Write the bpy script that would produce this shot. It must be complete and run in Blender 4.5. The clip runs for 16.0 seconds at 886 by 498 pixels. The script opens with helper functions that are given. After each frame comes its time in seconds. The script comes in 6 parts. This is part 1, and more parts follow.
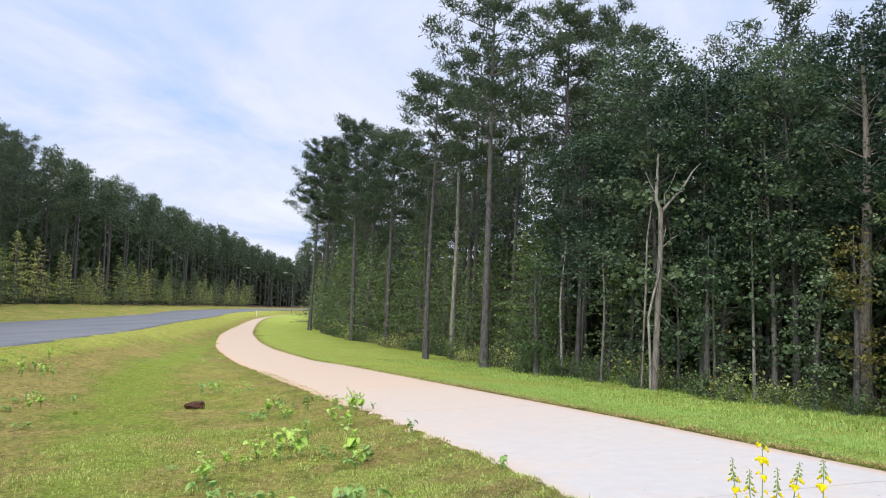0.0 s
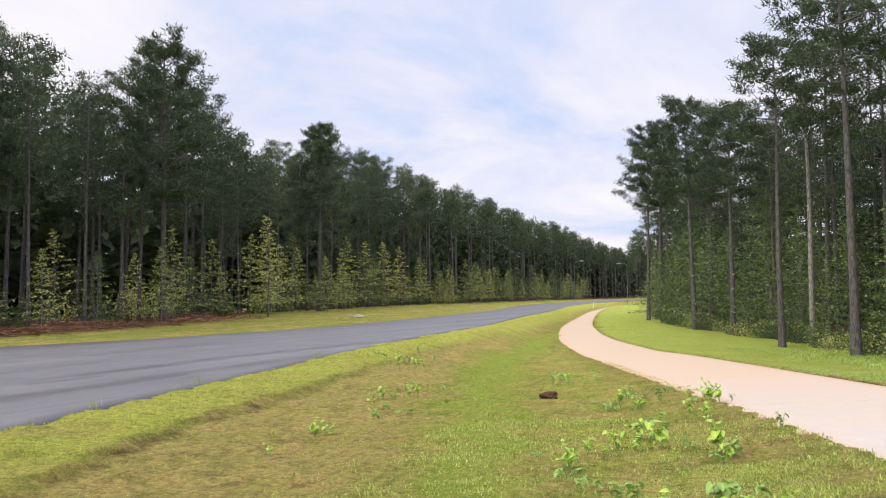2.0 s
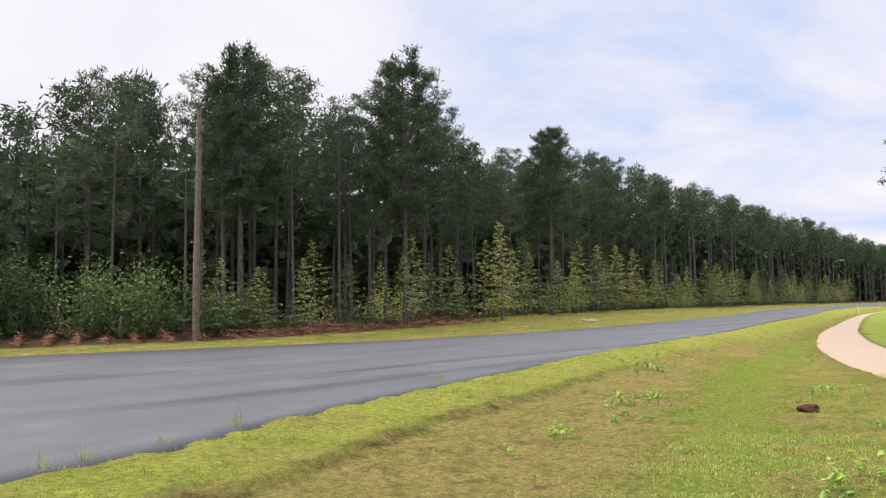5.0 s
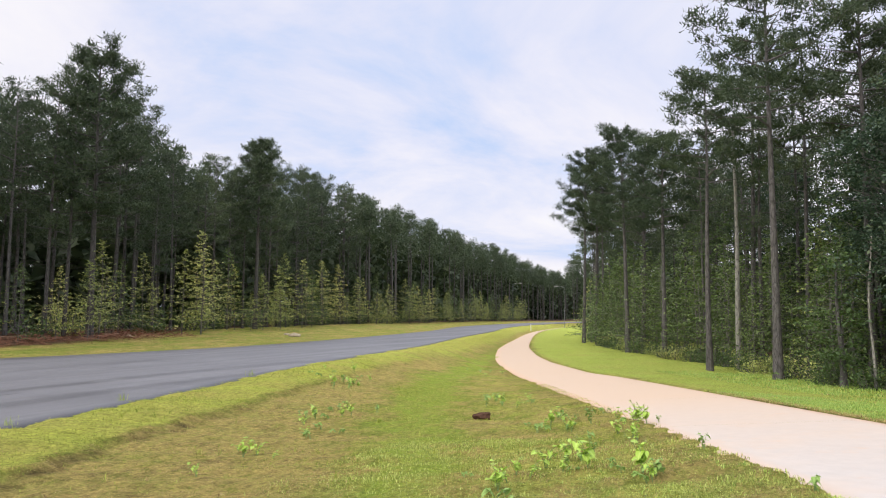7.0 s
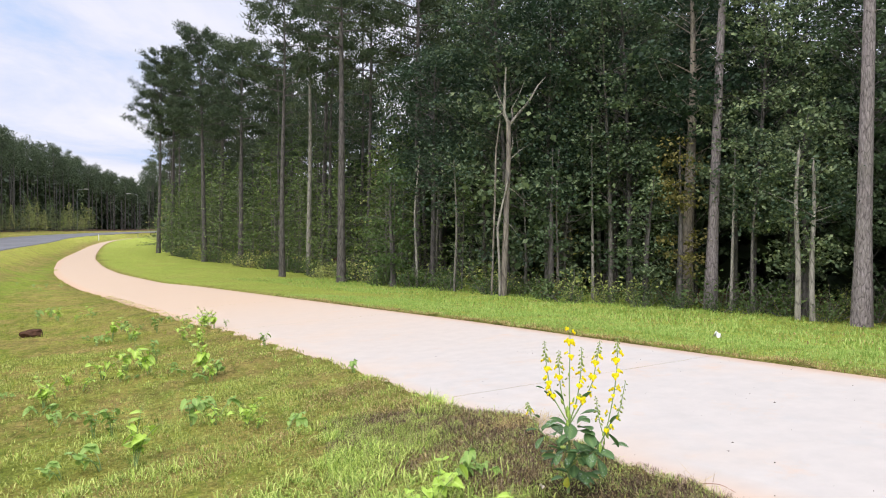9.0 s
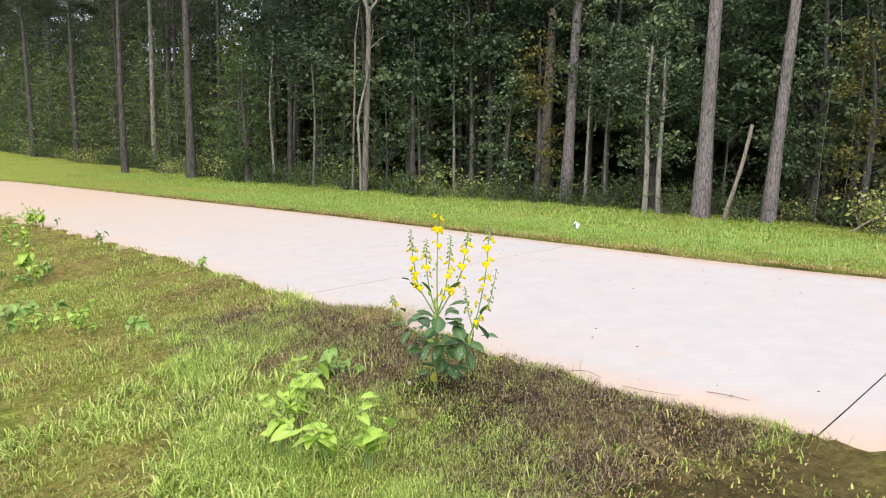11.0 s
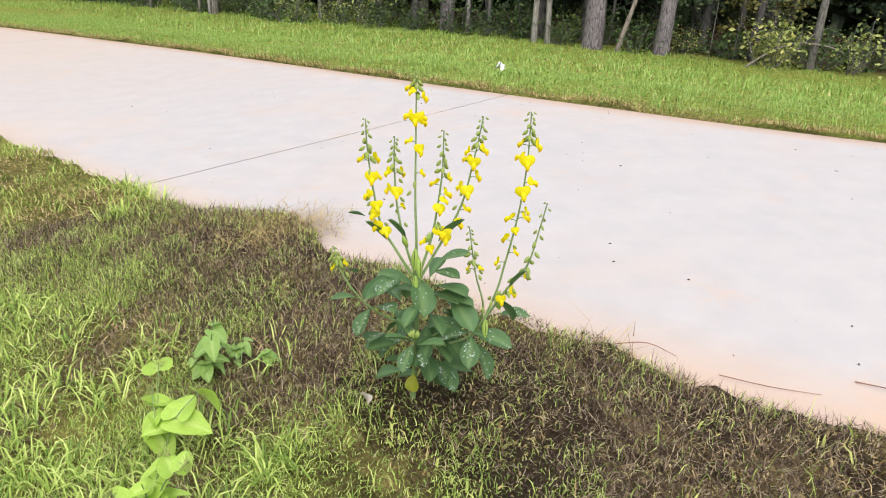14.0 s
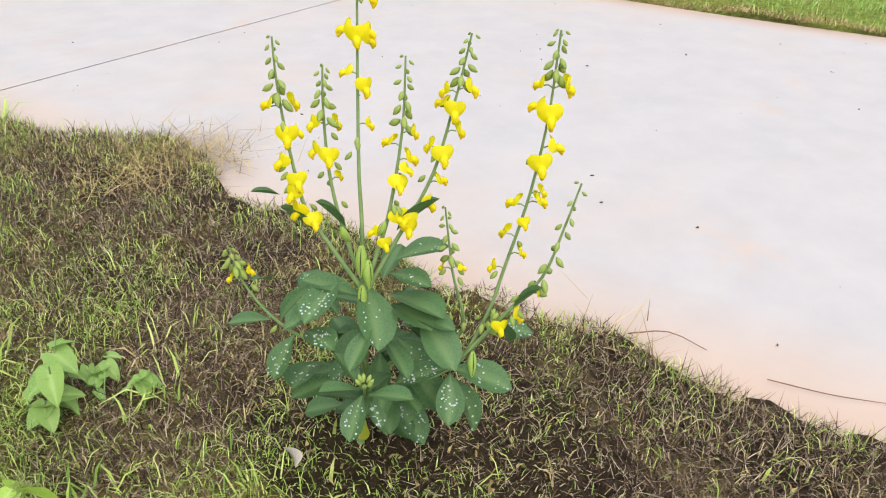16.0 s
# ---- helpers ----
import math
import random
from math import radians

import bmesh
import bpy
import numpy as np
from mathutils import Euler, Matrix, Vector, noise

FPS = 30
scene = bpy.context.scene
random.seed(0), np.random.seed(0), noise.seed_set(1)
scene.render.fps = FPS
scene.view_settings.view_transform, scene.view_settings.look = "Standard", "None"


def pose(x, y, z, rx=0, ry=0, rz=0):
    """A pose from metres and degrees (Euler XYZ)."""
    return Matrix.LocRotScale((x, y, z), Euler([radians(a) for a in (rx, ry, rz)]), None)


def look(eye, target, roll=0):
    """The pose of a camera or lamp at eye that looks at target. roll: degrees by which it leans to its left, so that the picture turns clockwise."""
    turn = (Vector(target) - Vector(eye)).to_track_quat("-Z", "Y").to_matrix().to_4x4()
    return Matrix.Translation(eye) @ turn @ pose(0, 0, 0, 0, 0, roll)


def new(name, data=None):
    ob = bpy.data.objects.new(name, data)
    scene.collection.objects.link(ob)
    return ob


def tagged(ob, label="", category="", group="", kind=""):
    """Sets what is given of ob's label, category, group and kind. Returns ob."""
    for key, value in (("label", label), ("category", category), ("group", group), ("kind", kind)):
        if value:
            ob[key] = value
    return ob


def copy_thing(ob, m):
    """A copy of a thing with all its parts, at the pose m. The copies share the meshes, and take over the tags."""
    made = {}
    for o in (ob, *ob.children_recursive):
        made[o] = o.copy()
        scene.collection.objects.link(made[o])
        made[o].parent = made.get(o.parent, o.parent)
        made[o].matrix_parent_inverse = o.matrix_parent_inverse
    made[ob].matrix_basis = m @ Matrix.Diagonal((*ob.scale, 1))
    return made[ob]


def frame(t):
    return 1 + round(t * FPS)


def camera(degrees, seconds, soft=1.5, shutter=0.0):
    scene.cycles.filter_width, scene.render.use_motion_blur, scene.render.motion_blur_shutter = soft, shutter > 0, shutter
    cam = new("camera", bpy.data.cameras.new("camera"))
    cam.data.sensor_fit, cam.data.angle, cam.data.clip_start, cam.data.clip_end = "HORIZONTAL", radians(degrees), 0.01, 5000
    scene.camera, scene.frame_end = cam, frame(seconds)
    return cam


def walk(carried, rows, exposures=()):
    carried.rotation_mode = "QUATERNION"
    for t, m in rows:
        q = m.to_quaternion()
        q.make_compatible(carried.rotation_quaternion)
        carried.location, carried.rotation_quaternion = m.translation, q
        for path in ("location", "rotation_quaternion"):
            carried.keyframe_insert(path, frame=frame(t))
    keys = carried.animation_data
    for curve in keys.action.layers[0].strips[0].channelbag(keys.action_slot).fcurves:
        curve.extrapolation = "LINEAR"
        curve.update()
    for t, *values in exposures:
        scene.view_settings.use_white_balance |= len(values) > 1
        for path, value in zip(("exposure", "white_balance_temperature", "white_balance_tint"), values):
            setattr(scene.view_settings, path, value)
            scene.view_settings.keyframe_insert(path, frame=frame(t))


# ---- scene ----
cam = camera(61.60, 16.0, 1.1)
PATH = [
    (0, pose(0.001, -0.001, 1.567, 94.57, -2.13, 0.00)),
    (0.5, pose(-0.031, -0.002, 1.562, 94.22, -1.05, 7.15)),
    (1, pose(-0.077, -0.000, 1.559, 93.76, -0.05, 13.93)),
    (1.5, pose(-0.122, 0.002, 1.557, 93.58, 0.50, 20.05)),
    (2, pose(-0.149, 0.002, 1.552, 93.58, 0.67, 25.34)),
    (2.5, pose(-0.167, -0.003, 1.549, 93.66, 0.88, 31.33)),
    (3, pose(-0.189, -0.010, 1.550, 93.68, 1.16, 37.68)),
    (3.5, pose(-0.205, -0.019, 1.551, 93.87, 1.28, 44.44)),
    (6, pose(-0.138, -0.039, 1.547, 94.97, -0.84, 37.99)),
    (6.5, pose(-0.107, -0.025, 1.550, 95.10, -0.62, 29.68)),
    (7, pose(-0.064, -0.027, 1.547, 95.11, -0.26, 20.69)),
    (7.5, pose(-0.006, -0.050, 1.545, 94.51, 0.49, 11.36)),
    (8, pose(0.054, -0.070, 1.539, 92.88, 0.94, 1.92)),
    (8.5, pose(0.102, -0.110, 1.526, 90.64, 0.69, -5.53)),
    (9, pose(0.131, -0.179, 1.513, 88.33, -0.34, -10.80)),
    (9.5, pose(0.154, -0.216, 1.480, 86.45, -1.31, -14.35)),
    (10, pose(0.180, -0.183, 1.440, 84.40, -1.35, -17.29)),
    (12.5, pose(0.328, 1.137, 1.381, 74.68, -1.18, -25.96)),
    (13, pose(0.397, 1.455, 1.341, 72.37, -1.73, -27.80)),
    (13.5, pose(0.529, 1.816, 1.317, 69.95, -2.16, -29.87)),
    (14, pose(0.598, 2.022, 1.311, 67.75, -2.64, -32.02)),
    (14.5, pose(0.645, 2.292, 1.290, 65.43, -2.81, -36.13)),
    (15, pose(0.676, 2.473, 1.270, 63.54, -2.44, -39.41)),
    (15.5, pose(0.795, 2.577, 1.236, 61.14, -3.00, -39.56)),
    (16, pose(0.941, 2.696, 1.210, 58.97, -4.38, -38.11)),
]
EXPOSURES = [(0.0, -0.02, 6050, 9), (0.5, 0.0, 6500, 11), (1.0, 0.03, 6600, 12), (7.0, 0.0, 6550, 11), (9.0, 0.02, 6450, 11), (12.5, 0.02, 6450, 11), (14.0, -0.05, 6400, 10), (16.0, -0.08, 6300, 9)]
walk(cam, PATH, EXPOSURES)


# ---- light ----
world = bpy.data.worlds.new("overcast_sky")
scene.world = world
world.use_nodes = True


def ramp_like(N, L, fac, a, b, top):
    r = N.new("ShaderNodeMapRange")
    L.new(fac, r.inputs[0])
    r.inputs[1].default_value, r.inputs[2].default_value = a, b
    r.inputs[3].default_value, r.inputs[4].default_value = 0.0, top
    return r.outputs[0]


def build_world(nt):
    N, L = nt.nodes, nt.links
    N.clear()
    out = N.new("ShaderNodeOutputWorld")
    bg = N.new("ShaderNodeBackground")
    sky = N.new("ShaderNodeTexSky")
    sky.sky_type = "NISHITA"
    sky.sun_disc = False
    sky.sun_elevation, sky.sun_rotation = radians(50), radians(200)
    sky.air_density, sky.dust_density = 1.2, 2.0
    tc = N.new("ShaderNodeTexCoord")
    sep = N.new("ShaderNodeSeparateXYZ")
    L.new(tc.outputs["Generated"], sep.inputs[0])

    def math(op, a, b=None):
        n = N.new("ShaderNodeMath")
        n.operation = op
        for i, v in enumerate((a, b)):
            if v is None:
                continue
            if isinstance(v, (int, float)):
                n.inputs[i].default_value = v
            else:
                L.new(v, n.inputs[i])
        return n.outputs[0]

    # cloud deck: the view direction thrown onto a flat layer
    zc = math("ADD", math("MAXIMUM", sep.outputs[2], 0.0), 0.16)
    comb = N.new("ShaderNodeCombineXYZ")
    L.new(math("DIVIDE", sep.outputs[0], zc), comb.inputs[0])
    L.new(math("DIVIDE", sep.outputs[1], zc), comb.inputs[1])
    n1 = N.new("ShaderNodeTexNoise")
    n1.inputs["Scale"].default_value, n1.inputs["Detail"].default_value = 0.9, 7
    n1.inputs["Roughness"].default_value, n1.inputs["Distortion"].default_value = 0.6, 0.7
    L.new(comb.outputs[0], n1.inputs["Vector"])
    n2 = N.new("ShaderNodeTexNoise")
    n2.inputs["Scale"].default_value, n2.inputs["Detail"].default_value = 0.28, 3
    L.new(comb.outputs[0], n2.inputs["Vector"])
    cl = math("ADD", math("MULTIPLY", n1.outputs["Fac"], 0.65), math("MULTIPLY", n2.outputs["Fac"], 0.5))
    ramp = N.new("ShaderNodeValToRGB")
    L.new(cl, ramp.inputs[0])
    e = ramp.color_ramp.elements
    e[0].position, e[0].color = 0.44, (0.52, 0.65, 0.92, 1)
    e[1].position, e[1].color = 0.70, (0.93, 0.91, 0.94, 1)
    m = e.new(0.53)
    m.color = (0.71, 0.75, 0.92, 1)
    m = e.new(0.60)
    m.color = (0.83, 0.83, 0.93, 1)
    # overcast deck is brighter towards the zenith
    up = N.new("ShaderNodeMapRange")
    L.new(sep.outputs[2], up.inputs[0])
    up.inputs[1].default_value, up.inputs[2].default_value = 0.40, 0.95
    up.inputs[3].default_value, up.inputs[4].default_value = 1.0, ZENITH
    mul = N.new("ShaderNodeVectorMath")
    mul.operation = "SCALE"
    L.new(ramp.outputs[0], mul.inputs[0])
    L.new(up.outputs[0], mul.inputs[3])
    sc = N.new("ShaderNodeVectorMath")
    sc.operation = "SCALE"
    L.new(sky.outputs[0], sc.inputs[0])
    sc.inputs[3].default_value = 0.010
    # the thick cloud overhead is whiter than the blue-grey near the horizon
    warm = N.new("ShaderNodeMix")
    warm.data_type = "RGBA"
    warm.blend_type = "MULTIPLY"
    L.new(ramp_like(N, L, sep.outputs[2], 0.42, 0.8, 1.0), warm.inputs[0])
    L.new(mul.outputs[0], warm.inputs[6])
    warm.inputs[7].default_value = (1.05, 1.0, 0.87, 1)
    add = N.new("ShaderNodeVectorMath")
    L.new(warm.outputs[2], add.inputs[0])
    L.new(sc.outputs[0], add.inputs[1])
    L.new(add.outputs[0], bg.inputs[0])
    bg.inputs[1].default_value = SKY
    L.new(bg.outputs[0], out.inputs[0])


SKY, ZENITH = 1.0, 3.0
build_world(world.node_tree)
sun_data = bpy.data.lights.new("sun", "SUN")
sun_data.energy, sun_data.angle, sun_data.color = 1.9, radians(40), (1.0, 0.95, 0.88)
sun = new("sun", sun_data)
sun.matrix_world = look((0, 0, 60), (42, 66, 0))


# ---- materials ----
def material(name):
    m = bpy.data.materials.new(name)
    m.use_nodes = True
    nt = m.node_tree
    return m, nt, nt.nodes["Principled BSDF"], nt.nodes, nt.links


def noise_node(N, L, scale, detail=4, rough=0.55, vec=None):
    n = N.new("ShaderNodeTexNoise")
    n.inputs["Scale"].default_value, n.inputs["Detail"].default_value, n.inputs["Roughness"].default_value = scale, detail, rough
    if vec is not None:
        L.new(vec, n.inputs["Vector"])
    return n.outputs["Fac"]


def ramp_node(N, L, fac, stops):
    r = N.new("ShaderNodeValToRGB")
    L.new(fac, r.inputs[0])
    e = r.color_ramp.elements
    for i, (p, c) in enumerate(stops):
        k = e[i] if i < 2 else e.new(p)
        k.position, k.color = p, (*c, 1)
    return r.outputs[0]


def mix_node(N, L, fac, a, b, mode="MIX"):
    m = N.new("ShaderNodeMix")
    m.data_type, m.blend_type = "RGBA", mode
    for i, v in ((0, fac), (6, a), (7, b)):
        if isinstance(v, (int, float)):
            m.inputs[i].default_value = v
        elif isinstance(v, tuple):
            m.inputs[i].default_value = (*v, 1)
        else:
            L.new(v, m.inputs[i])
    return m.outputs[2]


def bump_node(N, L, height, strength, dist, bsdf):
    b = N.new("ShaderNodeBump")
    b.inputs["Strength"].default_value, b.inputs["Distance"].default_value = strength, dist
    L.new(height, b.inputs["Height"])
    L.new(b.outputs[0], bsdf.inputs["Normal"])


def world_pos(N):
    return N.new("ShaderNodeNewGeometry").outputs["Position"]


def object_pos(N):
    return N.new("ShaderNodeTexCoord").outputs["Object"]


def leaf_material(name, stops, rough=0.55, shine=0.3, through_light=0.25, by_plant=0.45):
    """Leaves: colour varies leaf by leaf and plant by plant; some light comes through."""
    m, nt, b, N, L = material(name)
    isl = N.new("ShaderNodeNewGeometry").outputs["Random Per Island"]
    obr = N.new("ShaderNodeObjectInfo").outputs["Random"]
    add = N.new("ShaderNodeMath")
    add.operation = "MULTIPLY_ADD"
    L.new(obr, add.inputs[0])
    add.inputs[1].default_value = by_plant
    sc = N.new("ShaderNodeMath")
    sc.operation = "MULTIPLY"
    L.new(isl, sc.inputs[0])
    sc.inputs[1].default_value = 1.0 - by_plant
    L.new(sc.outputs[0], add.inputs[2])
    col = ramp_node(N, L, add.outputs[0], stops)
    L.new(col, b.inputs["Base Color"])
    b.inputs["Roughness"].default_value = rough
    b.inputs["Specular IOR Level"].default_value = shine
    if through_light:
        tr = N.new("ShaderNodeBsdfTranslucent")
        L.new(col, tr.inputs[0])
        mx = N.new("ShaderNodeMixShader")
        mx.inputs[0].default_value = through_light
        L.new(b.outputs[0], mx.inputs[1])
        L.new(tr.outputs[0], mx.inputs[2])
        L.new(mx.outputs[0], N["Material Output"].inputs[0])
    return m


def bark_material(name, dark, light, scale=9.0, relief=0.6, pale=0.0):
    m, nt, b, N, L = material(name)
    mp = N.new("ShaderNodeMapping")
    mp.inputs["Scale"].default_value = (1, 1, 0.22)
    L.new(object_pos(N), mp.inputs[0])
    v = N.new("ShaderNodeTexVoronoi")
    v.feature = "DISTANCE_TO_EDGE"
    v.inputs["Scale"].default_value = scale
    L.new(mp.outputs[0], v.inputs["Vector"])
    n = noise_node(N, L, scale * 2.2, 5, 0.6, mp.outputs[0])
    big = noise_node(N, L, 0.9, 3, 0.5, object_pos(N))
    c = ramp_node(N, L, n, [(0.3, dark), (0.7, light)])
    crack = ramp_node(N, L, v.outputs["Distance"], [(0.0, (0.45, 0.45, 0.45)), (0.09, (1, 1, 1))])
    c = mix_node(N, L, 1.0, c, crack, "MULTIPLY")
    c = mix_node(N, L, ramp_like(N, L, big, 0.5, 0.75, 0.35), c, (0.33, 0.33, 0.31) if pale else (0.11, 0.12, 0.09))
    L.new(c, b.inputs["Base Color"])
    b.inputs["Roughness"].default_value = 0.9
    bump_node(N, L, v.outputs["Distance"], relief, 0.03, b)
    return m


def attr(N, name):
    a = N.new("ShaderNodeAttribute")
    a.attribute_name = name
    return a.outputs["Fac"]


def ground_material():
    m, nt, b, N, L = material("meadow_turf")
    p = world_pos(N)
    fine = noise_node(N, L, 38, 6, 0.78, p)
    mp = N.new("ShaderNodeMapping")
    mp.inputs["Rotation"].default_value = (0, 0, radians(-18))
    mp.inputs["Scale"].default_value = (1.7, 0.7, 1)
    L.new(p, mp.inputs[0])
    mid = noise_node(N, L, 1.9, 8, 0.72, mp.outputs[0])
    big = noise_node(N, L, 0.35, 5, 0.6, mp.outputs[0])
    green = ramp_node(N, L, fine, [(0.3, (0.14, 0.20, 0.03)), (0.7, (0.42, 0.48, 0.09))])
    straw = ramp_node(N, L, fine, [(0.3, (0.32, 0.25, 0.085)), (0.7, (0.68, 0.53, 0.20))])
    olive = ramp_node(N, L, fine, [(0.3, (0.23, 0.215, 0.05)), (0.7, (0.53, 0.48, 0.13))])
    soil = ramp_node(N, L, fine, [(0.3, (0.012, 0.008, 0.006)), (0.7, (0.060, 0.040, 0.030))])
    needles = ramp_node(N, L, noise_node(N, L, 18, 6, 0.75, p), [(0.3, (0.05, 0.03, 0.02)), (0.7, (0.19, 0.11, 0.07))])
    f = N.new("ShaderNodeMath")
    f.operation = "MULTIPLY_ADD"
    L.new(big, f.inputs[0])
    f.inputs[1].default_value = 0.5
    sm = N.new("ShaderNodeMath")
    sm.operation = "MULTIPLY"
    L.new(mid, sm.inputs[0])
    sm.inputs[1].default_value = 0.5
    L.new(sm.outputs[0], f.inputs[2])
    c = mix_node(N, L, ramp_like(N, L, f.outputs[0], 0.475, 0.50, 0.9), green, olive)
    c = mix_node(N, L, ramp_like(N, L, f.outputs[0], 0.515, 0.55, 0.85), c, straw)
    small = noise_node(N, L, 7, 6, 0.7, mp.outputs[0])
    # dark flecks: bare soil, and small tufts' shadows put in as colour
    c = mix_node(N, L, ramp_like(N, L, small, 0.56, 0.68, 0.32), c, soil)
    clump = noise_node(N, L, 3.2, 7, 0.75, mp.outputs[0])
    # ragged patches: moist dark green, sun-dried straw, and the streaks that mowing leaves
    moist = ramp_node(N, L, fine, [(0.3, (0.07, 0.12, 0.018)), (0.7, (0.25, 0.31, 0.05))])
    c = mix_node(N, L, ramp_like(N, L, noise_node(N, L, 1.1, 12, 0.82, mp.outputs[0]), 0.50, 0.56, 0.5), c, moist)
    mp3 = N.new("ShaderNodeMapping")
    mp3.inputs["Rotation"].default_value = (0, 0, radians(-24))
    mp3.inputs["Scale"].default_value = (3.0, 0.5, 1)
    L.new(p, mp3.inputs[0])
    c = mix_node(N, L, ramp_like(N, L, noise_node(N, L, 1.3, 12, 0.8, mp3.outputs[0]), 0.51, 0.57, 0.55), c, straw)
    c = mix_node(N, L, ramp_like(N, L, noise_node(N, L, 9.0, 8, 0.85, p), 0.54, 0.62, 0.28), c, soil)
    c = mix_node(N, L, attr(N, "lush"), c, ramp_node(N, L, fine, [(0.3, (0.30, 0.37, 0.05)), (0.7, (0.68, 0.72, 0.15))]))
    bankc = mix_node(N, L, ramp_like(N, L, clump, 0.53, 0.58, 0.45), straw, soil)
    bankc = mix_node(N, L, ramp_like(N, L, clump, 0.38, 0.46, 0.92), olive, bankc)
    tuft = noise_node(N, L, 5.5, 6, 0.7, mp.outputs[0])
    bankc = mix_node(N, L, ramp_like(N, L, tuft, 0.53, 0.57, 0.42), bankc, green)
    c = mix_node(N, L, attr(N, "straw"), c, bankc)
    dark = ramp_node(N, L, fine, [(0.3, (0.05, 0.075, 0.012)), (0.7, (0.20, 0.24, 0.035))])
    c = mix_node(N, L, ramp_like(N, L, noise_node(N, L, 4.1, 8, 0.78, p), 0.53, 0.59, 0.42), c, dark)
    c = mix_node(N, L, attr(N, "bare"), c, mix_node(N, L, ramp_like(N, L, mid, 0.3, 0.5, 0.95), straw, soil))
    moss = ramp_node(N, L, fine, [(0.3, (0.15, 0.26, 0.028)), (0.7, (0.43, 0.55, 0.08))])
    c = mix_node(N, L, attr(N, "ditch"), c, mix_node(N, L, ramp_like(N, L, clump, 0.50, 0.58, 0.5), moss, olive))
    lime = ramp_node(N, L, fine, [(0.3, (0.24, 0.35, 0.05)), (0.7, (0.54, 0.63, 0.14))])
    c = mix_node(N, L, attr(N, "verge"), c, mix_node(N, L, ramp_like(N, L, clump, 0.52, 0.62, 0.4), lime, green))
    grain = noise_node(N, L, 12, 9, 0.82, p)
    c = mix_node(N, L, 1.0, c, ramp_node(N, L, grain, [(0.36, (0.60, 0.57, 0.52)), (0.62, (1.35, 1.33, 1.28))]), "MULTIPLY")
    c = mix_node(N, L, attr(N, "litter"), c, needles)
    L.new(c, b.inputs["Base Color"])
    b.inputs["Roughness"].default_value = 0.95
    b.inputs["Specular IOR Level"].default_value = 0.15
    c2 = N.new("ShaderNodeMath")
    c2.operation = "MULTIPLY_ADD"
    L.new(clump, c2.inputs[0])
    c2.inputs[1].default_value = 2.2
    L.new(fine, c2.inputs[2])
    bump_node(N, L, c2.outputs[0], 1.0, 0.08, b)
    return m


def concrete_material():
    m, nt, b, N, L = material("broomed_concrete")
    p = world_pos(N)
    fine = noise_node(N, L, 160, 4, 0.7, p)
    mid = noise_node(N, L, 5, 5, 0.6, p)
    big = noise_node(N, L, 0.7, 4, 0.6, p)
    c = ramp_node(N, L, mid, [(0.3, (0.425, 0.40, 0.39)), (0.7, (0.475, 0.445, 0.43))])
    c = mix_node(N, L, ramp_like(N, L, big, 0.50, 0.72, 0.55), c, (0.52, 0.42, 0.35))
    patch = noise_node(N, L, 1.9, 6, 0.7, p)
    c = mix_node(N, L, ramp_like(N, L, patch, 0.58, 0.74, 0.6), c, (0.54, 0.38, 0.27))
    grey = noise_node(N, L, 2.7, 6, 0.7, p)
    c = mix_node(N, L, ramp_like(N, L, grey, 0.56, 0.75, 0.5), c, (0.40, 0.40, 0.41))
    c = mix_node(N, L, attr(N, "clay"), c, (0.52, 0.385, 0.275))
    c = mix_node(N, L, attr(N, "edge"), c, (0.52, 0.35, 0.24))
    c = mix_node(N, L, ramp_like(N, L, fine, 0.62, 0.75, 0.35), c, (0.36, 0.34, 0.33))
    L.new(c, b.inputs["Base Color"])
    b.inputs["Roughness"].default_value = 0.82
    bump_node(N, L, fine, 0.25, 0.004, b)
    return m


def asphalt_material():
    m, nt, b, N, L = material("damp_asphalt")
    p = world_pos(N)
    fine = noise_node(N, L, 120, 3, 0.7, p)
    mp = N.new("ShaderNodeMapping")
    mp.inputs["Rotation"].default_value = (0, 0, radians(-16))
    mp.inputs["Scale"].default_value = (1.1, 0.05, 1)
    L.new(p, mp.inputs[0])
    streak = noise_node(N, L, 0.9, 8, 0.7, mp.outputs[0])
    blotch = noise_node(N, L, 0.5, 6, 0.65, p)
    c = ramp_node(N, L, fine, [(0.3, (0.085, 0.085, 0.095)), (0.7, (0.16, 0.16, 0.175))])
    c = mix_node(N, L, ramp_like(N, L, streak, 0.54, 0.60, 0.5), c, (0.045, 0.045, 0.05))
    c = mix_node(N, L, ramp_like(N, L, blotch, 0.5, 0.7, 0.5), c, (0.19, 0.19, 0.205))
    mp2 = N.new("ShaderNodeMapping")
    mp2.inputs["Rotation"].default_value = (0, 0, radians(-12))
    mp2.inputs["Scale"].default_value = (2.6, 0.22, 1)
    L.new(p, mp2.inputs[0])
    scar = noise_node(N, L, 0.8, 4, 0.6, mp2.outputs[0])
    c = mix_node(N, L, ramp_like(N, L, scar, 0.66, 0.69, 0.8), c, (0.035, 0.035, 0.038))
    c = mix_node(N, L, attr(N, "rim"), c, (0.035, 0.036, 0.04))
    L.new(c, b.inputs["Base Color"])
    L.new(ramp_node(N, L, streak, [(0.4, (0.62, 0.62, 0.62)), (0.65, (0.42, 0.42, 0.42))]), b.inputs["Roughness"])
    bump_node(N, L, fine, 0.3, 0.006, b)
    return m


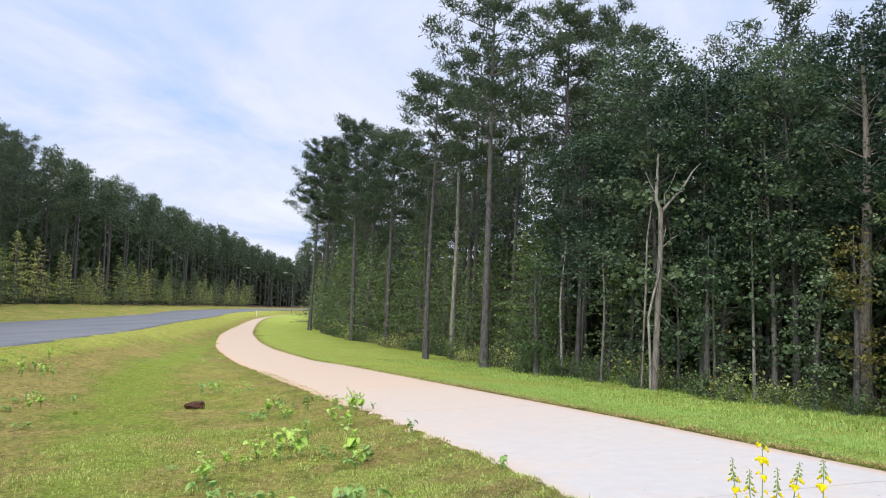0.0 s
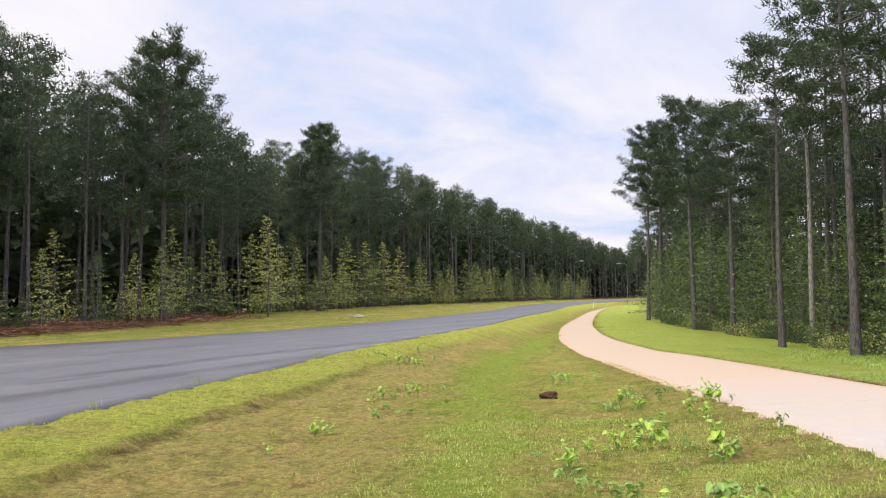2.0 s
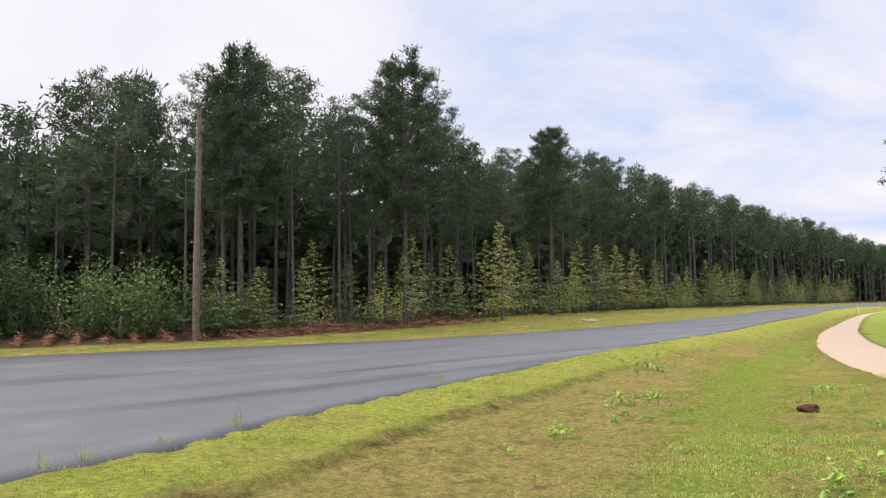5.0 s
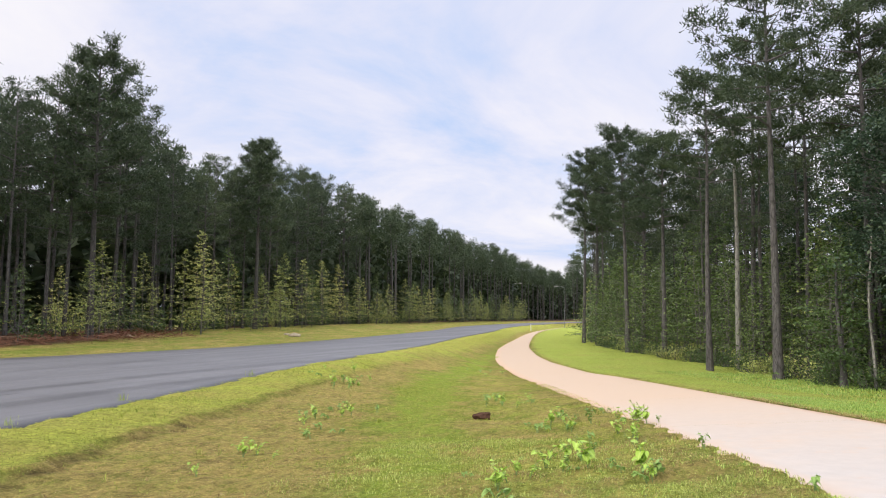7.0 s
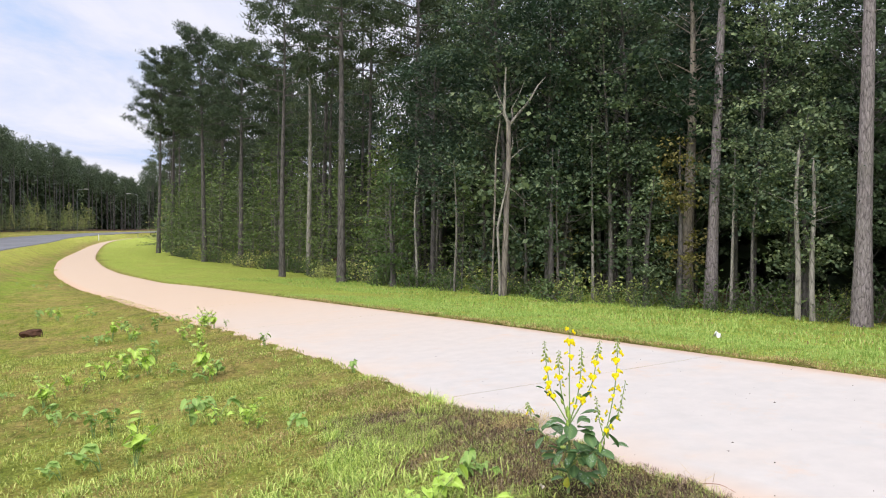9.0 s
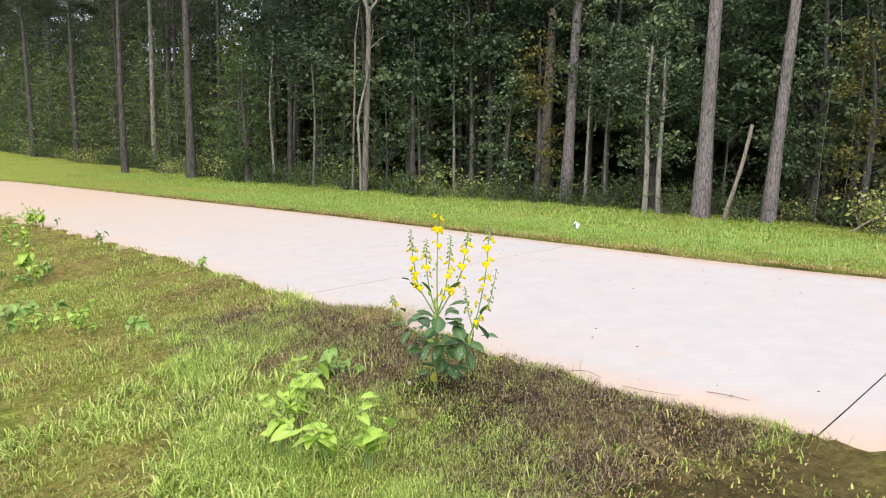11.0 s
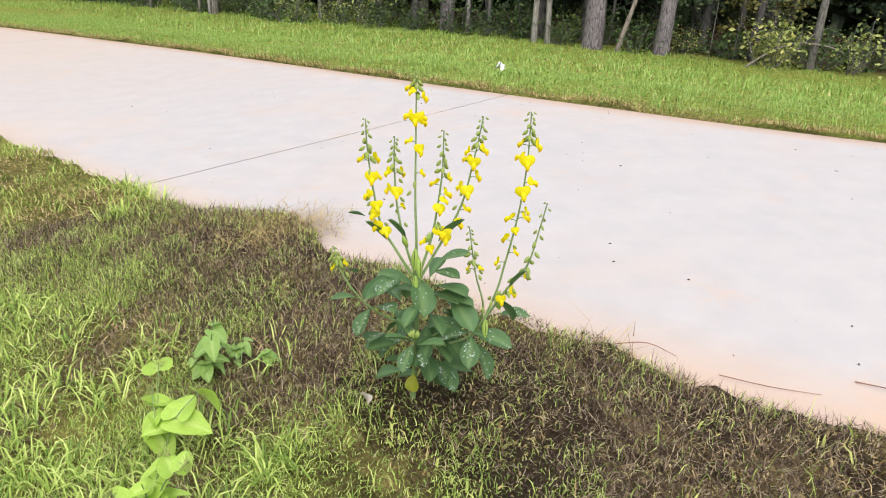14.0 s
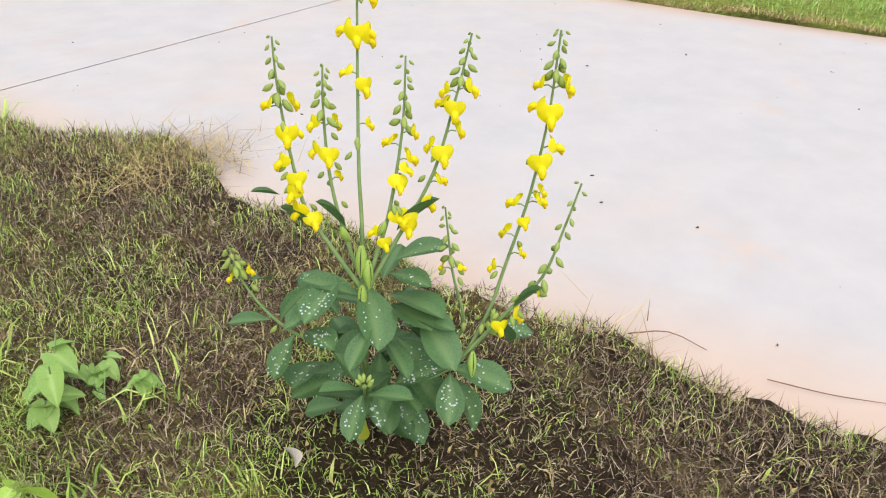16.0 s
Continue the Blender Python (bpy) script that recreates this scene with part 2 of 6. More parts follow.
def plain_material(name, dark, light, scale=8.0, rough=0.7, shine=0.4, relief=0.2):
    m, nt, b, N, L = material(name)
    n = noise_node(N, L, scale, 5, 0.6, object_pos(N))
    L.new(ramp_node(N, L, n, [(0.3, dark), (0.7, light)]), b.inputs["Base Color"])
    b.inputs["Roughness"].default_value = rough
    b.inputs["Specular IOR Level"].default_value = shine
    if relief:
        bump_node(N, L, n, relief, 0.01, b)
    return m


MAT_GROUND, MAT_CONCRETE, MAT_ASPHALT = ground_material(), concrete_material(), asphalt_material()
MAT_PINE_BARK = bark_material("pine_bark", (0.050, 0.045, 0.044), (0.155, 0.144, 0.142), 9, 0.7)
MAT_PLATED_BARK = bark_material("plated_pine_bark", (0.10, 0.084, 0.088), (0.34, 0.305, 0.32), 13, 1.0)
MAT_GREY_BARK = bark_material("grey_hardwood_bark", (0.10, 0.092, 0.085), (0.25, 0.235, 0.215), 14, 0.35, 1)
MAT_PALE_BARK = bark_material("pale_smooth_bark", (0.17, 0.16, 0.145), (0.40, 0.38, 0.345), 9, 0.25, 1)
MAT_NEEDLE = leaf_material("pine_needles", [(0.0, (0.028, 0.050, 0.026)), (1.0, (0.13, 0.165, 0.08)), (0.6, (0.064, 0.094, 0.045))], 0.5, 0.35, 0.28)
# hardwood leaves as a shaded and a lit copy, the light put into colour
MAT_LEAF_SHADED = leaf_material("hardwood_leaves", [(0.0, (0.024, 0.048, 0.030)), (1.0, (0.20, 0.25, 0.13)), (0.65, (0.054, 0.094, 0.056))])
MAT_LEAF_LIT = leaf_material("light_hardwood_leaves", [(0.0, (0.05, 0.09, 0.05)), (1.0, (0.36, 0.43, 0.22)), (0.6, (0.13, 0.19, 0.10))])
MAT_SAPLING = leaf_material("sapling_leaves", [(0.0, (0.18, 0.25, 0.07)), (1.0, (0.70, 0.60, 0.22)), (0.6, (0.45, 0.50, 0.16))])
MAT_BUSH = leaf_material("bush_leaves", [(0.0, (0.045, 0.085, 0.03)), (1.0, (0.17, 0.23, 0.075)), (0.6, (0.095, 0.155, 0.05))])
MAT_THICKET = leaf_material("thicket_leaves", [(0.0, (0.06, 0.10, 0.032)), (1.0, (0.26, 0.33, 0.11)), (0.6, (0.14, 0.21, 0.065))])
MAT_AUTUMN = leaf_material("turning_leaves", [(0.0, (0.10, 0.09, 0.03)), (1.0, (0.30, 0.27, 0.08)), (0.5, (0.17, 0.16, 0.05))])


# ---- plan: path, road, ground ----
def smooth_line(pts, step=0.5):
    """A curve through the points, sampled every step metres."""
    P = np.array(pts, float)
    P = np.vstack([2 * P[0] - P[1], P, 2 * P[-1] - P[-2]])
    out = []
    for i in range(1, len(P) - 2):
        a, b, c, d = P[i - 1:i + 3]
        n = max(2, int(np.linalg.norm(c - b) / step))
        t = np.linspace(0, 1, n, endpoint=False)[:, None]
        out.append(0.5 * (2 * b + (c - a) * t + (2 * a - 5 * b + 4 * c - d) * t ** 2 + (3 * b - a - 3 * c + d) * t ** 3))
    return np.vstack(out + [P[-2][None]])


def line_normals(C):
    T = np.gradient(C, axis=0)
    T /= np.linalg.norm(T, axis=1)[:, None]
    return np.stack([T[:, 1], -T[:, 0]], 1)


PATH_LINE = smooth_line([(11.8, -11), (8.7, -5.1), (6.1, 0.15), (4.1, 3.83), (3.27, 5.8), (2.55, 7.7), (1.45, 10.7), (-0.55, 15.55), (-3.8, 23.4), (-9.1, 36.4),
                         (-12.5, 46.8), (-16.5, 62.0), (-24.9, 102), (-29.0, 130), (-31.6, 165), (-30, 205), (-20, 260), (4, 330)], 0.25)
PATH_N = line_normals(PATH_LINE)
HALF = 1.80
ROAD_NEAR = smooth_line([(-5.0, -40), (-6.2, -12), (-7.55, 2.0), (-8.3, 5.1), (-9.0, 7.5), (-9.75, 10.8), (-10.6, 14.2), (-11.5, 18.0), (-12.4, 22.0), (-13.3, 27.0), (-14.1, 33), (-15.4, 39.6), (-18.1, 52), (-21.4, 70), (-27.4, 98), (-31.5, 130), (-33, 165), (-31, 205), (-21, 260), (3, 330)], 1.0)
ROAD_FAR = smooth_line([(-26, -40), (-27.5, -12), (-26.9, 6.6), (-25.1, 13.6), (-22.7, 22.6), (-22.5, 36.5), (-27.4, 68), (-34.6, 98), (-38.5, 130), (-40, 165), (-38, 205), (-28, 262), (-4, 334)], 1.0)


def side_of(line, normals, x, y):
    """Signed distance from a line (positive to its right, as it runs away) and the nearest index."""
    x, y = np.atleast_1d(np.asarray(x, float)), np.atleast_1d(np.asarray(y, float))
    d, k = np.empty(len(x)), np.empty(len(x), int)
    for i in range(0, len(x), 4000):
        dx = x[i:i + 4000, None] - line[None, :, 0]
        dy = y[i:i + 4000, None] - line[None, :, 1]
        q = dx * dx + dy * dy
        j = q.argmin(1)
        r = np.arange(len(j))
        s = np.sign(dx[r, j] * normals[j, 0] + dy[r, j] * normals[j, 1])
        d[i:i + 4000], k[i:i + 4000] = np.sqrt(q[r, j]) * s, j
    return d, k


def path_half(y, right):
    """Half the path's width to either side of its line."""
    if right:
        return np.interp(y, [5, 10, 20, 27, 31, 37, 45, 57, 70, 83, 110], [1.66, 1.68, 1.78, 1.80, 1.5, 1.05, 0.92, 0.92, 0.78, 0.62, 0.45])
    return np.interp(y, [6, 7, 8.5, 12, 15, 20, 31, 37, 45, 60, 77, 104], [1.80, 1.80, 1.71, 1.68, 1.58, 1.50, 1.36, 1.45, 1.40, 1.14, 0.95, 0.80])


def path_side(x, y):
    """Signed distance from the path's line, stretched so that its edges lie at plus and minus HALF."""
    d, k = side_of(PATH_LINE, PATH_N, x, y)
    h = np.where(d < 0, path_half(PATH_LINE[k, 1], False), path_half(PATH_LINE[k, 1], True))
    a = np.abs(d)
    return np.where(a < h, a * HALF / h, a - h + HALF) * np.sign(d)


NEAR_N, FAR_N = line_normals(ROAD_NEAR), line_normals(ROAD_FAR)


def wave(x, y, size, seed):
    """Cheap smooth unevenness between -1 and 1."""
    a = np.sin(x / size * 2.1 + seed) * np.cos(y / size * 1.7 + 2.3 * seed)
    return 0.6 * a + 0.4 * np.sin((x * 0.8 - y * 1.3) / size * 1.9 + 4.1 * seed)


def path_level(x, y):
    return -0.036 * np.clip(0.89 * y - 0.45 * x - 4.9, -12, 25)


def terrain(x, y):
    """Height of the ground, and its distances from the path's middle and the road's two edges."""
    x, y = np.atleast_1d(np.asarray(x, float)), np.atleast_1d(np.asarray(y, float))
    dp = path_side(x, y)
    dn, _ = side_of(ROAD_NEAR, NEAR_N, x, y)
    df, _ = side_of(ROAD_FAR, FAR_N, x, y)
    pz = path_level(x, y)
    gap = np.maximum(dn, 0) + np.maximum(-dp - HALF, 0) + 1e-6
    a = np.clip(np.maximum(dn, 0) / gap, 0, 1)
    ease = a * a * (3 - 2 * a)
    z = ease * pz - 0.20 * np.sin(np.pi * a) ** 1.3 * np.clip(gap / 6, 0, 1)
    # the sod by the road ends in a small step
    step = np.clip((dn - 1.65 - 0.12 * wave(x, y, 1.3, 8.0) - 0.07 * wave(x, y, 0.4, 5.0)) / 0.14, 0, 1)
    z = z + np.where(dn > 0, 0.09 * (1 - step), 0) * np.clip(gap / 6, 0, 1) * np.clip(dn / 0.5, 0, 1)
    # woods side: level verge, then falling to the trees
    s = np.maximum(dp - HALF, 0)
    rim = pz + 0.12
    right = rim + (-0.95 - rim) * np.clip((s - 0.8) / 10.5, 0, 1) - 0.02 * np.clip(s - 11, 0, 40)
    mid = pz + 0.06 + 0.036 * dp
    z = np.where(dp > HALF, right, np.where(dp > -HALF, mid, z))
    # across the road the ground rises
    z = np.where(dn < 0, np.clip(0.05 * np.maximum(-df, 0), 0, 0.5), z)
    z = z + np.where((np.abs(dp) > HALF) & ((dn > 0) | (df < 0)), 0.02 * wave(x, y, 1.1, 1.0) + 0.03 * wave(x, y, 4.0, 2.0), 0) * np.clip((np.abs(dp) - HALF) / 0.8, 0, 1) * np.clip(np.minimum(np.abs(dn), np.abs(df)) / 1.2, 0, 1)
    return z, dp, dn, df


def level(x, y):
    return float(terrain(x, y)[0][0])


def mesh_np(name, verts, faces, mat=None, smooth=False):
    """A mesh from arrays; faces all of one size."""
    me = bpy.data.meshes.new(name)
    verts, faces = np.asarray(verts, np.float32), np.asarray(faces, np.int32)
    k = faces.shape[1]
    me.vertices.add(len(verts))
    me.vertices.foreach_set("co", verts.ravel())
    me.loops.add(faces.size)
    me.loops.foreach_set("vertex_index", faces.ravel())
    me.polygons.add(len(faces))
    me.polygons.foreach_set("loop_start", np.arange(0, faces.size, k, dtype=np.int32))
    if smooth:
        me.polygons.foreach_set("use_smooth", np.ones(len(faces), bool))
    me.update(calc_edges=True)
    if mat:
        me.materials.append(mat)
    return me


def part(name, me, parent=None, label="", place=None):
    """Links a mesh as one object, under a thing or part if one is given."""
    ob = new(name, me)
    if parent:
        ob.parent = parent
    if place is not None:
        ob.matrix_basis = place
    if label:
        ob["label"] = label
    return ob


def add_attr(me, name, values):
    a = me.attributes.new(name, "FLOAT", "POINT")
    a.data.foreach_set("value", np.asarray(values, np.float32))


def stretch(lo, hi, fine_lo, fine_hi, step, grow):
    """Grid lines: even inside the fine stretch, wider and wider outside."""
    v = list(np.arange(fine_lo, fine_hi + 1e-6, step))
    s = step
    while v[-1] < hi:
        s *= grow
        v.append(v[-1] + s)
    s = step
    while v[0] > lo:
        s *= grow
        v.insert(0, v[0] - s)
    return np.array(v)


def bare_amount(x, y, dp):
    """Where the turf is dead and brown: along the path's edge by the yellow plant, in patches elsewhere."""
    strip = np.exp(-(((-dp - HALF) - 0.45) / 0.55) ** 2) * (0.55 + 0.45 * wave(x, y, 0.7, 3.0))
    near = np.exp(-((x + 0.40 * (y - 4.0) - 1.78) / 0.62) ** 2 - ((y - 4.2) / 1.75) ** 2)
    far = 0.7 * np.exp(-((dp - HALF - 0.05) / 0.16) ** 2)
    bay = 0.8 * np.exp(-((x - 1.70) ** 2 + (y - 5.15) ** 2) / 0.10)
    return np.where(dp > 0, far, np.clip(bay + strip * 0.4 + near * 0.9 * (0.8 + 0.3 * wave(x, y, 0.35, 5.0)), 0, 1))


def creep(x, y):
    """How far the turf grows over the path's near edge."""
    bulge = 0.24 * np.exp(-((x - 1.74) ** 2 + (y - 5.2) ** 2) / 0.09)
    back = 0.135 * np.clip((4.3 - y) / 1.0, 0, 1) * np.clip((y - 0.5) / 1.0, 0, 1)
    return -back + 0.045 * wave(x, y, 0.42, 2.0) + 0.03 * wave(x, y, 0.13, 6.0) + bulge


def micro(x, y):
    """Small lumps in the turf, larger away from the trodden edge by the yellow plant."""
    away = np.clip((np.hypot(x - 1.5, y - 3.6) - 2.0) / 2.5, 0, 1)
    return 0.012 * wave(x, y, 0.23, 7.0) + away * (0.014 * wave(x, y, 0.31, 2.5) + 0.020 * wave(x, y, 0.62, 6.6))


def bank_foot(y):
    """Where the dry bank ends and the green ditch bottom begins."""
    return np.interp(y, [0, 7.1, 8.8, 11.8, 15.9, 22.3, 33, 60], [-2.0, -3.9, -4.6, -5.8, -7.5, -9.6, -11.6, -17.6])


def ditch_end(y):
    return np.interp(y, [0, 7.2, 9.8, 16.1, 23.3, 33.4, 60], [-0.9, -2.4, -3.4, -5.7, -8.1, -10.4, -16.8])


def tones(x, y, dp, dn):
    """How strawy and how lush the mown grass is: a pale sod strip by the road, a dry bank, a green ditch."""
    ragged = 0.35 * wave(x, y, 1.1, 3.3) + 0.2 * wave(x, y, 0.37, 1.9)
    l, r = bank_foot(y) + ragged, ditch_end(y) + ragged
    bank = np.clip((dn - 1.65) / 0.12, 0, 1) * np.clip((l - x) / 0.5, 0, 1) * (0.86 + 0.35 * wave(x, y, 0.6, 6.1))
    side = np.clip((x - r) / 0.5, 0, 1) * (0.24 + 0.65 * wave(x, y, 0.8, 2.9) + 0.35 * wave(x, y, 0.27, 1.4))
    sod = np.clip((1.62 - dn) / 0.1, 0, 1) * np.clip(0.6 * wave(x, y, 0.9, 4.4) + 0.15, 0, 1) * 0.8
    lush = np.clip((1.62 - dn) / 0.1, 0, 1) * (0.85 + 0.3 * wave(x, y, 0.7, 4.4)) + np.clip((x - r) / 0.5, 0, 1) * np.clip(0.22 + 0.45 * wave(x, y, 0.45, 8.1) + 0.25 * wave(x, y, 1.7, 2.6), 0, 0.75) * (1 - np.exp(-((x - 1.75) / 1.05) ** 2 - ((y - 3.7) / 1.9) ** 2))
    ditch = np.clip((x - l) / 0.4, 0, 1) * np.clip((r - x) / 0.4, 0, 1) * (0.85 + 0.3 * wave(x, y, 0.5, 5.5))
    on = (dn > 0) & (dp < -HALF)
    return np.clip(np.maximum(np.maximum(bank, side), sod), 0, 1) * on, np.clip(lush, 0, 1) * on, np.clip(ditch, 0, 1) * on


def brush_front(y):
    """The line across the road where mown verge gives way to pine straw and brush."""
    return np.interp(y, [-40, 0, 11, 14.6, 24.4, 28, 33, 45, 62, 96, 150, 300], [-34, -31, -28.5, -27.2, -26.7, -27.9, -30, -34, -38.5, -43.5, -47, -30])


def build_ground():
    xs = np.unique(np.round(np.concatenate([stretch(-900, -40, -40, -12, 0.5, 1.25)[:-2], stretch(-12, 900, -12.0, 9.0, 0.25, 1.12), np.arange(0, 4.2, 0.09), np.arange(-9.4, -5.5, 0.125)]), 3))
    ys = np.unique(np.round(np.concatenate([stretch(-500, 20, -1.0, 20.0, 0.25, 1.2), np.arange(20.4, 60, 0.5), stretch(60, 1500, 61, 132, 1.1, 1.12), np.arange(2, 8, 0.09)]), 3))
    X, Y = np.meshgrid(xs, ys)
    x, y = X.ravel(), Y.ravel()
    z, dp, dn, df = terrain(x, y)
    z = z + micro(x, y) * (np.abs(dp) > HALF) * np.clip(np.minimum(np.abs(dn), np.abs(df)) / 0.7, 0, 1)
    # the turf creeps unevenly over the path's edge and the road's edge
    over = creep(x, y)
    under = np.clip((np.minimum(np.where((dp < 0) & (y < 15) & (y > 1.6), HALF + 0.08, np.where(dp < 0, HALF + 0.18, HALF + 0.10)), np.where(dp < 0, HALF - 0.05 - over + 0.25 * np.clip((y - 13) / 3, 0, 1) + 0.25 * np.clip((1.9 - y) / 0.6, 0, 1), 9)) - np.abs(dp)) / 0.10, 0, 1)
    z = z - 0.10 * under + 0.028 * (1 - under) * np.clip((HALF + 1.2 - np.abs(dp)) / 1.2, 0, 1)
    inside = np.minimum(dn * -1, df)
    z = z - 0.015 * np.clip((inside + 0.2) / 0.2, 0, 1) - 0.06 * np.clip((inside - 0.5) / 0.5, 0, 1)
    nx, ny = len(xs), len(ys)
    i = np.arange(nx * ny).reshape(ny, nx)
    F = np.stack([i[:-1, :-1], i[:-1, 1:], i[1:, 1:], i[1:, :-1]], -1).reshape(-1, 4)
    me = mesh_np("ground", np.stack([x, y, z], 1), F, MAT_GROUND, True)
    # soil in the sod's cut edge, coloured dark to stand for the step's shadow
    cut = np.exp(-((dn - 1.76 - 0.12 * wave(x, y, 1.3, 8.0) - 0.07 * wave(x, y, 0.4, 5.0)) / 0.06) ** 2) * (dp < -HALF) * np.clip((14.5 - y) / 4, 0, 1) * np.clip(0.55 + 0.6 * wave(x, y, 0.5, 3.0), 0, 1)
    # thin turf by the yellow plant: soil shows between the blades
    thin = np.clip(1.25 * np.exp(-((x + 0.12 * (y - 4) - 1.85) / 0.95) ** 2 - ((y - 3.6) / 2.2) ** 2), 0, 0.97)
    add_attr(me, "bare", np.maximum(np.maximum(bare_amount(x, y, dp), cut), thin * (dp < 0)))
    straw, lush, ditch = tones(x, y, dp, dn)
    add_attr(me, "ditch", ditch * 0.9)
    add_attr(me, "verge", np.clip((dp - HALF) / 0.4, 0, 1) * np.clip((15.5 - (dp - HALF)) / 2, 0, 1) * (0.8 + 0.2 * wave(x, y, 1.7, 2.2)))
    add_attr(me, "straw", straw * 0.95)
    add_attr(me, "lush", lush * 0.92)
    litter = np.maximum(np.clip((brush_front(y) - x) / 0.8, 0, 1) * (dn < 0), np.clip((dp - HALF - 13.5) / 2.5, 0, 1))
    add_attr(me, "litter", litter)
    tagged(part("ground", me), "patchy mown grass ground with dry brown spots", "ground", kind="structure")


build_ground()


def build_road():
    n = 260
    k = np.linspace(0, 1, n) ** 1.6
    a = ROAD_NEAR[(k * (len(ROAD_NEAR) - 1)).astype(int)]
    b = ROAD_FAR[(k * (len(ROAD_FAR) - 1)).astype(int)]
    V, F = [], []
    for p, q in zip(a, b):
        for t, z in ((0, -0.12), (0.0, 0.0), (0.035, 0.005), (0.3, 0.03), (0.5, 0.05), (0.75, 0.03), (1.0, 0.0), (1.0, -0.12)):
            c = p + (q - p) * t
            V.append((c[0], c[1], z + 0.012))
    for i in range(n - 1):
        for j in range(7):
            F.append((i * 8 + j, i * 8 + 8 + j, i * 8 + 9 + j, i * 8 + j + 1))
    me = mesh_np("road", V, F, MAT_ASPHALT)
    # fresher, darker tar along the near edge
    add_attr(me, "rim", (np.clip((26 - a[:, 1]) / 14, 0, 1)[:, None] * np.array([0.8, 0.8, 0.0, 0.0, 0.0, 0.0, 0.4, 0.4])).ravel())
    tagged(part("road", me), "dark grey damp asphalt road without markings", "road", kind="structure")


build_road()


def build_path():
    seg = np.linalg.norm(np.diff(PATH_LINE, axis=0), axis=1)
    s = np.concatenate([[0], np.cumsum(seg)])
    start = s[np.argmin(np.hypot(PATH_LINE[:, 0] - 2.85, PATH_LINE[:, 1] - 6.645))]
    pav = tagged(new("path"), "pale pinkish concrete path with saw-cut joints", "path", kind="structure")
    cuts = [0.0] + [c for c in [start - 3.9 - 6.0 * k for k in range(6, -1, -1)] if c > 2] + [start, start + 7.1, start + 12.3] + list(np.arange(start + 18.4, s[-1], 6.1)) + [s[-1]]
    for a, b in zip(cuts, cuts[1:]):
        a, b = a + 0.0035, b - 0.0035
        n = max(3, int((b - a) / 0.4))
        t = np.linspace(a, b, n)
        V, E = [], []
        prof = [(-HALF - 0.11, -0.12), (-HALF - 0.11, -0.008), (-HALF - 0.098, 0), (-HALF + 0.35, 0), (0, 0), (HALF - 0.25, 0), (HALF - 0.012, 0), (HALF, -0.008), (HALF, -0.12)]
        for o, dz in prof:
            # the joints run a little askew
            q = np.clip(t - 0.08 * o, 0, s[-1])
            h = path_half(np.interp(q, s, PATH_LINE[:, 1]), o > 0)
            w = math.copysign(1, o) * (h + abs(o) - HALF) if abs(o) > HALF else o * h / HALF
            x = np.interp(q, s, PATH_LINE[:, 0]) + np.interp(q, s, PATH_N[:, 0]) * w
            y = np.interp(q, s, PATH_LINE[:, 1]) + np.interp(q, s, PATH_N[:, 1]) * w
            z = path_level(x, y) + 0.06 + 0.036 * o + dz
            V.append(np.stack([x, y, z], 1))
            E.append(np.full(n, 1.0 if abs(o) > HALF - 0.05 else 0.0))
        m = len(prof)
        V = np.stack(V, 1).reshape(-1, 3)
        F = [(i * m + j, i * m + j + 1, (i + 1) * m + j + 1, (i + 1) * m + j) for i in range(n - 1) for j in range(m - 1)]
        me = mesh_np("slab", V, F, MAT_CONCRETE)
        add_attr(me, "edge", np.stack(E, 1).ravel() * 0.8)
        # tan tint that gets stronger farther along the path
        add_attr(me, "clay", np.repeat(0.85 * np.clip((t - start - 1) / 12, 0, 1), m))
        part("slab", me, pav)


build_path()


# ---- trees ----
def tube(points, radii, sides=8):
    """A tapered tube along the points: vertices and quads."""
    P = np.array(points, float)
    V, F = [], []
    for i, (p, r) in enumerate(zip(P, radii)):
        t = P[min(i + 1, len(P) - 1)] - P[max(i - 1, 0)]
        t = t / (np.linalg.norm(t) + 1e-9)
        u = np.cross(t, (0.0, 1.0, 0.0) if abs(t[1]) < 0.9 else (1.0, 0.0, 0.0))
        u /= np.linalg.norm(u)
        w = np.cross(t, u)
        for k in range(sides):
            g = 2 * math.pi * k / sides
            V.append(p + r * (math.cos(g) * u + math.sin(g) * w))
    for i in range(len(P) - 1):
        for k in range(sides):
            a, b = i * sides + k, i * sides + (k + 1) % sides
            F.append((a, b, b + sides, a + sides))
    return np.array(V), np.array(F)


def join(pieces):
    V, F, n = [], [], 0
    for v, f in pieces:
        V.append(v)
        F.append(np.asarray(f) + n)
        n += len(v)
    return np.vstack(V), np.vstack(F)


def kites(centres, size, rng, upward=0.5, slim=0.55, spread=0.35):
    """Folded leaves, two triangles each, at the centres."""
    n = len(centres)
    nrm = rng.normal(size=(n, 3))
    nrm[:, 2] = np.abs(nrm[:, 2]) + upward
    nrm /= np.linalg.norm(nrm, axis=1)[:, None]
    d = rng.normal(size=(n, 3))
    d -= (d * nrm).sum(1)[:, None] * nrm
    d /= np.linalg.norm(d, axis=1)[:, None]
    w = np.cross(nrm, d)
    L = (size * (1 + spread * rng.normal(size=n)).clip(0.5, 1.7))[:, None]
    a = centres - d * L * 0.5
    b = centres + d * L * 0.5
    mid = centres - d * L * 0.06 + nrm * L * 0.10
    V = np.stack([a, mid + w * L * slim * 0.5, b, mid - w * L * slim * 0.5], 1).reshape(-1, 3)
    i = np.arange(n) * 4
    F = np.stack([np.stack([i, i + 1, i + 2], 1), np.stack([i, i + 2, i + 3], 1)], 1).reshape(-1, 3)
    return V, F


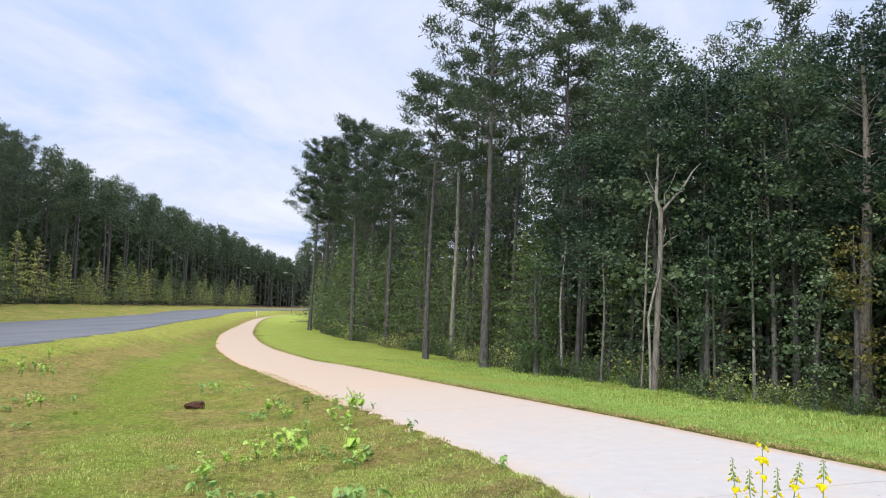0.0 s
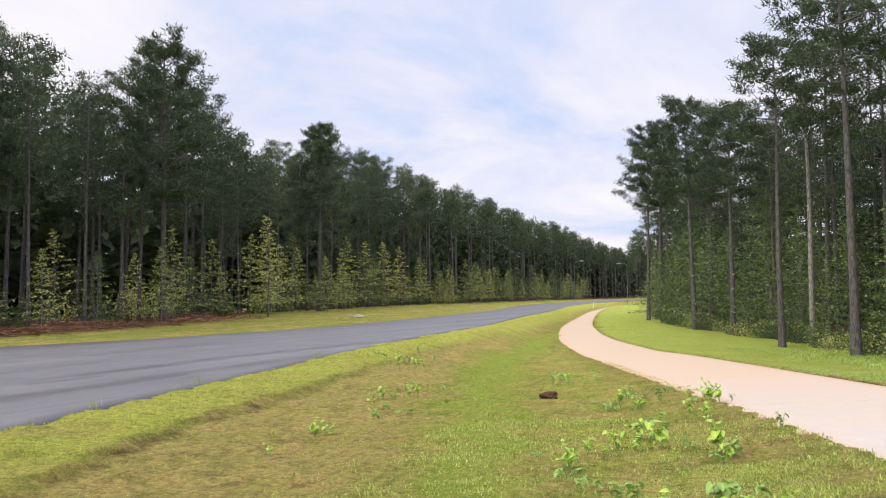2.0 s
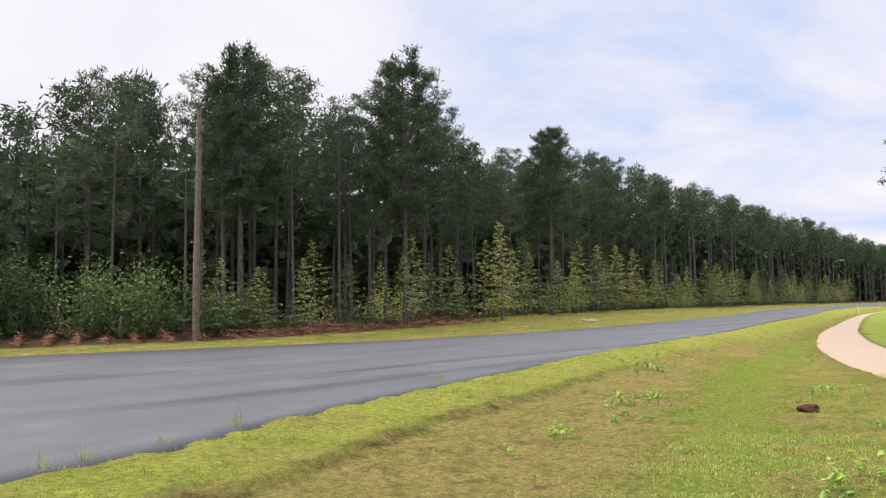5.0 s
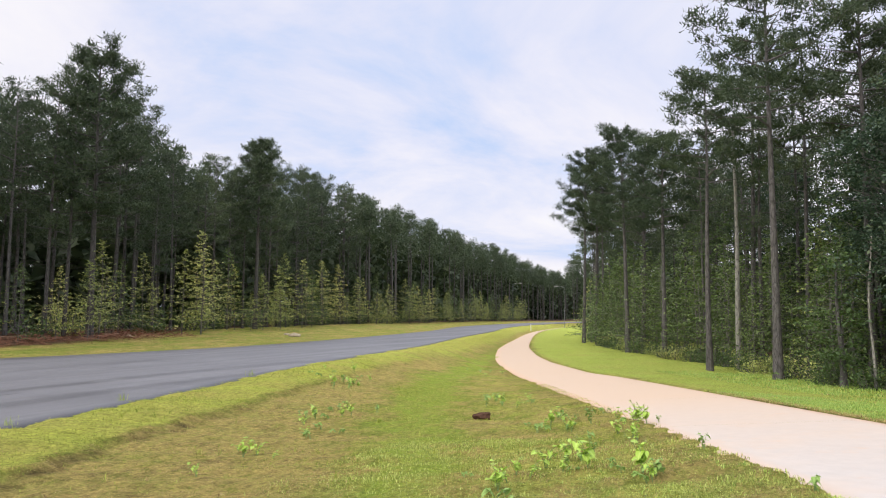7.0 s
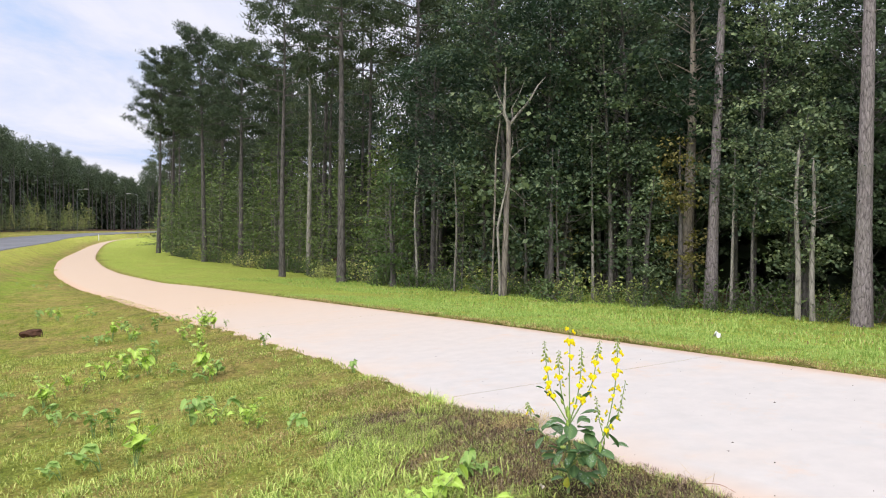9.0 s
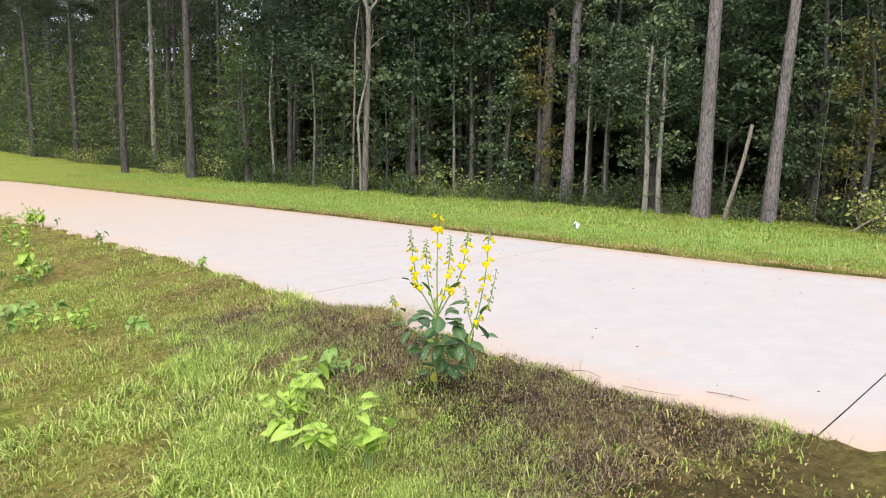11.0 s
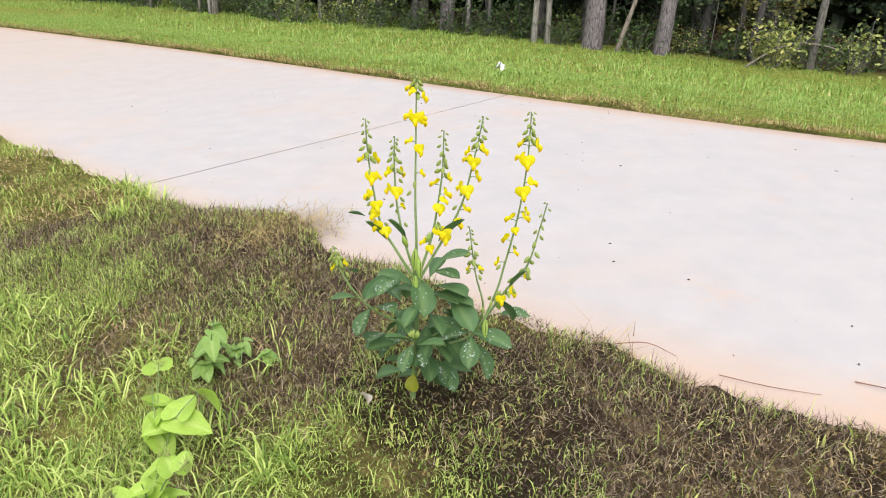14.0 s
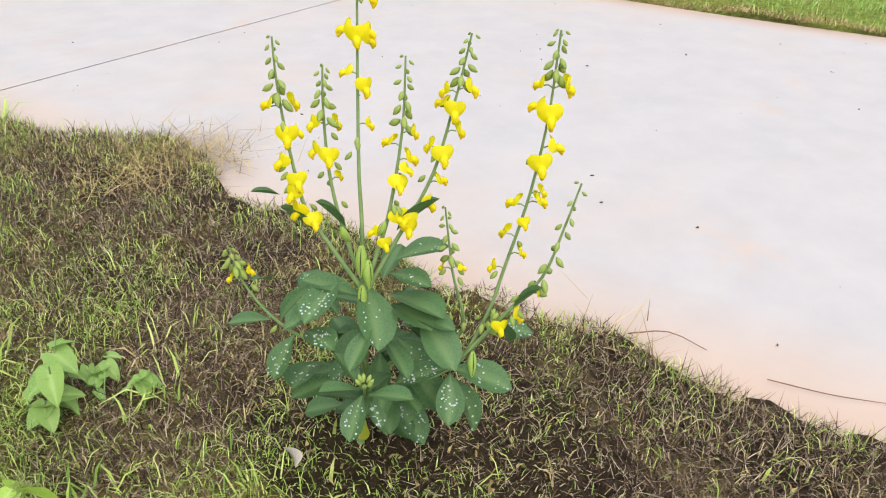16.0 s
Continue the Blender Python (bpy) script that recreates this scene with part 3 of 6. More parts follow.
def needles(centres, axes, length, rng, count=22, width=0.05, puff=0.25, flat=1.0):
    """Tufts of long needles spraying from twig ends: one slim triangle for each bunch."""
    n = len(centres)
    c = np.repeat(centres, count, 0)
    ax = np.repeat(axes, count, 0)
    d = rng.normal(size=(n * count, 3)) * 0.75 + ax * 0.7
    d /= np.linalg.norm(d, axis=1)[:, None]
    L = (length * rng.uniform(0.7, 1.25, n * count))[:, None]
    w = np.cross(d, rng.normal(size=(n * count, 3)))
    w /= np.linalg.norm(w, axis=1)[:, None]
    s = c + rng.normal(size=c.shape) * length * puff * np.array([1, 1, flat])
    V = np.stack([s + w * L * width, s - w * L * width, s + d * L], 1).reshape(-1, 3)
    return V, np.arange(len(V)).reshape(-1, 3)


def trunk_line(H, rng, lean=0.02, bend=0.12, n=9):
    t = np.linspace(0, 1, n)
    a = rng.uniform(0, 6.28)
    off = lean * H * t ** 1.2
    wob = bend * np.sin(t * rng.uniform(3, 6) + rng.uniform(0, 6)) * t
    return np.stack([off * math.cos(a) + wob * math.sin(a), off * math.sin(a) + wob * math.cos(a), t * H], 1)


def along(line, t):
    k = np.linspace(0, 1, len(line))
    return np.array([np.interp(t, k, line[:, i]) for i in range(3)])


def pine_parts(H, dbh, crown, seed, branches=46, tufts=6, spread=2.3, dead=8, count=20, needle=0.24, width=0.12, bark=None):
    """A tall pine: trunk with stubs, limbs, needle crown. crown: share of the height that bears needles."""
    rng = np.random.default_rng(seed)
    line = trunk_line(H, rng, rng.uniform(0.0, 0.03))
    t = np.linspace(0, 1, len(line))
    rad = dbh / 2 * (1.0 - 0.86 * t ** 1.15)
    rad[0] *= 1.35
    line[0, 2] = -0.25
    trunk = [tube(line, rad, 9)]
    limbs, C, A = [], [], []
    for _ in range(dead):
        f = rng.uniform(0.2, max(0.3, 1 - crown))
        p = along(line, f)
        g = rng.uniform(0, 6.28)
        l = rng.uniform(0.3, 1.4)
        q = p + np.array([math.cos(g) * l, math.sin(g) * l, rng.uniform(-0.1, 0.3) * l])
        limbs.append(tube([p, (p + q) / 2 + (0, 0, 0.05), q], [0.018, 0.012, 0.005], 3))
    for i in range(branches):
        f = 1 - crown * (1 - (i + rng.uniform(0, 1)) / branches)
        p = along(line, f)
        v = (f - 1 + crown) / crown
        l = spread * (0.30 + 0.80 * math.sin(math.pi * (0.22 + 0.66 * v))) * rng.uniform(0.45, 1.15) * (1.0 - 0.35 * v ** 3)
        g = i * 2.4 + rng.uniform(-0.7, 0.7)
        rise = rng.uniform(-0.05, 0.35) + 0.65 * v ** 1.5
        d = np.array([math.cos(g), math.sin(g), rise])
        d /= np.linalg.norm(d)
        side = np.array([-math.sin(g), math.cos(g), 0.0])
        m1, e = p + d * l * 0.55 + (0, 0, -0.05 * l), p + d * l + (0, 0, 0.12 * l)
        limbs.append(tube([p, m1, e], [0.012 + 0.014 * l, 0.014, 0.006], 3))
        for k in range(tufts):
            u = 1.02 - 0.62 * (k / tufts) * rng.uniform(0.7, 1.1)
            c = p + (e - p) * u + side * rng.normal() * 0.20 * l * (1.15 - 0.5 * u) + np.array([0, 0, rng.normal() * 0.07 + 0.05])
            C.append(c)
            A.append(d * 0.4 + (0, 0, 0.55))
    nv, nf = needles(np.array(C), np.array(A), needle, rng, count, width, 0.72, 0.55)
    lv, lf = join(limbs)
    return mesh_np("trunk", *join(trunk), bark or MAT_PINE_BARK, True), mesh_np("branchwork", lv, lf, bark or MAT_PINE_BARK, True), mesh_np("crown", nv, nf, MAT_NEEDLE)


def hardwood_parts(H, dbh, base, R, seed, clumps=70, leaves=60, size=0.13, bark=None, leaf=None, cone=0.0, fork=False):
    """A broadleaf tree: trunk, limbs that carry the clumps, leaves. base: height of the lowest leaves as a share."""
    rng = np.random.default_rng(seed)
    line = trunk_line(H * 0.93, rng, rng.uniform(0.0, 0.05), 0.25)
    t = np.linspace(0, 1, len(line))
    rad = dbh / 2 * (1 - 0.9 * t)
    rad[0] *= 1.3
    line[0, 2] = -0.25
    limbs, C = [], []
    for i in range(clumps):
        v = rng.uniform(0, 1)
        h = base + (1 - base) * v
        r = R * ((1 - cone) * math.sin(math.pi * (0.12 + 0.80 * v)) ** 0.7 + cone * (1.02 - v)) * rng.uniform(0.35, 1.0)
        g = rng.uniform(0, 6.28)
        p = along(line, max(0.08, h - rng.uniform(0.03, 0.16)))
        c = along(line, min(h, 1)) + np.array([math.cos(g) * r, math.sin(g) * r, rng.uniform(-0.2, 0.2)])
        if i % 2 == 0:
            limbs.append(tube([p, (p + c) / 2 + rng.normal(size=3) * 0.08 * r, c], [0.008 + 0.010 * r, 0.006 + 0.004 * r, 0.004], 3))
        k = int(leaves * rng.uniform(0.6, 1.4))
        sp = np.array([0.42, 0.42, 0.20]) * (0.35 + 0.28 * R) * rng.uniform(0.5, 1.05) * (0.72 if R > 1.5 else 1.0)
        C.append(c + rng.normal(size=(k, 3)) * sp)
    v, f = kites(np.vstack(C), size * 0.88, rng, 0.5, 0.8)
    lv, lf = join(limbs)
    return mesh_np("trunk", *tube(line, rad, 8), bark or MAT_GREY_BARK, True), mesh_np("branchwork", lv, lf, bark or MAT_GREY_BARK, True), mesh_np("crown", v, f, leaf or MAT_LEAF_SHADED)


def sapling_parts(H, dbh, R, seed, branches=56, leaves=16, size=0.085, leaf=None):
    """A young tree: a thin stem with tiers of level branches, shorter towards the tip, that carry flat sprays of leaves."""
    rng = np.random.default_rng(seed)
    line = trunk_line(H, rng, rng.uniform(0.0, 0.04), 0.12)
    line[0, 2] = -0.25
    limbs, C = [], []
    for i in range(branches):
        v = ((i + rng.uniform(0, 1)) / branches) ** 0.9
        p = along(line, 0.10 + 0.90 * v)
        g = i * 2.4 + rng.uniform(-0.5, 0.5)
        l = R * (1.06 - v) ** 0.95 * 1.15 * rng.uniform(0.55, 1.15)
        d = np.array([math.cos(g), math.sin(g), rng.uniform(-0.15, 0.35)])
        e = p + d * l
        limbs.append(tube([p, (p + e) / 2 + (0, 0, 0.05 * l), e - (0, 0, 0.06 * l)], [0.010, 0.007, 0.003], 3))
        k = max(5, int(leaves * (0.45 + l / R)))
        u = rng.uniform(0.25, 1.08, k)[:, None]
        w = np.array([-math.sin(g), math.cos(g), 0.0])
        C.append(p + (e - p) * u + w * rng.normal(size=(k, 1)) * 0.16 * l + rng.normal(size=(k, 3)) * (0.05, 0.05, 0.04))
    v, f = kites(np.vstack(C), size, rng, 1.1, 0.62)
    lv, lf = join(limbs)
    return mesh_np("trunk", *tube(line, dbh / 2 * (1 - 0.85 * np.linspace(0, 1, len(line))), 7), MAT_GREY_BARK, True), mesh_np("branchwork", lv, lf, MAT_GREY_BARK, True), mesh_np("crown", v, f, leaf or MAT_LEAF_SHADED)


def shrub_parts(H, R, seed, stems=9, leaves=900, size=0.085, leaf=None, droop=0.0):
    """A bush of many stems from the ground."""
    rng = np.random.default_rng(seed)
    S, C = [], []
    for i in range(stems):
        g = rng.uniform(0, 6.28)
        r = R * math.sqrt(rng.uniform(0.02, 1))
        top = np.array([math.cos(g) * r, math.sin(g) * r, H * rng.uniform(0.5, 1.0) * (1 - 0.35 * (r / R) ** 2)])
        b = np.array([math.cos(g) * r * 0.25, math.sin(g) * r * 0.25, -0.1])
        m = (b + top) / 2 + rng.normal(size=3) * 0.08 * H
        S.append(tube([b, m, top], [0.018, 0.012, 0.004], 4))
        k = leaves // stems
        u = rng.uniform(0.12, 1.03, k)[:, None]
        q = (1 - u) ** 2 * b + 2 * u * (1 - u) * m + u * u * top
        C.append(q + rng.normal(size=(k, 3)) * np.array([0.20, 0.20, 0.14]) * (0.5 + 0.5 * R))
    C = np.vstack(C)
    C[:, 2] = np.maximum(C[:, 2], 0.03)
    v, f = kites(C, size, rng, 0.5)
    sv, sf = join(S)
    return mesh_np("branchwork", sv, sf, MAT_GREY_BARK, True), mesh_np("foliage", v, f, leaf or MAT_BUSH)


def make_thing(name, meshes, label, category, group=""):
    """A thing of several meshes on an Empty at its foot."""
    e = tagged(new(name), label, category, group)
    for me in meshes:
        ob = part(me.name.split(".")[0], me, e)
        if ob.name.startswith(("branch", "crown", "foliage")):
            tagged(ob, kind="stuff")
    return e


def set_at(ob, x, y, turn=0.0, size=1.0, lean=0.0, tall=1.0):
    ob.matrix_basis = pose(x, y, level(x, y), lean * 0.6, lean, turn) @ Matrix.Diagonal((size, size, size * tall, 1))
    return ob


def clone(ob, x, y, turn=0.0, size=1.0, lean=0.0, tall=1.0):
    c = copy_thing(ob, Matrix())
    return set_at(c, x, y, turn, size, lean, tall)


class Kinds:
    """Keeps the first of each kind and copies it for the next."""

    def __init__(self, makers):
        self.makers, self.used = makers, {}

    def put(self, k, x, y, turn, size=1.0, lean=0.0, tall=1.0):
        k %= len(self.makers)
        if k not in self.used:
            self.used[k] = self.makers[k]()
            return set_at(self.used[k], x, y, turn, size, lean, tall)
        return clone(self.used[k], x, y, turn, size, lean, tall)


rnd = np.random.default_rng(11)


def pine_kind(seed, H, crown, spread, branches, tufts, label, dbh=0.25, group="roadside pines", count=20):
    return lambda: make_thing("pine_tree", pine_parts(H, dbh, crown, seed, branches, tufts, spread, count=count), label, "pine tree", group)


# pines are made 15 m high and scaled
PINES = Kinds([
    pine_kind(21, 15, 0.50, 2.7, 30, 7, "tall straight pine with a dark needle crown"),
    pine_kind(22, 15, 0.60, 2.4, 34, 7, "tall slender pine with a dense dark crown"),
    pine_kind(23, 15, 0.42, 2.9, 26, 8, "tall pine with a high open crown"),
    pine_kind(24, 15, 0.66, 2.5, 38, 6, "tall pine with a deep dark green crown"),
    pine_kind(25, 15, 0.46, 2.6, 27, 8, "tall pine with bare lower trunk"),
])


def hardwood_kind(seed, H, base, R, clumps, leaves, label, size=0.16, bark=None, leaf=None, cone=0.0, dbh=0.22, group="woodland trees", name="broadleaf_tree"):
    return lambda: make_thing(name, hardwood_parts(H, dbh, base, R, seed, clumps, leaves, size, bark, leaf, cone), label, "tree", group)


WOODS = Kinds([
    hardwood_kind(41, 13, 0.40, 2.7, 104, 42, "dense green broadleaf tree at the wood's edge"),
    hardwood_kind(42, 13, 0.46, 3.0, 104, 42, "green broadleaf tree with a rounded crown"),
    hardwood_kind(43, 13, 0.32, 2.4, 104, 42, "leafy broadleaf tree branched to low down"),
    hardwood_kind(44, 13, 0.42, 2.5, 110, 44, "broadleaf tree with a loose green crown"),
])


def sapling_kind(seed, R, label, leaf=None, size=0.11, leaves=17):
    return lambda: make_thing("sapling", sapling_parts(5, 0.07, R, seed, 54, leaves, size, leaf), label, "tree", "saplings")


SAPLINGS = Kinds([
    sapling_kind(51, 1.35, "slim yellow-green sapling with thin stem", MAT_SAPLING),
    sapling_kind(52, 1.6, "yellowish sapling with level sprays of leaves", MAT_SAPLING),
    sapling_kind(53, 1.4, "green sapling with thin stem", MAT_THICKET),
    sapling_kind(54, 1.65, "bushy green sapling leafy to the ground", MAT_THICKET),
])


def shrub_kind(seed, H, R, label, leaves=350, leaf=None, size=0.115):
    return lambda: make_thing("shrub", shrub_parts(H, R, seed, 10, leaves, size, leaf), label, "shrub", "shrubs below the trees")


SHRUBS = Kinds([
    shrub_kind(61, 1.2, 0.9, "low green shrub below the trees"),
    shrub_kind(62, 1.6, 1.0, "loose green shrub with small leaves"),
    shrub_kind(63, 0.9, 1.1, "spreading dark green shrub on leaf litter"),
    shrub_kind(64, 1.4, 0.9, "yellow-green shrub with thin stems", leaf=MAT_SAPLING),
])

UNDER = Kinds([
    hardwood_kind(55, 6, 0.10, 1.5, 52, 40, "leafy understorey tree at the wood's face", 0.14, leaf=MAT_LEAF_LIT, dbh=0.07, group="understorey trees", name="understorey_tree"),
    hardwood_kind(56, 6, 0.16, 1.7, 52, 40, "understorey tree with spreading green sprays", 0.14, leaf=MAT_LEAF_LIT, dbh=0.08, group="understorey trees", name="understorey_tree"),
])

THICKET = Kinds([
    lambda: make_thing("bush", shrub_parts(4.0, 2.0, 65, 30, 3200, 0.135, MAT_THICKET), "tall dense green bush by the road", "bush", "roadside thicket"),
    lambda: make_thing("bush", shrub_parts(4.6, 1.7, 66, 28, 3000, 0.135, MAT_THICKET), "tall loose green bush by the road", "bush", "roadside thicket"),
])

LEFT_EDGE = smooth_line([(-36, -40), (-36, -14), (-34.5, 2), (-32.0, 10), (-29.6, 17), (-29.8, 28), (-33, 45), (-37.5, 62), (-40.5, 78), (-42.5, 96), (-44.5, 116), (-46, 154), (-44, 205), (-34, 262), (-10, 336)], 1.0)
RIGHT_EDGE = smooth_line([(34, -30), (28, -10), (22.5, 5), (16.6, 14.0), (12.0, 19.6), (6.6, 23.2), (2.2, 31.5), (-3.0, 45), (-8.2, 57), (-12.0, 69), (-17.5, 104), (-20, 150), (-18, 205), (-8, 260), (16, 326)], 1.0)
LEFT_N, RIGHT_N = line_normals(LEFT_EDGE), line_normals(RIGHT_EDGE)


def scatter(edge, normals, sign, y0, y1, depth0, depth1, spacing, rng):
    """Even but irregular places along a wood's edge, between two depths behind it."""
    k = np.where((edge[:, 1] >= y0) & (edge[:, 1] <= y1))[0]
    s = np.linalg.norm(np.diff(edge[k], axis=0), axis=1).sum()
    n = int(s / spacing)
    out = []
    for i in range(n):
        j = k[min(len(k) - 1, int((i + rng.uniform(0, 1)) / n * len(k)))]
        p = edge[j] + sign * normals[j] * rng.uniform(depth0, depth1)
        out.append((float(p[0]), float(p[1])))
    return out


# the skyline as it stands over the path's start: bearing and height angle of the treetops
SKYLINE = np.array([(-180, 10), (-90, 9), (-75, 11.8), (-71, 13.9), (-69.9, 15.4), (-67.9, 16.5), (-65.8, 15.7), (-60.6, 16.5), (-58.8, 17.8), (-55.2, 16.9), (-53, 16.7), (-51.3, 15.1), (-50.5, 14.1),
                    (-48.7, 16.2), (-45.8, 17.5), (-43.8, 16), (-42.7, 12), (-40, 12.4), (-36.6, 10.8), (-34.9, 12.5), (-33, 11.2), (-30.6, 11), (-28.4, 9.6), (-26.7, 8.7), (-22.3, 7.4),
                    (-20, 6.2), (-15.5, 4.8), (-11.8, 3.2), (-11.2, 2.8), (-10.8, 11.7), (-9.2, 12.4), (-8, 11.8), (-6.4, 14), (-5, 12.4), (-2.4, 12.8), (-1.7, 16.2), (-0.6, 17.1),
                    (1.4, 17), (2.5, 22), (3.8, 24.4), (8.9, 22), (14.9, 21.2), (18.6, 19.6), (21.7, 18.6), (24, 20), (26, 38), (180, 38)])


def room(x, y):
    """The height a tree may have here to stay below the skyline."""
    el = np.interp(math.degrees(math.atan2(x, y)), SKYLINE[:, 0], SKYLINE[:, 1])
    return 1.56 + math.hypot(x, y) * math.tan(radians(el)) - level(x, y)


# across the road
for (x, y) in scatter(LEFT_EDGE, LEFT_N, -1, -16, 80, 0.3, 3.0, 2.2, rnd) + scatter(LEFT_EDGE, LEFT_N, -1, -16, 80, 3.0, 8.0, 1.8, rnd):
    PINES.put(rnd.integers(5), x, y, rnd.uniform(0, 360), min(18.5, room(x, y)) / 15 * rnd.uniform(0.74, 1.0), rnd.uniform(-1.5, 1.5))
for (x, y) in scatter(LEFT_EDGE, LEFT_N, -1, 15, 175, -1.7, 0.6, 1.3, rnd):
    SAPLINGS.put(rnd.choice([0, 0, 1, 1, 2, 3]), x, y, rnd.uniform(0, 360), rnd.uniform(0.5, 1.3))
for (x, y) in scatter(LEFT_EDGE, LEFT_N, -1, 12, 100, 0.0, 3.0, 1.5, rnd):
    SHRUBS.put(rnd.integers(4), x, y, rnd.uniform(0, 360), rnd.uniform(0.8, 1.7))
# tall thicket where the road widens
for (x, y) in scatter(LEFT_EDGE, LEFT_N, -1, -14, 20, -0.8, 2.5, 1.25, rnd):
    THICKET.put(rnd.integers(2), x, y, rnd.uniform(0, 360), rnd.uniform(0.65, 1.3) * (1 if y < 14 else 0.62))

# woods beside the path
for (x, y) in scatter(RIGHT_EDGE, RIGHT_N, 1, 34, 100, 0.8, 5.0, 2.6, rnd) + scatter(RIGHT_EDGE, RIGHT_N, 1, 10, 80, 5.0, 14.0, 2.4, rnd):
    PINES.put(rnd.integers(5), x, y, rnd.uniform(0, 360), min(15, room(x, y)) / 15 * rnd.uniform(0.8, 0.99), rnd.uniform(-1.5, 1.5))
for (x, y) in scatter(RIGHT_EDGE, RIGHT_N, 1, -5, 32, 2.6, 6.0, 1.8, rnd) + scatter(RIGHT_EDGE, RIGHT_N, 1, -8, 50, 6.0, 13.0, 4.0, rnd):
    WOODS.put(rnd.integers(4), x, y, rnd.uniform(0, 360), min(14.0, room(x, y)) / 13 * rnd.uniform(0.78, 0.97))
for (x, y) in scatter(RIGHT_EDGE, RIGHT_N, 1, 33, 90, 0.2, 3.5, 1.0, rnd) + scatter(RIGHT_EDGE, RIGHT_N, 1, 26, 33, 0.4, 2.0, 2.2, rnd) + scatter(RIGHT_EDGE, RIGHT_N, 1, -2, 26, 1.6, 5.0, 5.0, rnd):
    SAPLINGS.put(rnd.choice([0, 2, 2, 3, 3, 2]), x, y, rnd.uniform(0, 360), rnd.uniform(0.6, 1.35))
for (x, y) in scatter(RIGHT_EDGE, RIGHT_N, 1, -6, 80, 0.4, 3.5, 0.65, rnd):
    SHRUBS.put(rnd.integers(4), x, y, rnd.uniform(0, 360), rnd.uniform(0.5, 1.1))


for (x, y) in scatter(RIGHT_EDGE, RIGHT_N, 1, 2, 60, -0.3, 1.4, 0.6, rnd):
    SHRUBS.put(rnd.integers(4), x, y, rnd.uniform(0, 360), rnd.uniform(0.45, 0.95))


# leafy young trees at the wood's face
for (x, y) in scatter(RIGHT_EDGE, RIGHT_N, 1, 2, 29, 1.8, 4.6, 1.75, rnd):
    if math.hypot(x - 6.7, y - 22.8) > 2.5:
        UNDER.put(rnd.integers(2), x, y, rnd.uniform(0, 360), rnd.uniform(0.7, 1.45))
for (x, y) in scatter(RIGHT_EDGE, RIGHT_N, 1, 31, 66, 0.6, 3.4, 1.1, rnd):
    SAPLINGS.put(rnd.choice([2, 2, 3]), x, y, rnd.uniform(0, 360), rnd.uniform(1.1, 1.75))


def far_pines(name, places, heights, seed, label, tuft=70):
    """Rows of pines too far off to tell apart: thin trunks and needle crowns in one mesh."""
    rng = np.random.default_rng(seed)
    T, C, A = [], [], []
    for (x, y), H in zip(places, heights):
        z = level(x, y)
        T.append(tube([(x, y, z - 0.2), (x + rng.normal() * 0.1, y, z + H * 0.5), (x + rng.normal() * 0.15, y, z + H * 0.95)], [0.14, 0.10, 0.03], 5))
        k = rng.uniform(0.25, 1.0, tuft) ** 0.8
        c0 = rng.uniform(0.42, 0.6)
        h = c0 + (1 - c0) * k
        r = 2.3 * np.sqrt(rng.uniform(0, 1, tuft)) * (1.12 - k) ** 0.6
        g = rng.uniform(0, 6.28, tuft)
        C.append(np.stack([x + r * np.cos(g), y + r * np.sin(g), z + h * H], 1))
    C = np.vstack(C)
    nv, nf = needles(C, np.tile((0, 0, 0.5), (len(C), 1)), 0.40, rng, 13, 0.16, 0.9, 0.6)
    e = tagged(new(name), label, "pine wood", kind="stuff")
    part("trunk", mesh_np("trunk", *join(T), MAT_PINE_BARK, True), e)
    part("crown", mesh_np("crown", nv, nf, MAT_NEEDLE), e)


back = scatter(LEFT_EDGE, LEFT_N, -1, -20, 200, 8.0, 16.0, 2.6, rnd) + scatter(LEFT_EDGE, LEFT_N, -1, 80, 285, 0.0, 7.0, 1.5, rnd)
far_pines("far_pine_wood", back, [min(20, room(x, y)) * rnd.uniform(0.86, 1.04) for x, y in back], 3, "distant dark pine wood along the road")
back = scatter(RIGHT_EDGE, RIGHT_N, 1, 20, 170, 9.0, 18.0, 2.6, rnd)
far_pines("far_pine_wood", back, [min(16.5, room(x, y)) * rnd.uniform(0.82, 0.99) for x, y in back], 4, "dark pines deep in the wood")


def deep_woods(name, edge, normals, sign, y0, y1, d0, d1, height, count, seed, label, spacing=1.0):
    """The dim inside of the wood, too far in to tell its trees apart: trunks and leaf masses."""
    rng = np.random.default_rng(seed)
    C = []
    for (x, y) in scatter(edge, normals, sign, y0, y1, d0, d1, spacing, rng):
        h = rng.uniform(0.72, 1.0) * min(height, (0.80 if sign < 0 else 0.70) * room(x, y))
        z = level(x, y)
        m = int(count * rng.uniform(0.6, 1.2))
        c = rng.uniform(size=(m, 3)) * (3.6, 3.6, h) - (1.8, 1.8, 0)
        C.append(c + (x, y, z))
    v, f = kites(np.vstack(C), 0.95, rng, 0.3, 0.75)
    tagged(part(name, mesh_np(name, v, f, MAT_NEEDLE)), label, "woods", kind="stuff")


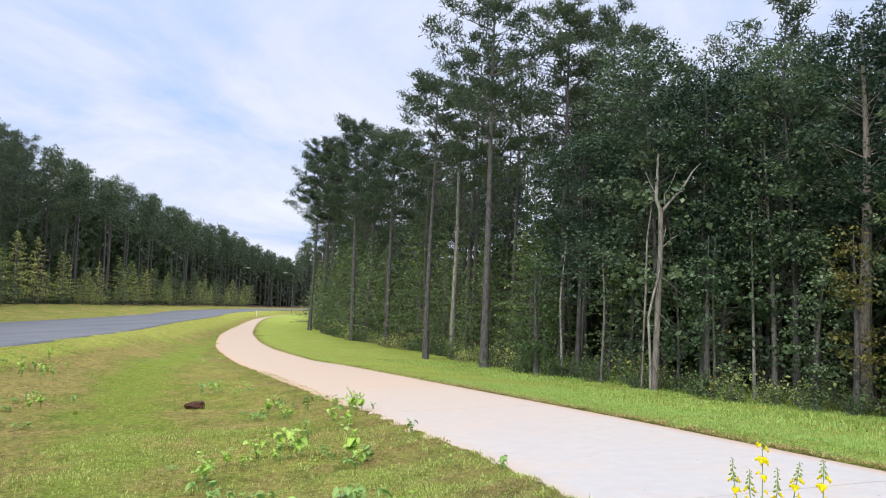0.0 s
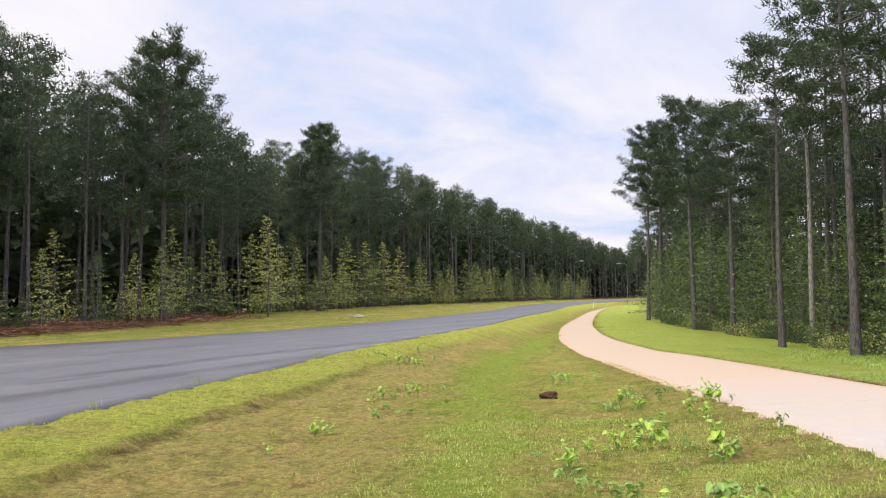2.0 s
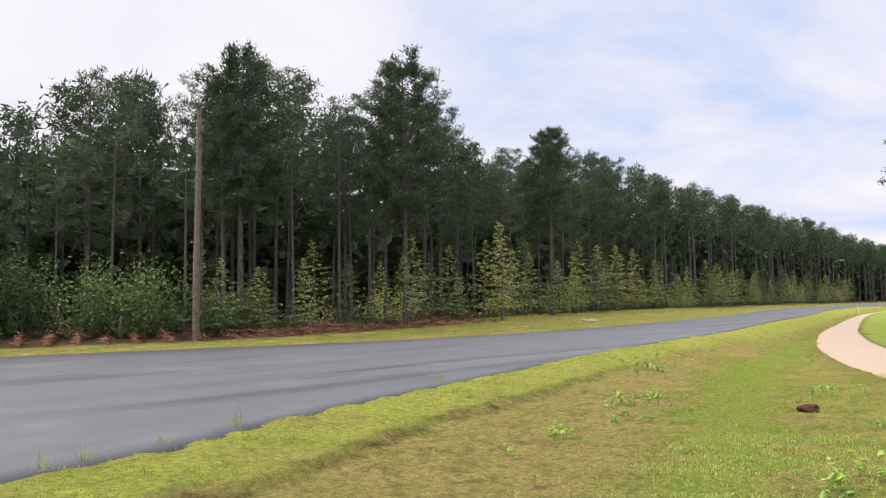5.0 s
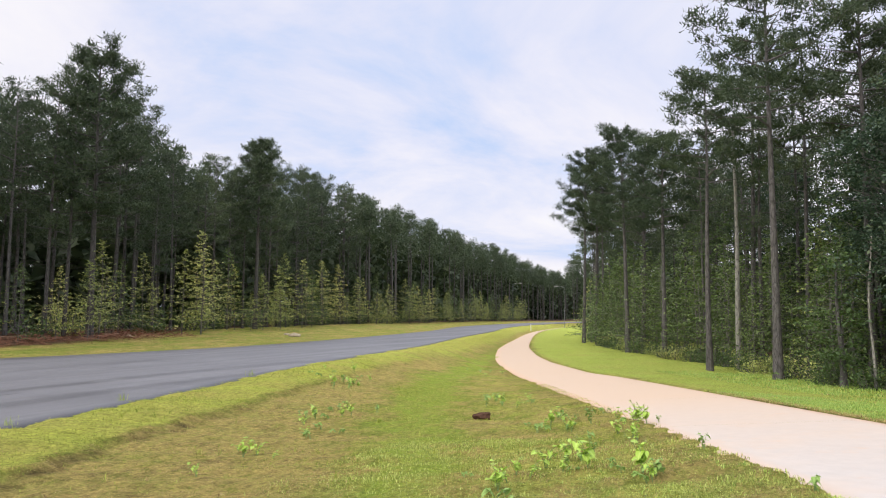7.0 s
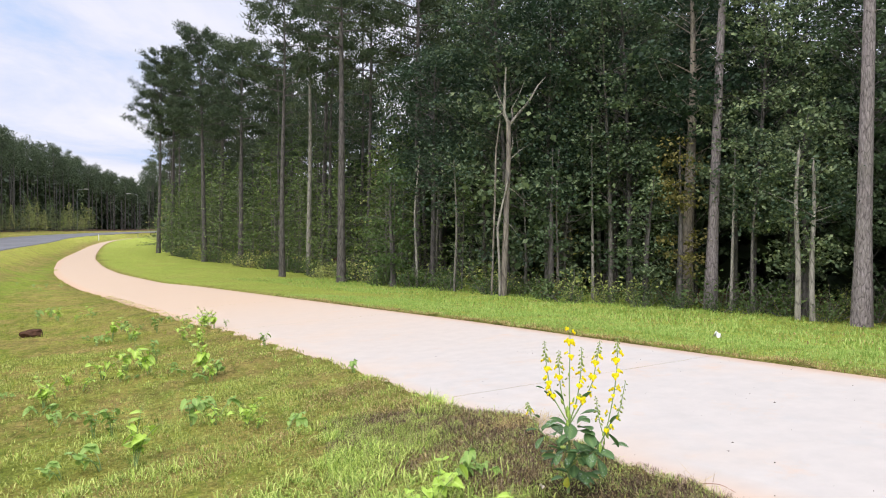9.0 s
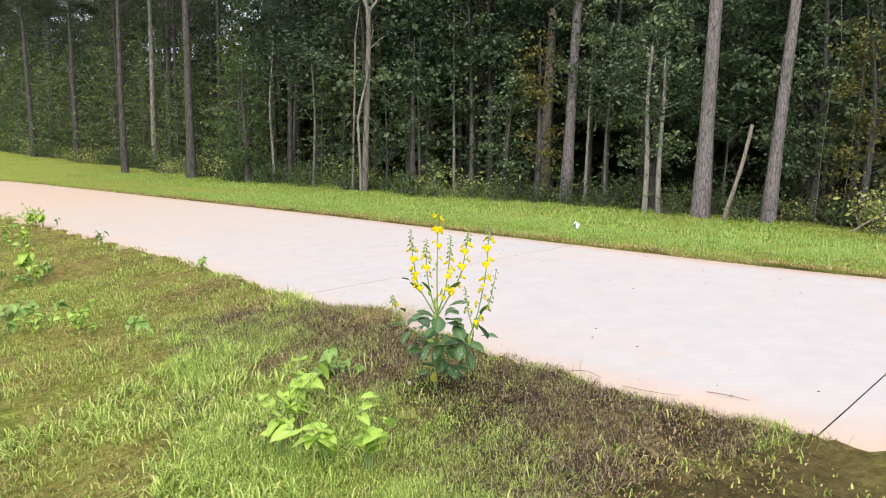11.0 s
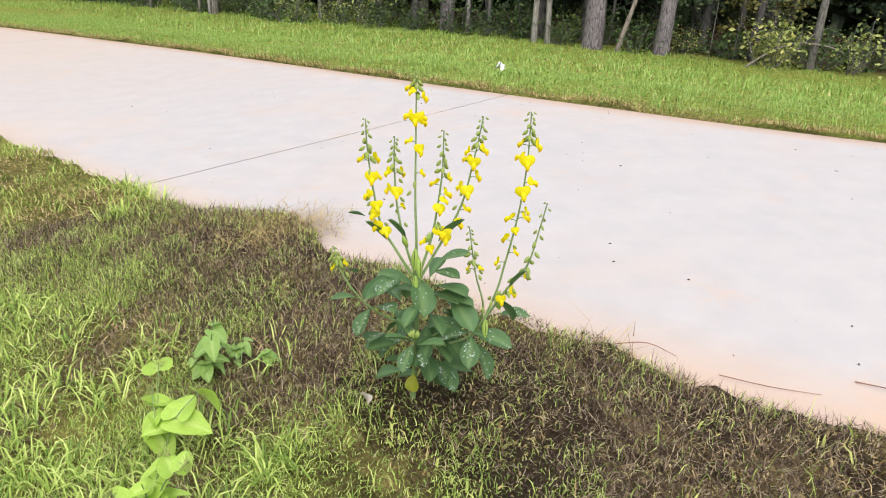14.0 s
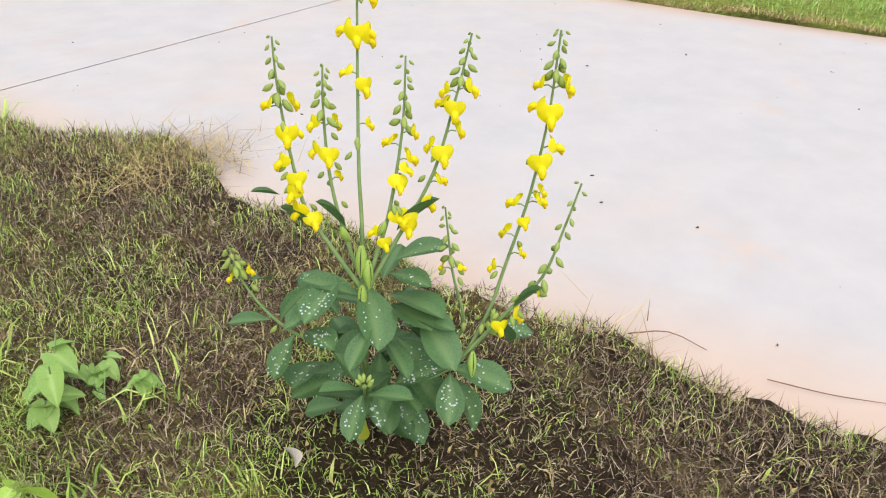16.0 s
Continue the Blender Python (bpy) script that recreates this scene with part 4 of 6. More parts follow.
deep_woods("deep_woods", RIGHT_EDGE, RIGHT_N, 1, -30, 150, 12, 24, 8, 170, 5, "dim green depth of the wood beside the path")
deep_woods("deep_woods", RIGHT_EDGE, RIGHT_N, 1, -20, 30, 10, 30, 13, 250, 7, "dim green depth of the broadleaf wood", 0.5)
deep_woods("deep_woods", RIGHT_EDGE, RIGHT_N, 1, 16, 46, 9, 20, 10.5, 230, 11, "dim understorey behind the grey pine", 0.8)
deep_woods("deep_woods", LEFT_EDGE, LEFT_N, -1, -35, 290, 11, 24, 18, 230, 6, "dim green depth of the pine wood across the road")
deep_woods("deep_woods", LEFT_EDGE, LEFT_N, -1, -35, 75, 8, 20, 9.0, 190, 10, "dim understorey of the pine wood", 1.0)
deep_woods("deep_woods", LEFT_EDGE, LEFT_N, -1, 50, 300, 4, 12, 14.0, 200, 8, "dim understorey of the far pine wood", 1.3)
deep_woods("deep_woods", RIGHT_EDGE, RIGHT_N, 1, 72, 250, 1.5, 12, 9.0, 150, 9, "dim understorey at the bend of the path", 1.3)


# ---- single trees that stand out ----
def put_pine(x, y, H, dbh, crown, seed, label, spread=2.4, branches=40, lean=0.0, turn=0.0, dead=4, bark=None):
    H = min(H, room(x, y))
    e = make_thing("pine_tree", pine_parts(H, dbh, crown, seed, branches, 9, spread * 1.08, dead, 36, 0.22, 0.13, bark), label, "pine tree", "pines at the wood's edge")
    return set_at(e, x, y, turn, 1.0, lean)


put_pine(1.78, 31.0, 17.5, 0.34, 0.42, 71, "tall grey pine standing forward of the wood", 2.9, 30, 0.3)
put_pine(12.45, 20.6, 20, 0.35, 0.36, 72, "large pine with plated purple-grey bark", 3.0, 40, 1.2, 40, bark=MAT_PLATED_BARK)
put_pine(14.4, 16.65, 20, 0.43, 0.34, 73, "thick old pine with dark plated bark", 3.2, 40, 0.6, 20, bark=MAT_PLATED_BARK)
put_pine(15.7, 15.5, 19, 0.34, 0.36, 74, "large leaning pine with plated purple-grey bark", 2.8, 40, 3.2, 35, bark=MAT_PLATED_BARK)
put_pine(5.2, 32.4, 16.0, 0.34, 0.42, 85, "tall pine rising behind the broadleaf trees", 2.6, 40)
put_pine(7.4, 33.6, 16.0, 0.32, 0.42, 86, "tall dense pine behind the broadleaf trees", 2.6, 40)
put_pine(-0.75, 36.0, 17.5, 0.28, 0.36, 75, "tall grey pine with thin crown", 2.6, 26)
put_pine(1.25, 40.0, 17.5, 0.32, 0.36, 76, "tall slender pine with reddish bark", 2.4, 30)
put_pine(-6.2, 51.6, 18.0, 0.34, 0.45, 77, "tall pine with a pointed crown", 2.6, 44)
put_pine(-3.5, 46.8, 16.5, 0.32, 0.40, 78, "tall slender pine at the wood's edge", 2.4, 36)
put_pine(-11.9, 67.0, 16.6, 0.32, 0.42, 79, "tall pine at the corner of the wood", 2.8, 40)
put_pine(-11.2, 70.0, 17.2, 0.30, 0.40, 80, "slender pine at the corner of the wood", 2.4, 36)
put_pine(-10.6, 66.2, 16.2, 0.30, 0.40, 81, "slender pine among saplings at the corner", 2.4, 36)
put_pine(-29.6, 28.5, 14.2, 0.34, 0.60, 82, "large pine with a broad deep crown", 2.7, 64)
put_pine(-31.0, 19.0, 12.9, 0.32, 0.55, 83, "tall pine with ragged top", 2.2, 50)
put_pine(-33.2, 47.6, 14.3, 0.34, 0.48, 84, "tall pine standing above its neighbours", 2.2, 46)


def dead_pole(name, x, y, H, r0, r1, seed, label, mat, lean=0.0, turn=0.0, stubs=3, sink=0.2):
    rng = np.random.default_rng(seed)
    line = trunk_line(H, rng, 0.0, 0.06, 8)
    line[0, 2] = -sink
    pieces = [tube(line, np.linspace(r0, r1, 8) * (1 + 0.06 * rng.normal(size=8)), 10)]
    for _ in range(stubs):
        p = along(line, rng.uniform(0.4, 0.95))
        g = rng.uniform(0, 6.28)
        l = rng.uniform(0.15, 0.5)
        pieces.append(tube([p, p + np.array([math.cos(g) * l, math.sin(g) * l, l * 0.4])], [r1 * 0.4, r1 * 0.15], 5))
    e = tagged(new(name), label, "dead tree")
    part("trunk", mesh_np("trunk", *join(pieces), mat, True), e)
    return set_at(e, x, y, turn, 1.0, lean)


MAT_SNAG = bark_material("weathered_bare_wood", (0.20, 0.17, 0.14), (0.38, 0.33, 0.28), 12, 0.3, 1)
dead_pole("dead_tree", 0.5, 37.9, 11.4, 0.13, 0.06, 91, "bare white dead pine trunk without crown", MAT_PALE_BARK, 0.4)
MAT_BROWN_SNAG = bark_material("brown_snag_bark", (0.11, 0.085, 0.068), (0.24, 0.19, 0.155), 12, 0.4)
dead_pole("dead_tree", -27.9, 15.1, 9.4, 0.15, 0.10, 92, "bare grey-brown dead trunk beside the road", MAT_BROWN_SNAG, 0.2, stubs=7)
dead_pole("leaning_snag", 14.6, 15.95, 2.6, 0.062, 0.045, 93, "pale leaning dead trunk propped among shrubs", MAT_SNAG, 11.0, 0, 1)


MAT_MOTTLED = bark_material("mottled_grey_brown_bark", (0.085, 0.072, 0.062), (0.30, 0.27, 0.24), 6, 0.3, 1)


def forked_tree(x, y):
    """Pale tree that forks at five metres, with a thinner stem beside it."""
    e = tagged(new("forked_tree"), "pale-barked forked tree with crooked bare limbs", "tree", "trees at the wood's edge")
    a = [(-0.08, 0, -0.2), (-0.05, 0, 0.5), (0.0, 0.03, 1.6), (0.04, 0.0, 3.2), (0.09, 0.02, 4.6), (0.06, 0.0, 5.6)]
    part("trunk", mesh_np("trunk", *tube(a, [0.13, 0.105, 0.095, 0.088, 0.08, 0.075], 10), MAT_MOTTLED, True), e)
    # two upper limbs with their twigs
    upright = [tube([(0.06, 0, 5.5), (-0.07, 0.04, 5.85), (-0.06, 0.02, 6.5), (-0.02, 0.05, 7.3)], [0.062, 0.055, 0.045, 0.020], 8),
               tube([(-0.06, 0.03, 6.0), (-0.28, 0.0, 6.35), (-0.42, 0.05, 6.75)], [0.022, 0.014, 0.005], 5),
               tube([(-0.05, 0.03, 5.9), (-0.30, 0.1, 5.72), (-0.52, 0.1, 5.78)], [0.016, 0.010, 0.004], 5)]
    spread = [tube([(0.08, 0, 5.45), (0.28, -0.02, 5.72), (0.72, -0.1, 6.25), (1.0, -0.1, 6.75), (1.28, -0.1, 7.05)], [0.05, 0.042, 0.034, 0.024, 0.007], 8),
              tube([(0.2, 0, 5.62), (0.18, 0.05, 6.0), (0.42, 0.1, 6.4), (0.66, 0.15, 7.0)], [0.022, 0.018, 0.012, 0.004], 5)]
    part("limb", mesh_np("limb", *join(upright), MAT_PALE_BARK, True), e)
    part("limb", mesh_np("limb", *join(spread), MAT_PALE_BARK, True), e)
    # thin crooked stems that grow from the same root
    part("stem", mesh_np("stem", *tube([(-0.2, -0.1, -0.1), (-0.22, -0.1, 0.9), (-0.30, -0.12, 2.2), (-0.18, -0.12, 2.8), (0.02, -0.1, 3.6), (0.05, -0.1, 4.0)], [0.045, 0.042, 0.04, 0.036, 0.028, 0.01], 7), MAT_PALE_BARK, True), e)
    part("stem", mesh_np("stem", *tube([(-0.42, 0.1, -0.1), (-0.38, 0.1, 1.5), (-0.34, 0.06, 3.2), (-0.33, 0.05, 4.6), (-0.20, 0.03, 5.7)], [0.036, 0.033, 0.034, 0.030, 0.015], 7), MAT_MOTTLED, True), e)
    for pts, w in (([(0.04, 0, 3.5), (0.3, 0, 3.35), (0.75, 0.05, 2.95), (1.35, 0.1, 2.75)], 0.018), ([(0.05, 0, 4.3), (0.4, -0.1, 4.65), (0.8, -0.15, 4.9)], 0.022), ([(0.02, 0, 2.4), (0.2, -0.1, 2.2), (0.45, -0.1, 1.85)], 0.014), ([(0.1, 0, 4.4), (0.22, 0, 4.9), (0.2, 0, 5.1)], 0.026)):
        part("branch", mesh_np("branch", *tube(pts, np.linspace(w, 0.004, len(pts)), 5), MAT_PALE_BARK, True), e)
    rng = np.random.default_rng(5)
    C = [np.array(c) + rng.normal(size=(90, 3)) * (0.55, 0.55, 0.35) for c in ((-0.2, 0.1, 8.1), (1.3, 0.1, 7.8), (0.6, 0.6, 8.6), (-0.9, 0.5, 7.8), (0.2, 0.9, 9.2), (-0.9, 0.4, 6.6), (0.7, 0.5, 7.6))]
    C += [np.array(c) + rng.normal(size=(45, 3)) * (0.22, 0.2, 0.13) for c in ((0.55, -0.1, 4.75), (0.9, 0.0, 5.0), (-1.1, 0.2, 4.6), (-1.3, 0.1, 3.9), (0.5, -0.1, 1.9), (-0.7, 0.0, 1.3), (0.75, 0.1, 1.2))]
    part("crown", mesh_np("crown", *kites(np.vstack(C), 0.12, rng), MAT_LEAF_SHADED), e)
    set_at(e, x, y, 0, 1.03)


forked_tree(6.75, 23.5)


def slim_trunk(x, y, H, r, seed, label, mat, lean=0.0, turn=0.0, leaves=True):
    """A slim understorey tree: pale stem with a small leafy head."""
    rng = np.random.default_rng(seed)
    line = trunk_line(H, rng, 0.02, 0.14, 8)
    line[0, 2] = -0.2
    e = tagged(new("understorey_tree"), label, "tree", "slim trees in the wood")
    pieces = [tube(line, np.linspace(r, r * 0.45, 8), 8)]
    C = []
    for i in range(9):
        p = along(line, rng.uniform(0.55, 1.0))
        g = rng.uniform(0, 6.28)
        q = p + np.array([math.cos(g), math.sin(g), 0.4]) * rng.uniform(0.4, 1.1)
        pieces.append(tube([p, q], [r * 0.14, 0.004], 4))
        C.append(q + rng.normal(size=(90, 3)) * (0.32, 0.32, 0.22))
    part("trunk", mesh_np("trunk", *join(pieces), mat, True), e)
    part("crown", mesh_np("crown", *kites(np.vstack(C), 0.12, rng), MAT_LEAF_SHADED), e)
    set_at(e, x, y, turn, 1.0, lean)


slim_trunk(13.35, 17.75, 4.6, 0.085, 1, "pale slim trunk with leafy top", MAT_PALE_BARK)
slim_trunk(13.7, 17.6, 4.4, 0.085, 2, "pale slim trunk mottled with brown bark", MAT_PALE_BARK, -1.0)
slim_trunk(12.9, 20.2, 5.2, 0.055, 3, "thin pale trunk among dark leaves", MAT_PALE_BARK)
slim_trunk(13.2, 19.6, 4.2, 0.05, 4, "thin grey trunk among dark leaves", MAT_GREY_BARK)
slim_trunk(9.9, 23.7, 6.0, 0.06, 6, "thin white-barked trunk in the dark wood", MAT_PALE_BARK)
slim_trunk(8.6, 23.6, 5.0, 0.05, 7, "thin grey trunk in the dark wood", MAT_GREY_BARK)
slim_trunk(4.4, 27.4, 5.0, 0.05, 8, "thin pale trunk near the wood's edge", MAT_PALE_BARK)
slim_trunk(5.4, 25.3, 4.6, 0.05, 9, "thin grey trunk near the wood's edge", MAT_GREY_BARK)
slim_trunk(17.3, 12.4, 6.0, 0.10, 10, "crooked dark trunk at the wood's edge", MAT_GREY_BARK)


def canopy_tree(x, y, H, base, R, seed, label, leaf=None, clumps=160, leaves=74, size=0.105, dbh=0.24):
    """A broadleaf tree whose full crown stands at the wood's face."""
    m = hardwood_parts(min(H, room(x, y) * 1.03), dbh, base, R, seed, clumps, leaves, size, MAT_PINE_BARK, leaf)
    set_at(make_thing("broadleaf_tree", m, label, "tree", "broadleaf trees at the wood's face"), x, y, seed * 50)


canopy_tree(7.3, 25.2, 13.8, 0.42, 2.6, 201, "tall green broadleaf tree with a dense rounded crown")
canopy_tree(9.6, 25.4, 13.4, 0.38, 2.6, 202, "broadleaf tree with light green leafy top")
canopy_tree(11.2, 23.6, 12.2, 0.34, 2.2, 203, "broadleaf tree with drooping leafy branches", MAT_LEAF_LIT)
canopy_tree(5.2, 28.6, 10.0, 0.50, 2.2, 204, "green broadleaf tree with a high dim crown")
canopy_tree(13.9, 20.6, 11.0, 0.25, 2.0, 205, "broadleaf tree with vine-hung lower branches", MAT_LEAF_LIT)
canopy_tree(15.7, 18.4, 11.0, 0.22, 2.0, 206, "dense green broadleaf tree between the pines", MAT_LEAF_LIT)
canopy_tree(17.6, 15.8, 10.0, 0.14, 1.9, 207, "broadleaf tree with leaves turning yellow", MAT_LEAF_LIT, 150)
canopy_tree(17.3, 14.0, 5.2, 0.10, 1.2, 208, "small tree with yellowing leaves beside a pine", MAT_AUTUMN, 60, 40)
canopy_tree(11.75, 21.2, 5.6, 0.12, 0.9, 209, "small tree with brownish turning leaves", MAT_AUTUMN, 44, 40)
canopy_tree(10.9, 21.8, 4.4, 0.10, 0.9, 210, "small blue-green leafy tree at the wood's face", MAT_LEAF_LIT, 50, 50)
canopy_tree(8.3, 23.4, 5.4, 0.30, 0.9, 211, "slim understorey tree with spreading leaf sprays", MAT_LEAF_LIT, 36, 46)
canopy_tree(14.1, 18.5, 6.2, 0.20, 1.3, 212, "leafy understorey tree behind pale trunks", MAT_LEAF_LIT, 70, 56)
canopy_tree(3.6, 28.2, 5.0, 0.10, 1.1, 213, "grey-green young tree at the wood's edge", MAT_BUSH, 50, 40)


def gnarled_tree(x, y):
    m = hardwood_parts(12.5, 0.50, 0.46, 2.6, 99, 110, 80, 0.14, MAT_SNAG)
    e = make_thing("old_tree", m, "old broadleaf tree with split grey bark", "tree", "trees at the wood's edge")
    set_at(e, x, y, 30, 1.0, 0.8)


gnarled_tree(12.6, 22.4)


def vine(points, label):
    V, F = tube(smooth_line(points, 0.2), np.full(len(smooth_line(points, 0.2)), 0.007), 5)
    tagged(part("hanging_vine", mesh_np("hanging_vine", V, F, MAT_GREY_BARK, True)), label, "vine", "hanging vines")


for dx in (0.0, 0.9, 1.4):
    z0 = level(16.2 + dx, 14.6)
    vine([(16.2 + dx, 14.6, 6.5), (16.35 + dx, 14.3, 3.6), (16.0 + dx * 1.1, 14.2, 2.0 - 0.4 * dx), (15.7 + dx, 14.0, z0 - 0.02)], "thin bare vine hanging down from the trees")


def bare_branch(x, y, label):
    """A fallen pale branch arching over the shrubs."""
    z = level(x, y)
    line = smooth_line([(x - 1.0, y + 0.6, z + 0.02), (x - 0.5, y + 0.3, z + 0.42), (x, y, z + 0.60), (x + 0.6, y - 0.5, z + 0.52), (x + 1.1, y - 0.9, z + 0.15)], 0.1)
    V, F = tube(line, np.linspace(0.026, 0.010, len(line)), 6)
    fork = tube([tuple(line[len(line) // 2]), (x + 0.35, y - 0.1, z + 0.85), (x + 0.7, y - 0.3, z + 1.0)], [0.014, 0.010, 0.004], 5)
    tagged(part("fallen_branch", mesh_np("fallen_branch", *join([(V, F), fork]), MAT_SNAG, True)), label, "branch")


bare_branch(16.9, 12.5, "bare pale fallen branch arching over shrubs")
for i, (x, y, h) in enumerate([(16.4, 13.0, 1.6), (16.9, 12.9, 1.3), (17.6, 11.6, 1.5)]):
    set_at(make_thing("shrub", shrub_parts(h, 0.8, 300 + i, 9, 260, 0.11, MAT_SAPLING), "open yellow-green shrub at the wood's edge", "shrub", "shrubs below the trees"), x, y)


# ---- low things by the wood and road ----
MAT_TWIG = plain_material("dead_twigs", (0.12, 0.052, 0.032), (0.36, 0.18, 0.11), 6, 0.9, 0.2, 0)
MAT_LOG = plain_material("rotting_log", (0.13, 0.075, 0.05), (0.30, 0.18, 0.12), 12, 0.9, 0.2, 0.5)


def brush_strip():
    """Cleared brush and pine straw heaped along the trees across the road: a mound of twigs."""
    rng = np.random.default_rng(8)
    V = []
    for (x, y) in scatter(LEFT_EDGE, LEFT_N, -1, -6, 34, -2.9, 0.8, 0.007, rng):
        l = rng.uniform(0.15, 0.8)
        g, e = rng.uniform(0, 6.28), rng.normal() * 0.25
        h = abs(rng.normal()) * 0.13
        d = np.array([math.cos(g), math.sin(g), e]) * l
        w = np.array([-math.sin(g), math.cos(g), 0.6]) * rng.uniform(0.006, 0.02)
        p = np.array([x, y, 0.05 * 3 + h])
        V += [p - d / 2 - w, p - d / 2 + w, p + d / 2]
    V = np.array(V)
    V[:, 2] += terrain(V[:, 0], V[:, 1])[0] - 0.12
    tagged(part("brush_heap", mesh_np("brush_heap", V, np.arange(len(V)).reshape(-1, 3), MAT_TWIG)), "reddish heap of dead twigs and pine straw", "brush", kind="stuff")


brush_strip()


def log(x, y, length, r, turn, label):
    rng = np.random.default_rng(int(abs(x * 10)))
    n = 7
    t = np.linspace(-0.5, 0.5, n)
    pts = np.stack([t * length, 0.05 * np.sin(t * 5) * length, np.full(n, r * 0.8)], 1)
    V, F = tube(pts, r * (1 + 0.12 * rng.normal(size=n)), 9)
    e = tagged(new("fallen_log"), label, "log", "fallen logs")
    part("log", mesh_np("log", V, F, MAT_LOG, True), e)
    set_at(e, x, y, turn)


for i, (x, y) in enumerate([(-29.3, 25.2), (-30.2, 23.6), (-29.6, 20.8), (-29.9, 30.2), (-31.5, 12.4)]):
    log(x, y, 1.6 + 0.5 * (i % 3), 0.07 + 0.02 * (i % 2), 35 * i, "reddish fallen log in pine straw")

MAT_ROCK = plain_material("tan_rock", (0.30, 0.24, 0.17), (0.52, 0.44, 0.33), 5, 0.9, 0.2, 0.6)


def rock(x, y, size, seed, label):
    rng = np.random.default_rng(seed)
    bm = bmesh.new()
    bmesh.ops.create_icosphere(bm, subdivisions=2, radius=1)
    for v in bm.verts:
        n = noise.noise(v.co * 1.3 + Vector((seed, 0, 0)))
        v.co *= 1 + 0.35 * n
        v.co = Vector((v.co.x * size, v.co.y * size * 0.7, v.co.z * size * 0.4))
    me = bpy.data.meshes.new("rock")
    bm.to_mesh(me)
    bm.free()
    me.materials.append(MAT_ROCK)
    ob = tagged(part("rock", me), label, "rock", "rocks on the verge")
    ob.matrix_basis = pose(x, y, level(x, y) + size * 0.15, 0, 0, seed * 40)


rock(-26.4, 42.2, 0.42, 1, "tan rock on the grass verge")
rock(-27.4, 42.9, 0.25, 2, "small tan rock on the grass verge")
rock(-28.9, 30.4, 0.3, 3, "tan rock by the pine straw")

MAT_POST = plain_material("grey_post", (0.28, 0.27, 0.25), (0.42, 0.41, 0.39), 20, 0.7)
MAT_YELLOW_PLASTIC = plain_material("yellow_plastic", (0.55, 0.40, 0.05), (0.66, 0.50, 0.08), 14, 0.45, 0.5, 0)
MAT_WHITE = plain_material("white_plastic", (0.70, 0.72, 0.72), (0.82, 0.84, 0.84), 9, 0.5, 0.5, 0.1)


def marker_post(x, y, h, mat, cap, label):
    e = tagged(new("marker_post"), label, "marker post")
    V, F = tube([(0, 0, -0.2), (0, 0, h * 0.6), (0, 0, h)], [0.05, 0.05, 0.045], 10)
    part("post", mesh_np("post", V, F, mat, True), e)
    V, F = tube([(0, 0, h * 0.82), (0, 0, h), (0, 0, h + 0.04), (0, 0, h + 0.05)], [0.055, 0.057, 0.045, 0.0], 10)
    part("cap", mesh_np("cap", V, F, cap, True), e)
    set_at(e, x, y)


marker_post(-31.0, 13.4, 0.75, MAT_POST, MAT_YELLOW_PLASTIC, "thin marker post with a yellow cap")
marker_post(-28.2, 113.0, 0.9, MAT_WHITE, MAT_WHITE, "small white marker post beside the path")

MAT_STEEL = plain_material("galvanised_steel", (0.16, 0.17, 0.18), (0.26, 0.27, 0.28), 30, 0.45, 0.5, 0)


def street_lamp(x, y, h, turn):
    e = tagged(new("street_lamp"), "distant grey street lamp with pale head", "street lamp", "street lamps")
    V, F = tube([(0, 0, -0.3), (0, 0, h * 0.5), (0, 0, h)], [0.045, 0.035, 0.028], 10)
    part("pole", mesh_np("pole", V, F, MAT_STEEL, True), e)
    V, F = tube([(0, 0, h - 0.1), (0.5, 0, h + 0.15), (1.3, 0, h + 0.2)], [0.028, 0.026, 0.024], 8)
    part("arm", mesh_np("arm", V, F, MAT_STEEL, True), e)
    V, F = tube([(1.2, 0, h + 0.2), (1.4, 0, h + 0.22), (1.9, 0, h + 0.2), (2.0, 0, h + 0.18)], [0.05, 0.10, 0.09, 0.03], 8)
    part("lamp_head", mesh_np("lamp_head", V, F, MAT_POST, True), e, "pale lamp head")
    set_at(e, x, y, turn)


street_lamp(-29.8, 146.8, 8.0, 180)
street_lamp(-41.2, 150.0, 8.0, 0)


# ---- grass ----
MAT_GRASS = leaf_material("grass_blades", [(0.0, (0.12, 0.21, 0.025)), (1.0, (0.58, 0.62, 0.15)), (0.55, (0.32, 0.43, 0.06))], 0.6, 0.25, 0.3, 0.1)
MAT_VERGE = leaf_material("verge_grass", [(0.0, (0.20, 0.33, 0.055)), (1.0, (0.55, 0.64, 0.22)), (0.55, (0.34, 0.50, 0.115))], 0.6, 0.25, 0.3, 0.1)
MAT_THATCH = leaf_material("weathered_thatch", [(0.0, (0.0246, 0.0148, 0.0123)), (1.0, (0.623, 0.517, 0.353)), (0.5, (0.0984, 0.0656, 0.0476)), (0.78, (0.312, 0.234, 0.152))], 0.85, 0.1, 0.15, 0.1)
MAT_CRAB = leaf_material("crabgrass_blades", [(0.0, (0.10, 0.20, 0.035)), (1.0, (0.74, 0.82, 0.28)), (0.55, (0.42, 0.55, 0.11))], 0.6, 0.25, 0.3, 0.1)
MAT_BANK = leaf_material("bank_grass_blades", [(0.0, (0.12, 0.18, 0.03)), (1.0, (0.66, 0.70, 0.22)), (0.5, (0.38, 0.45, 0.10))], 0.65, 0.22, 0.3, 0.1)
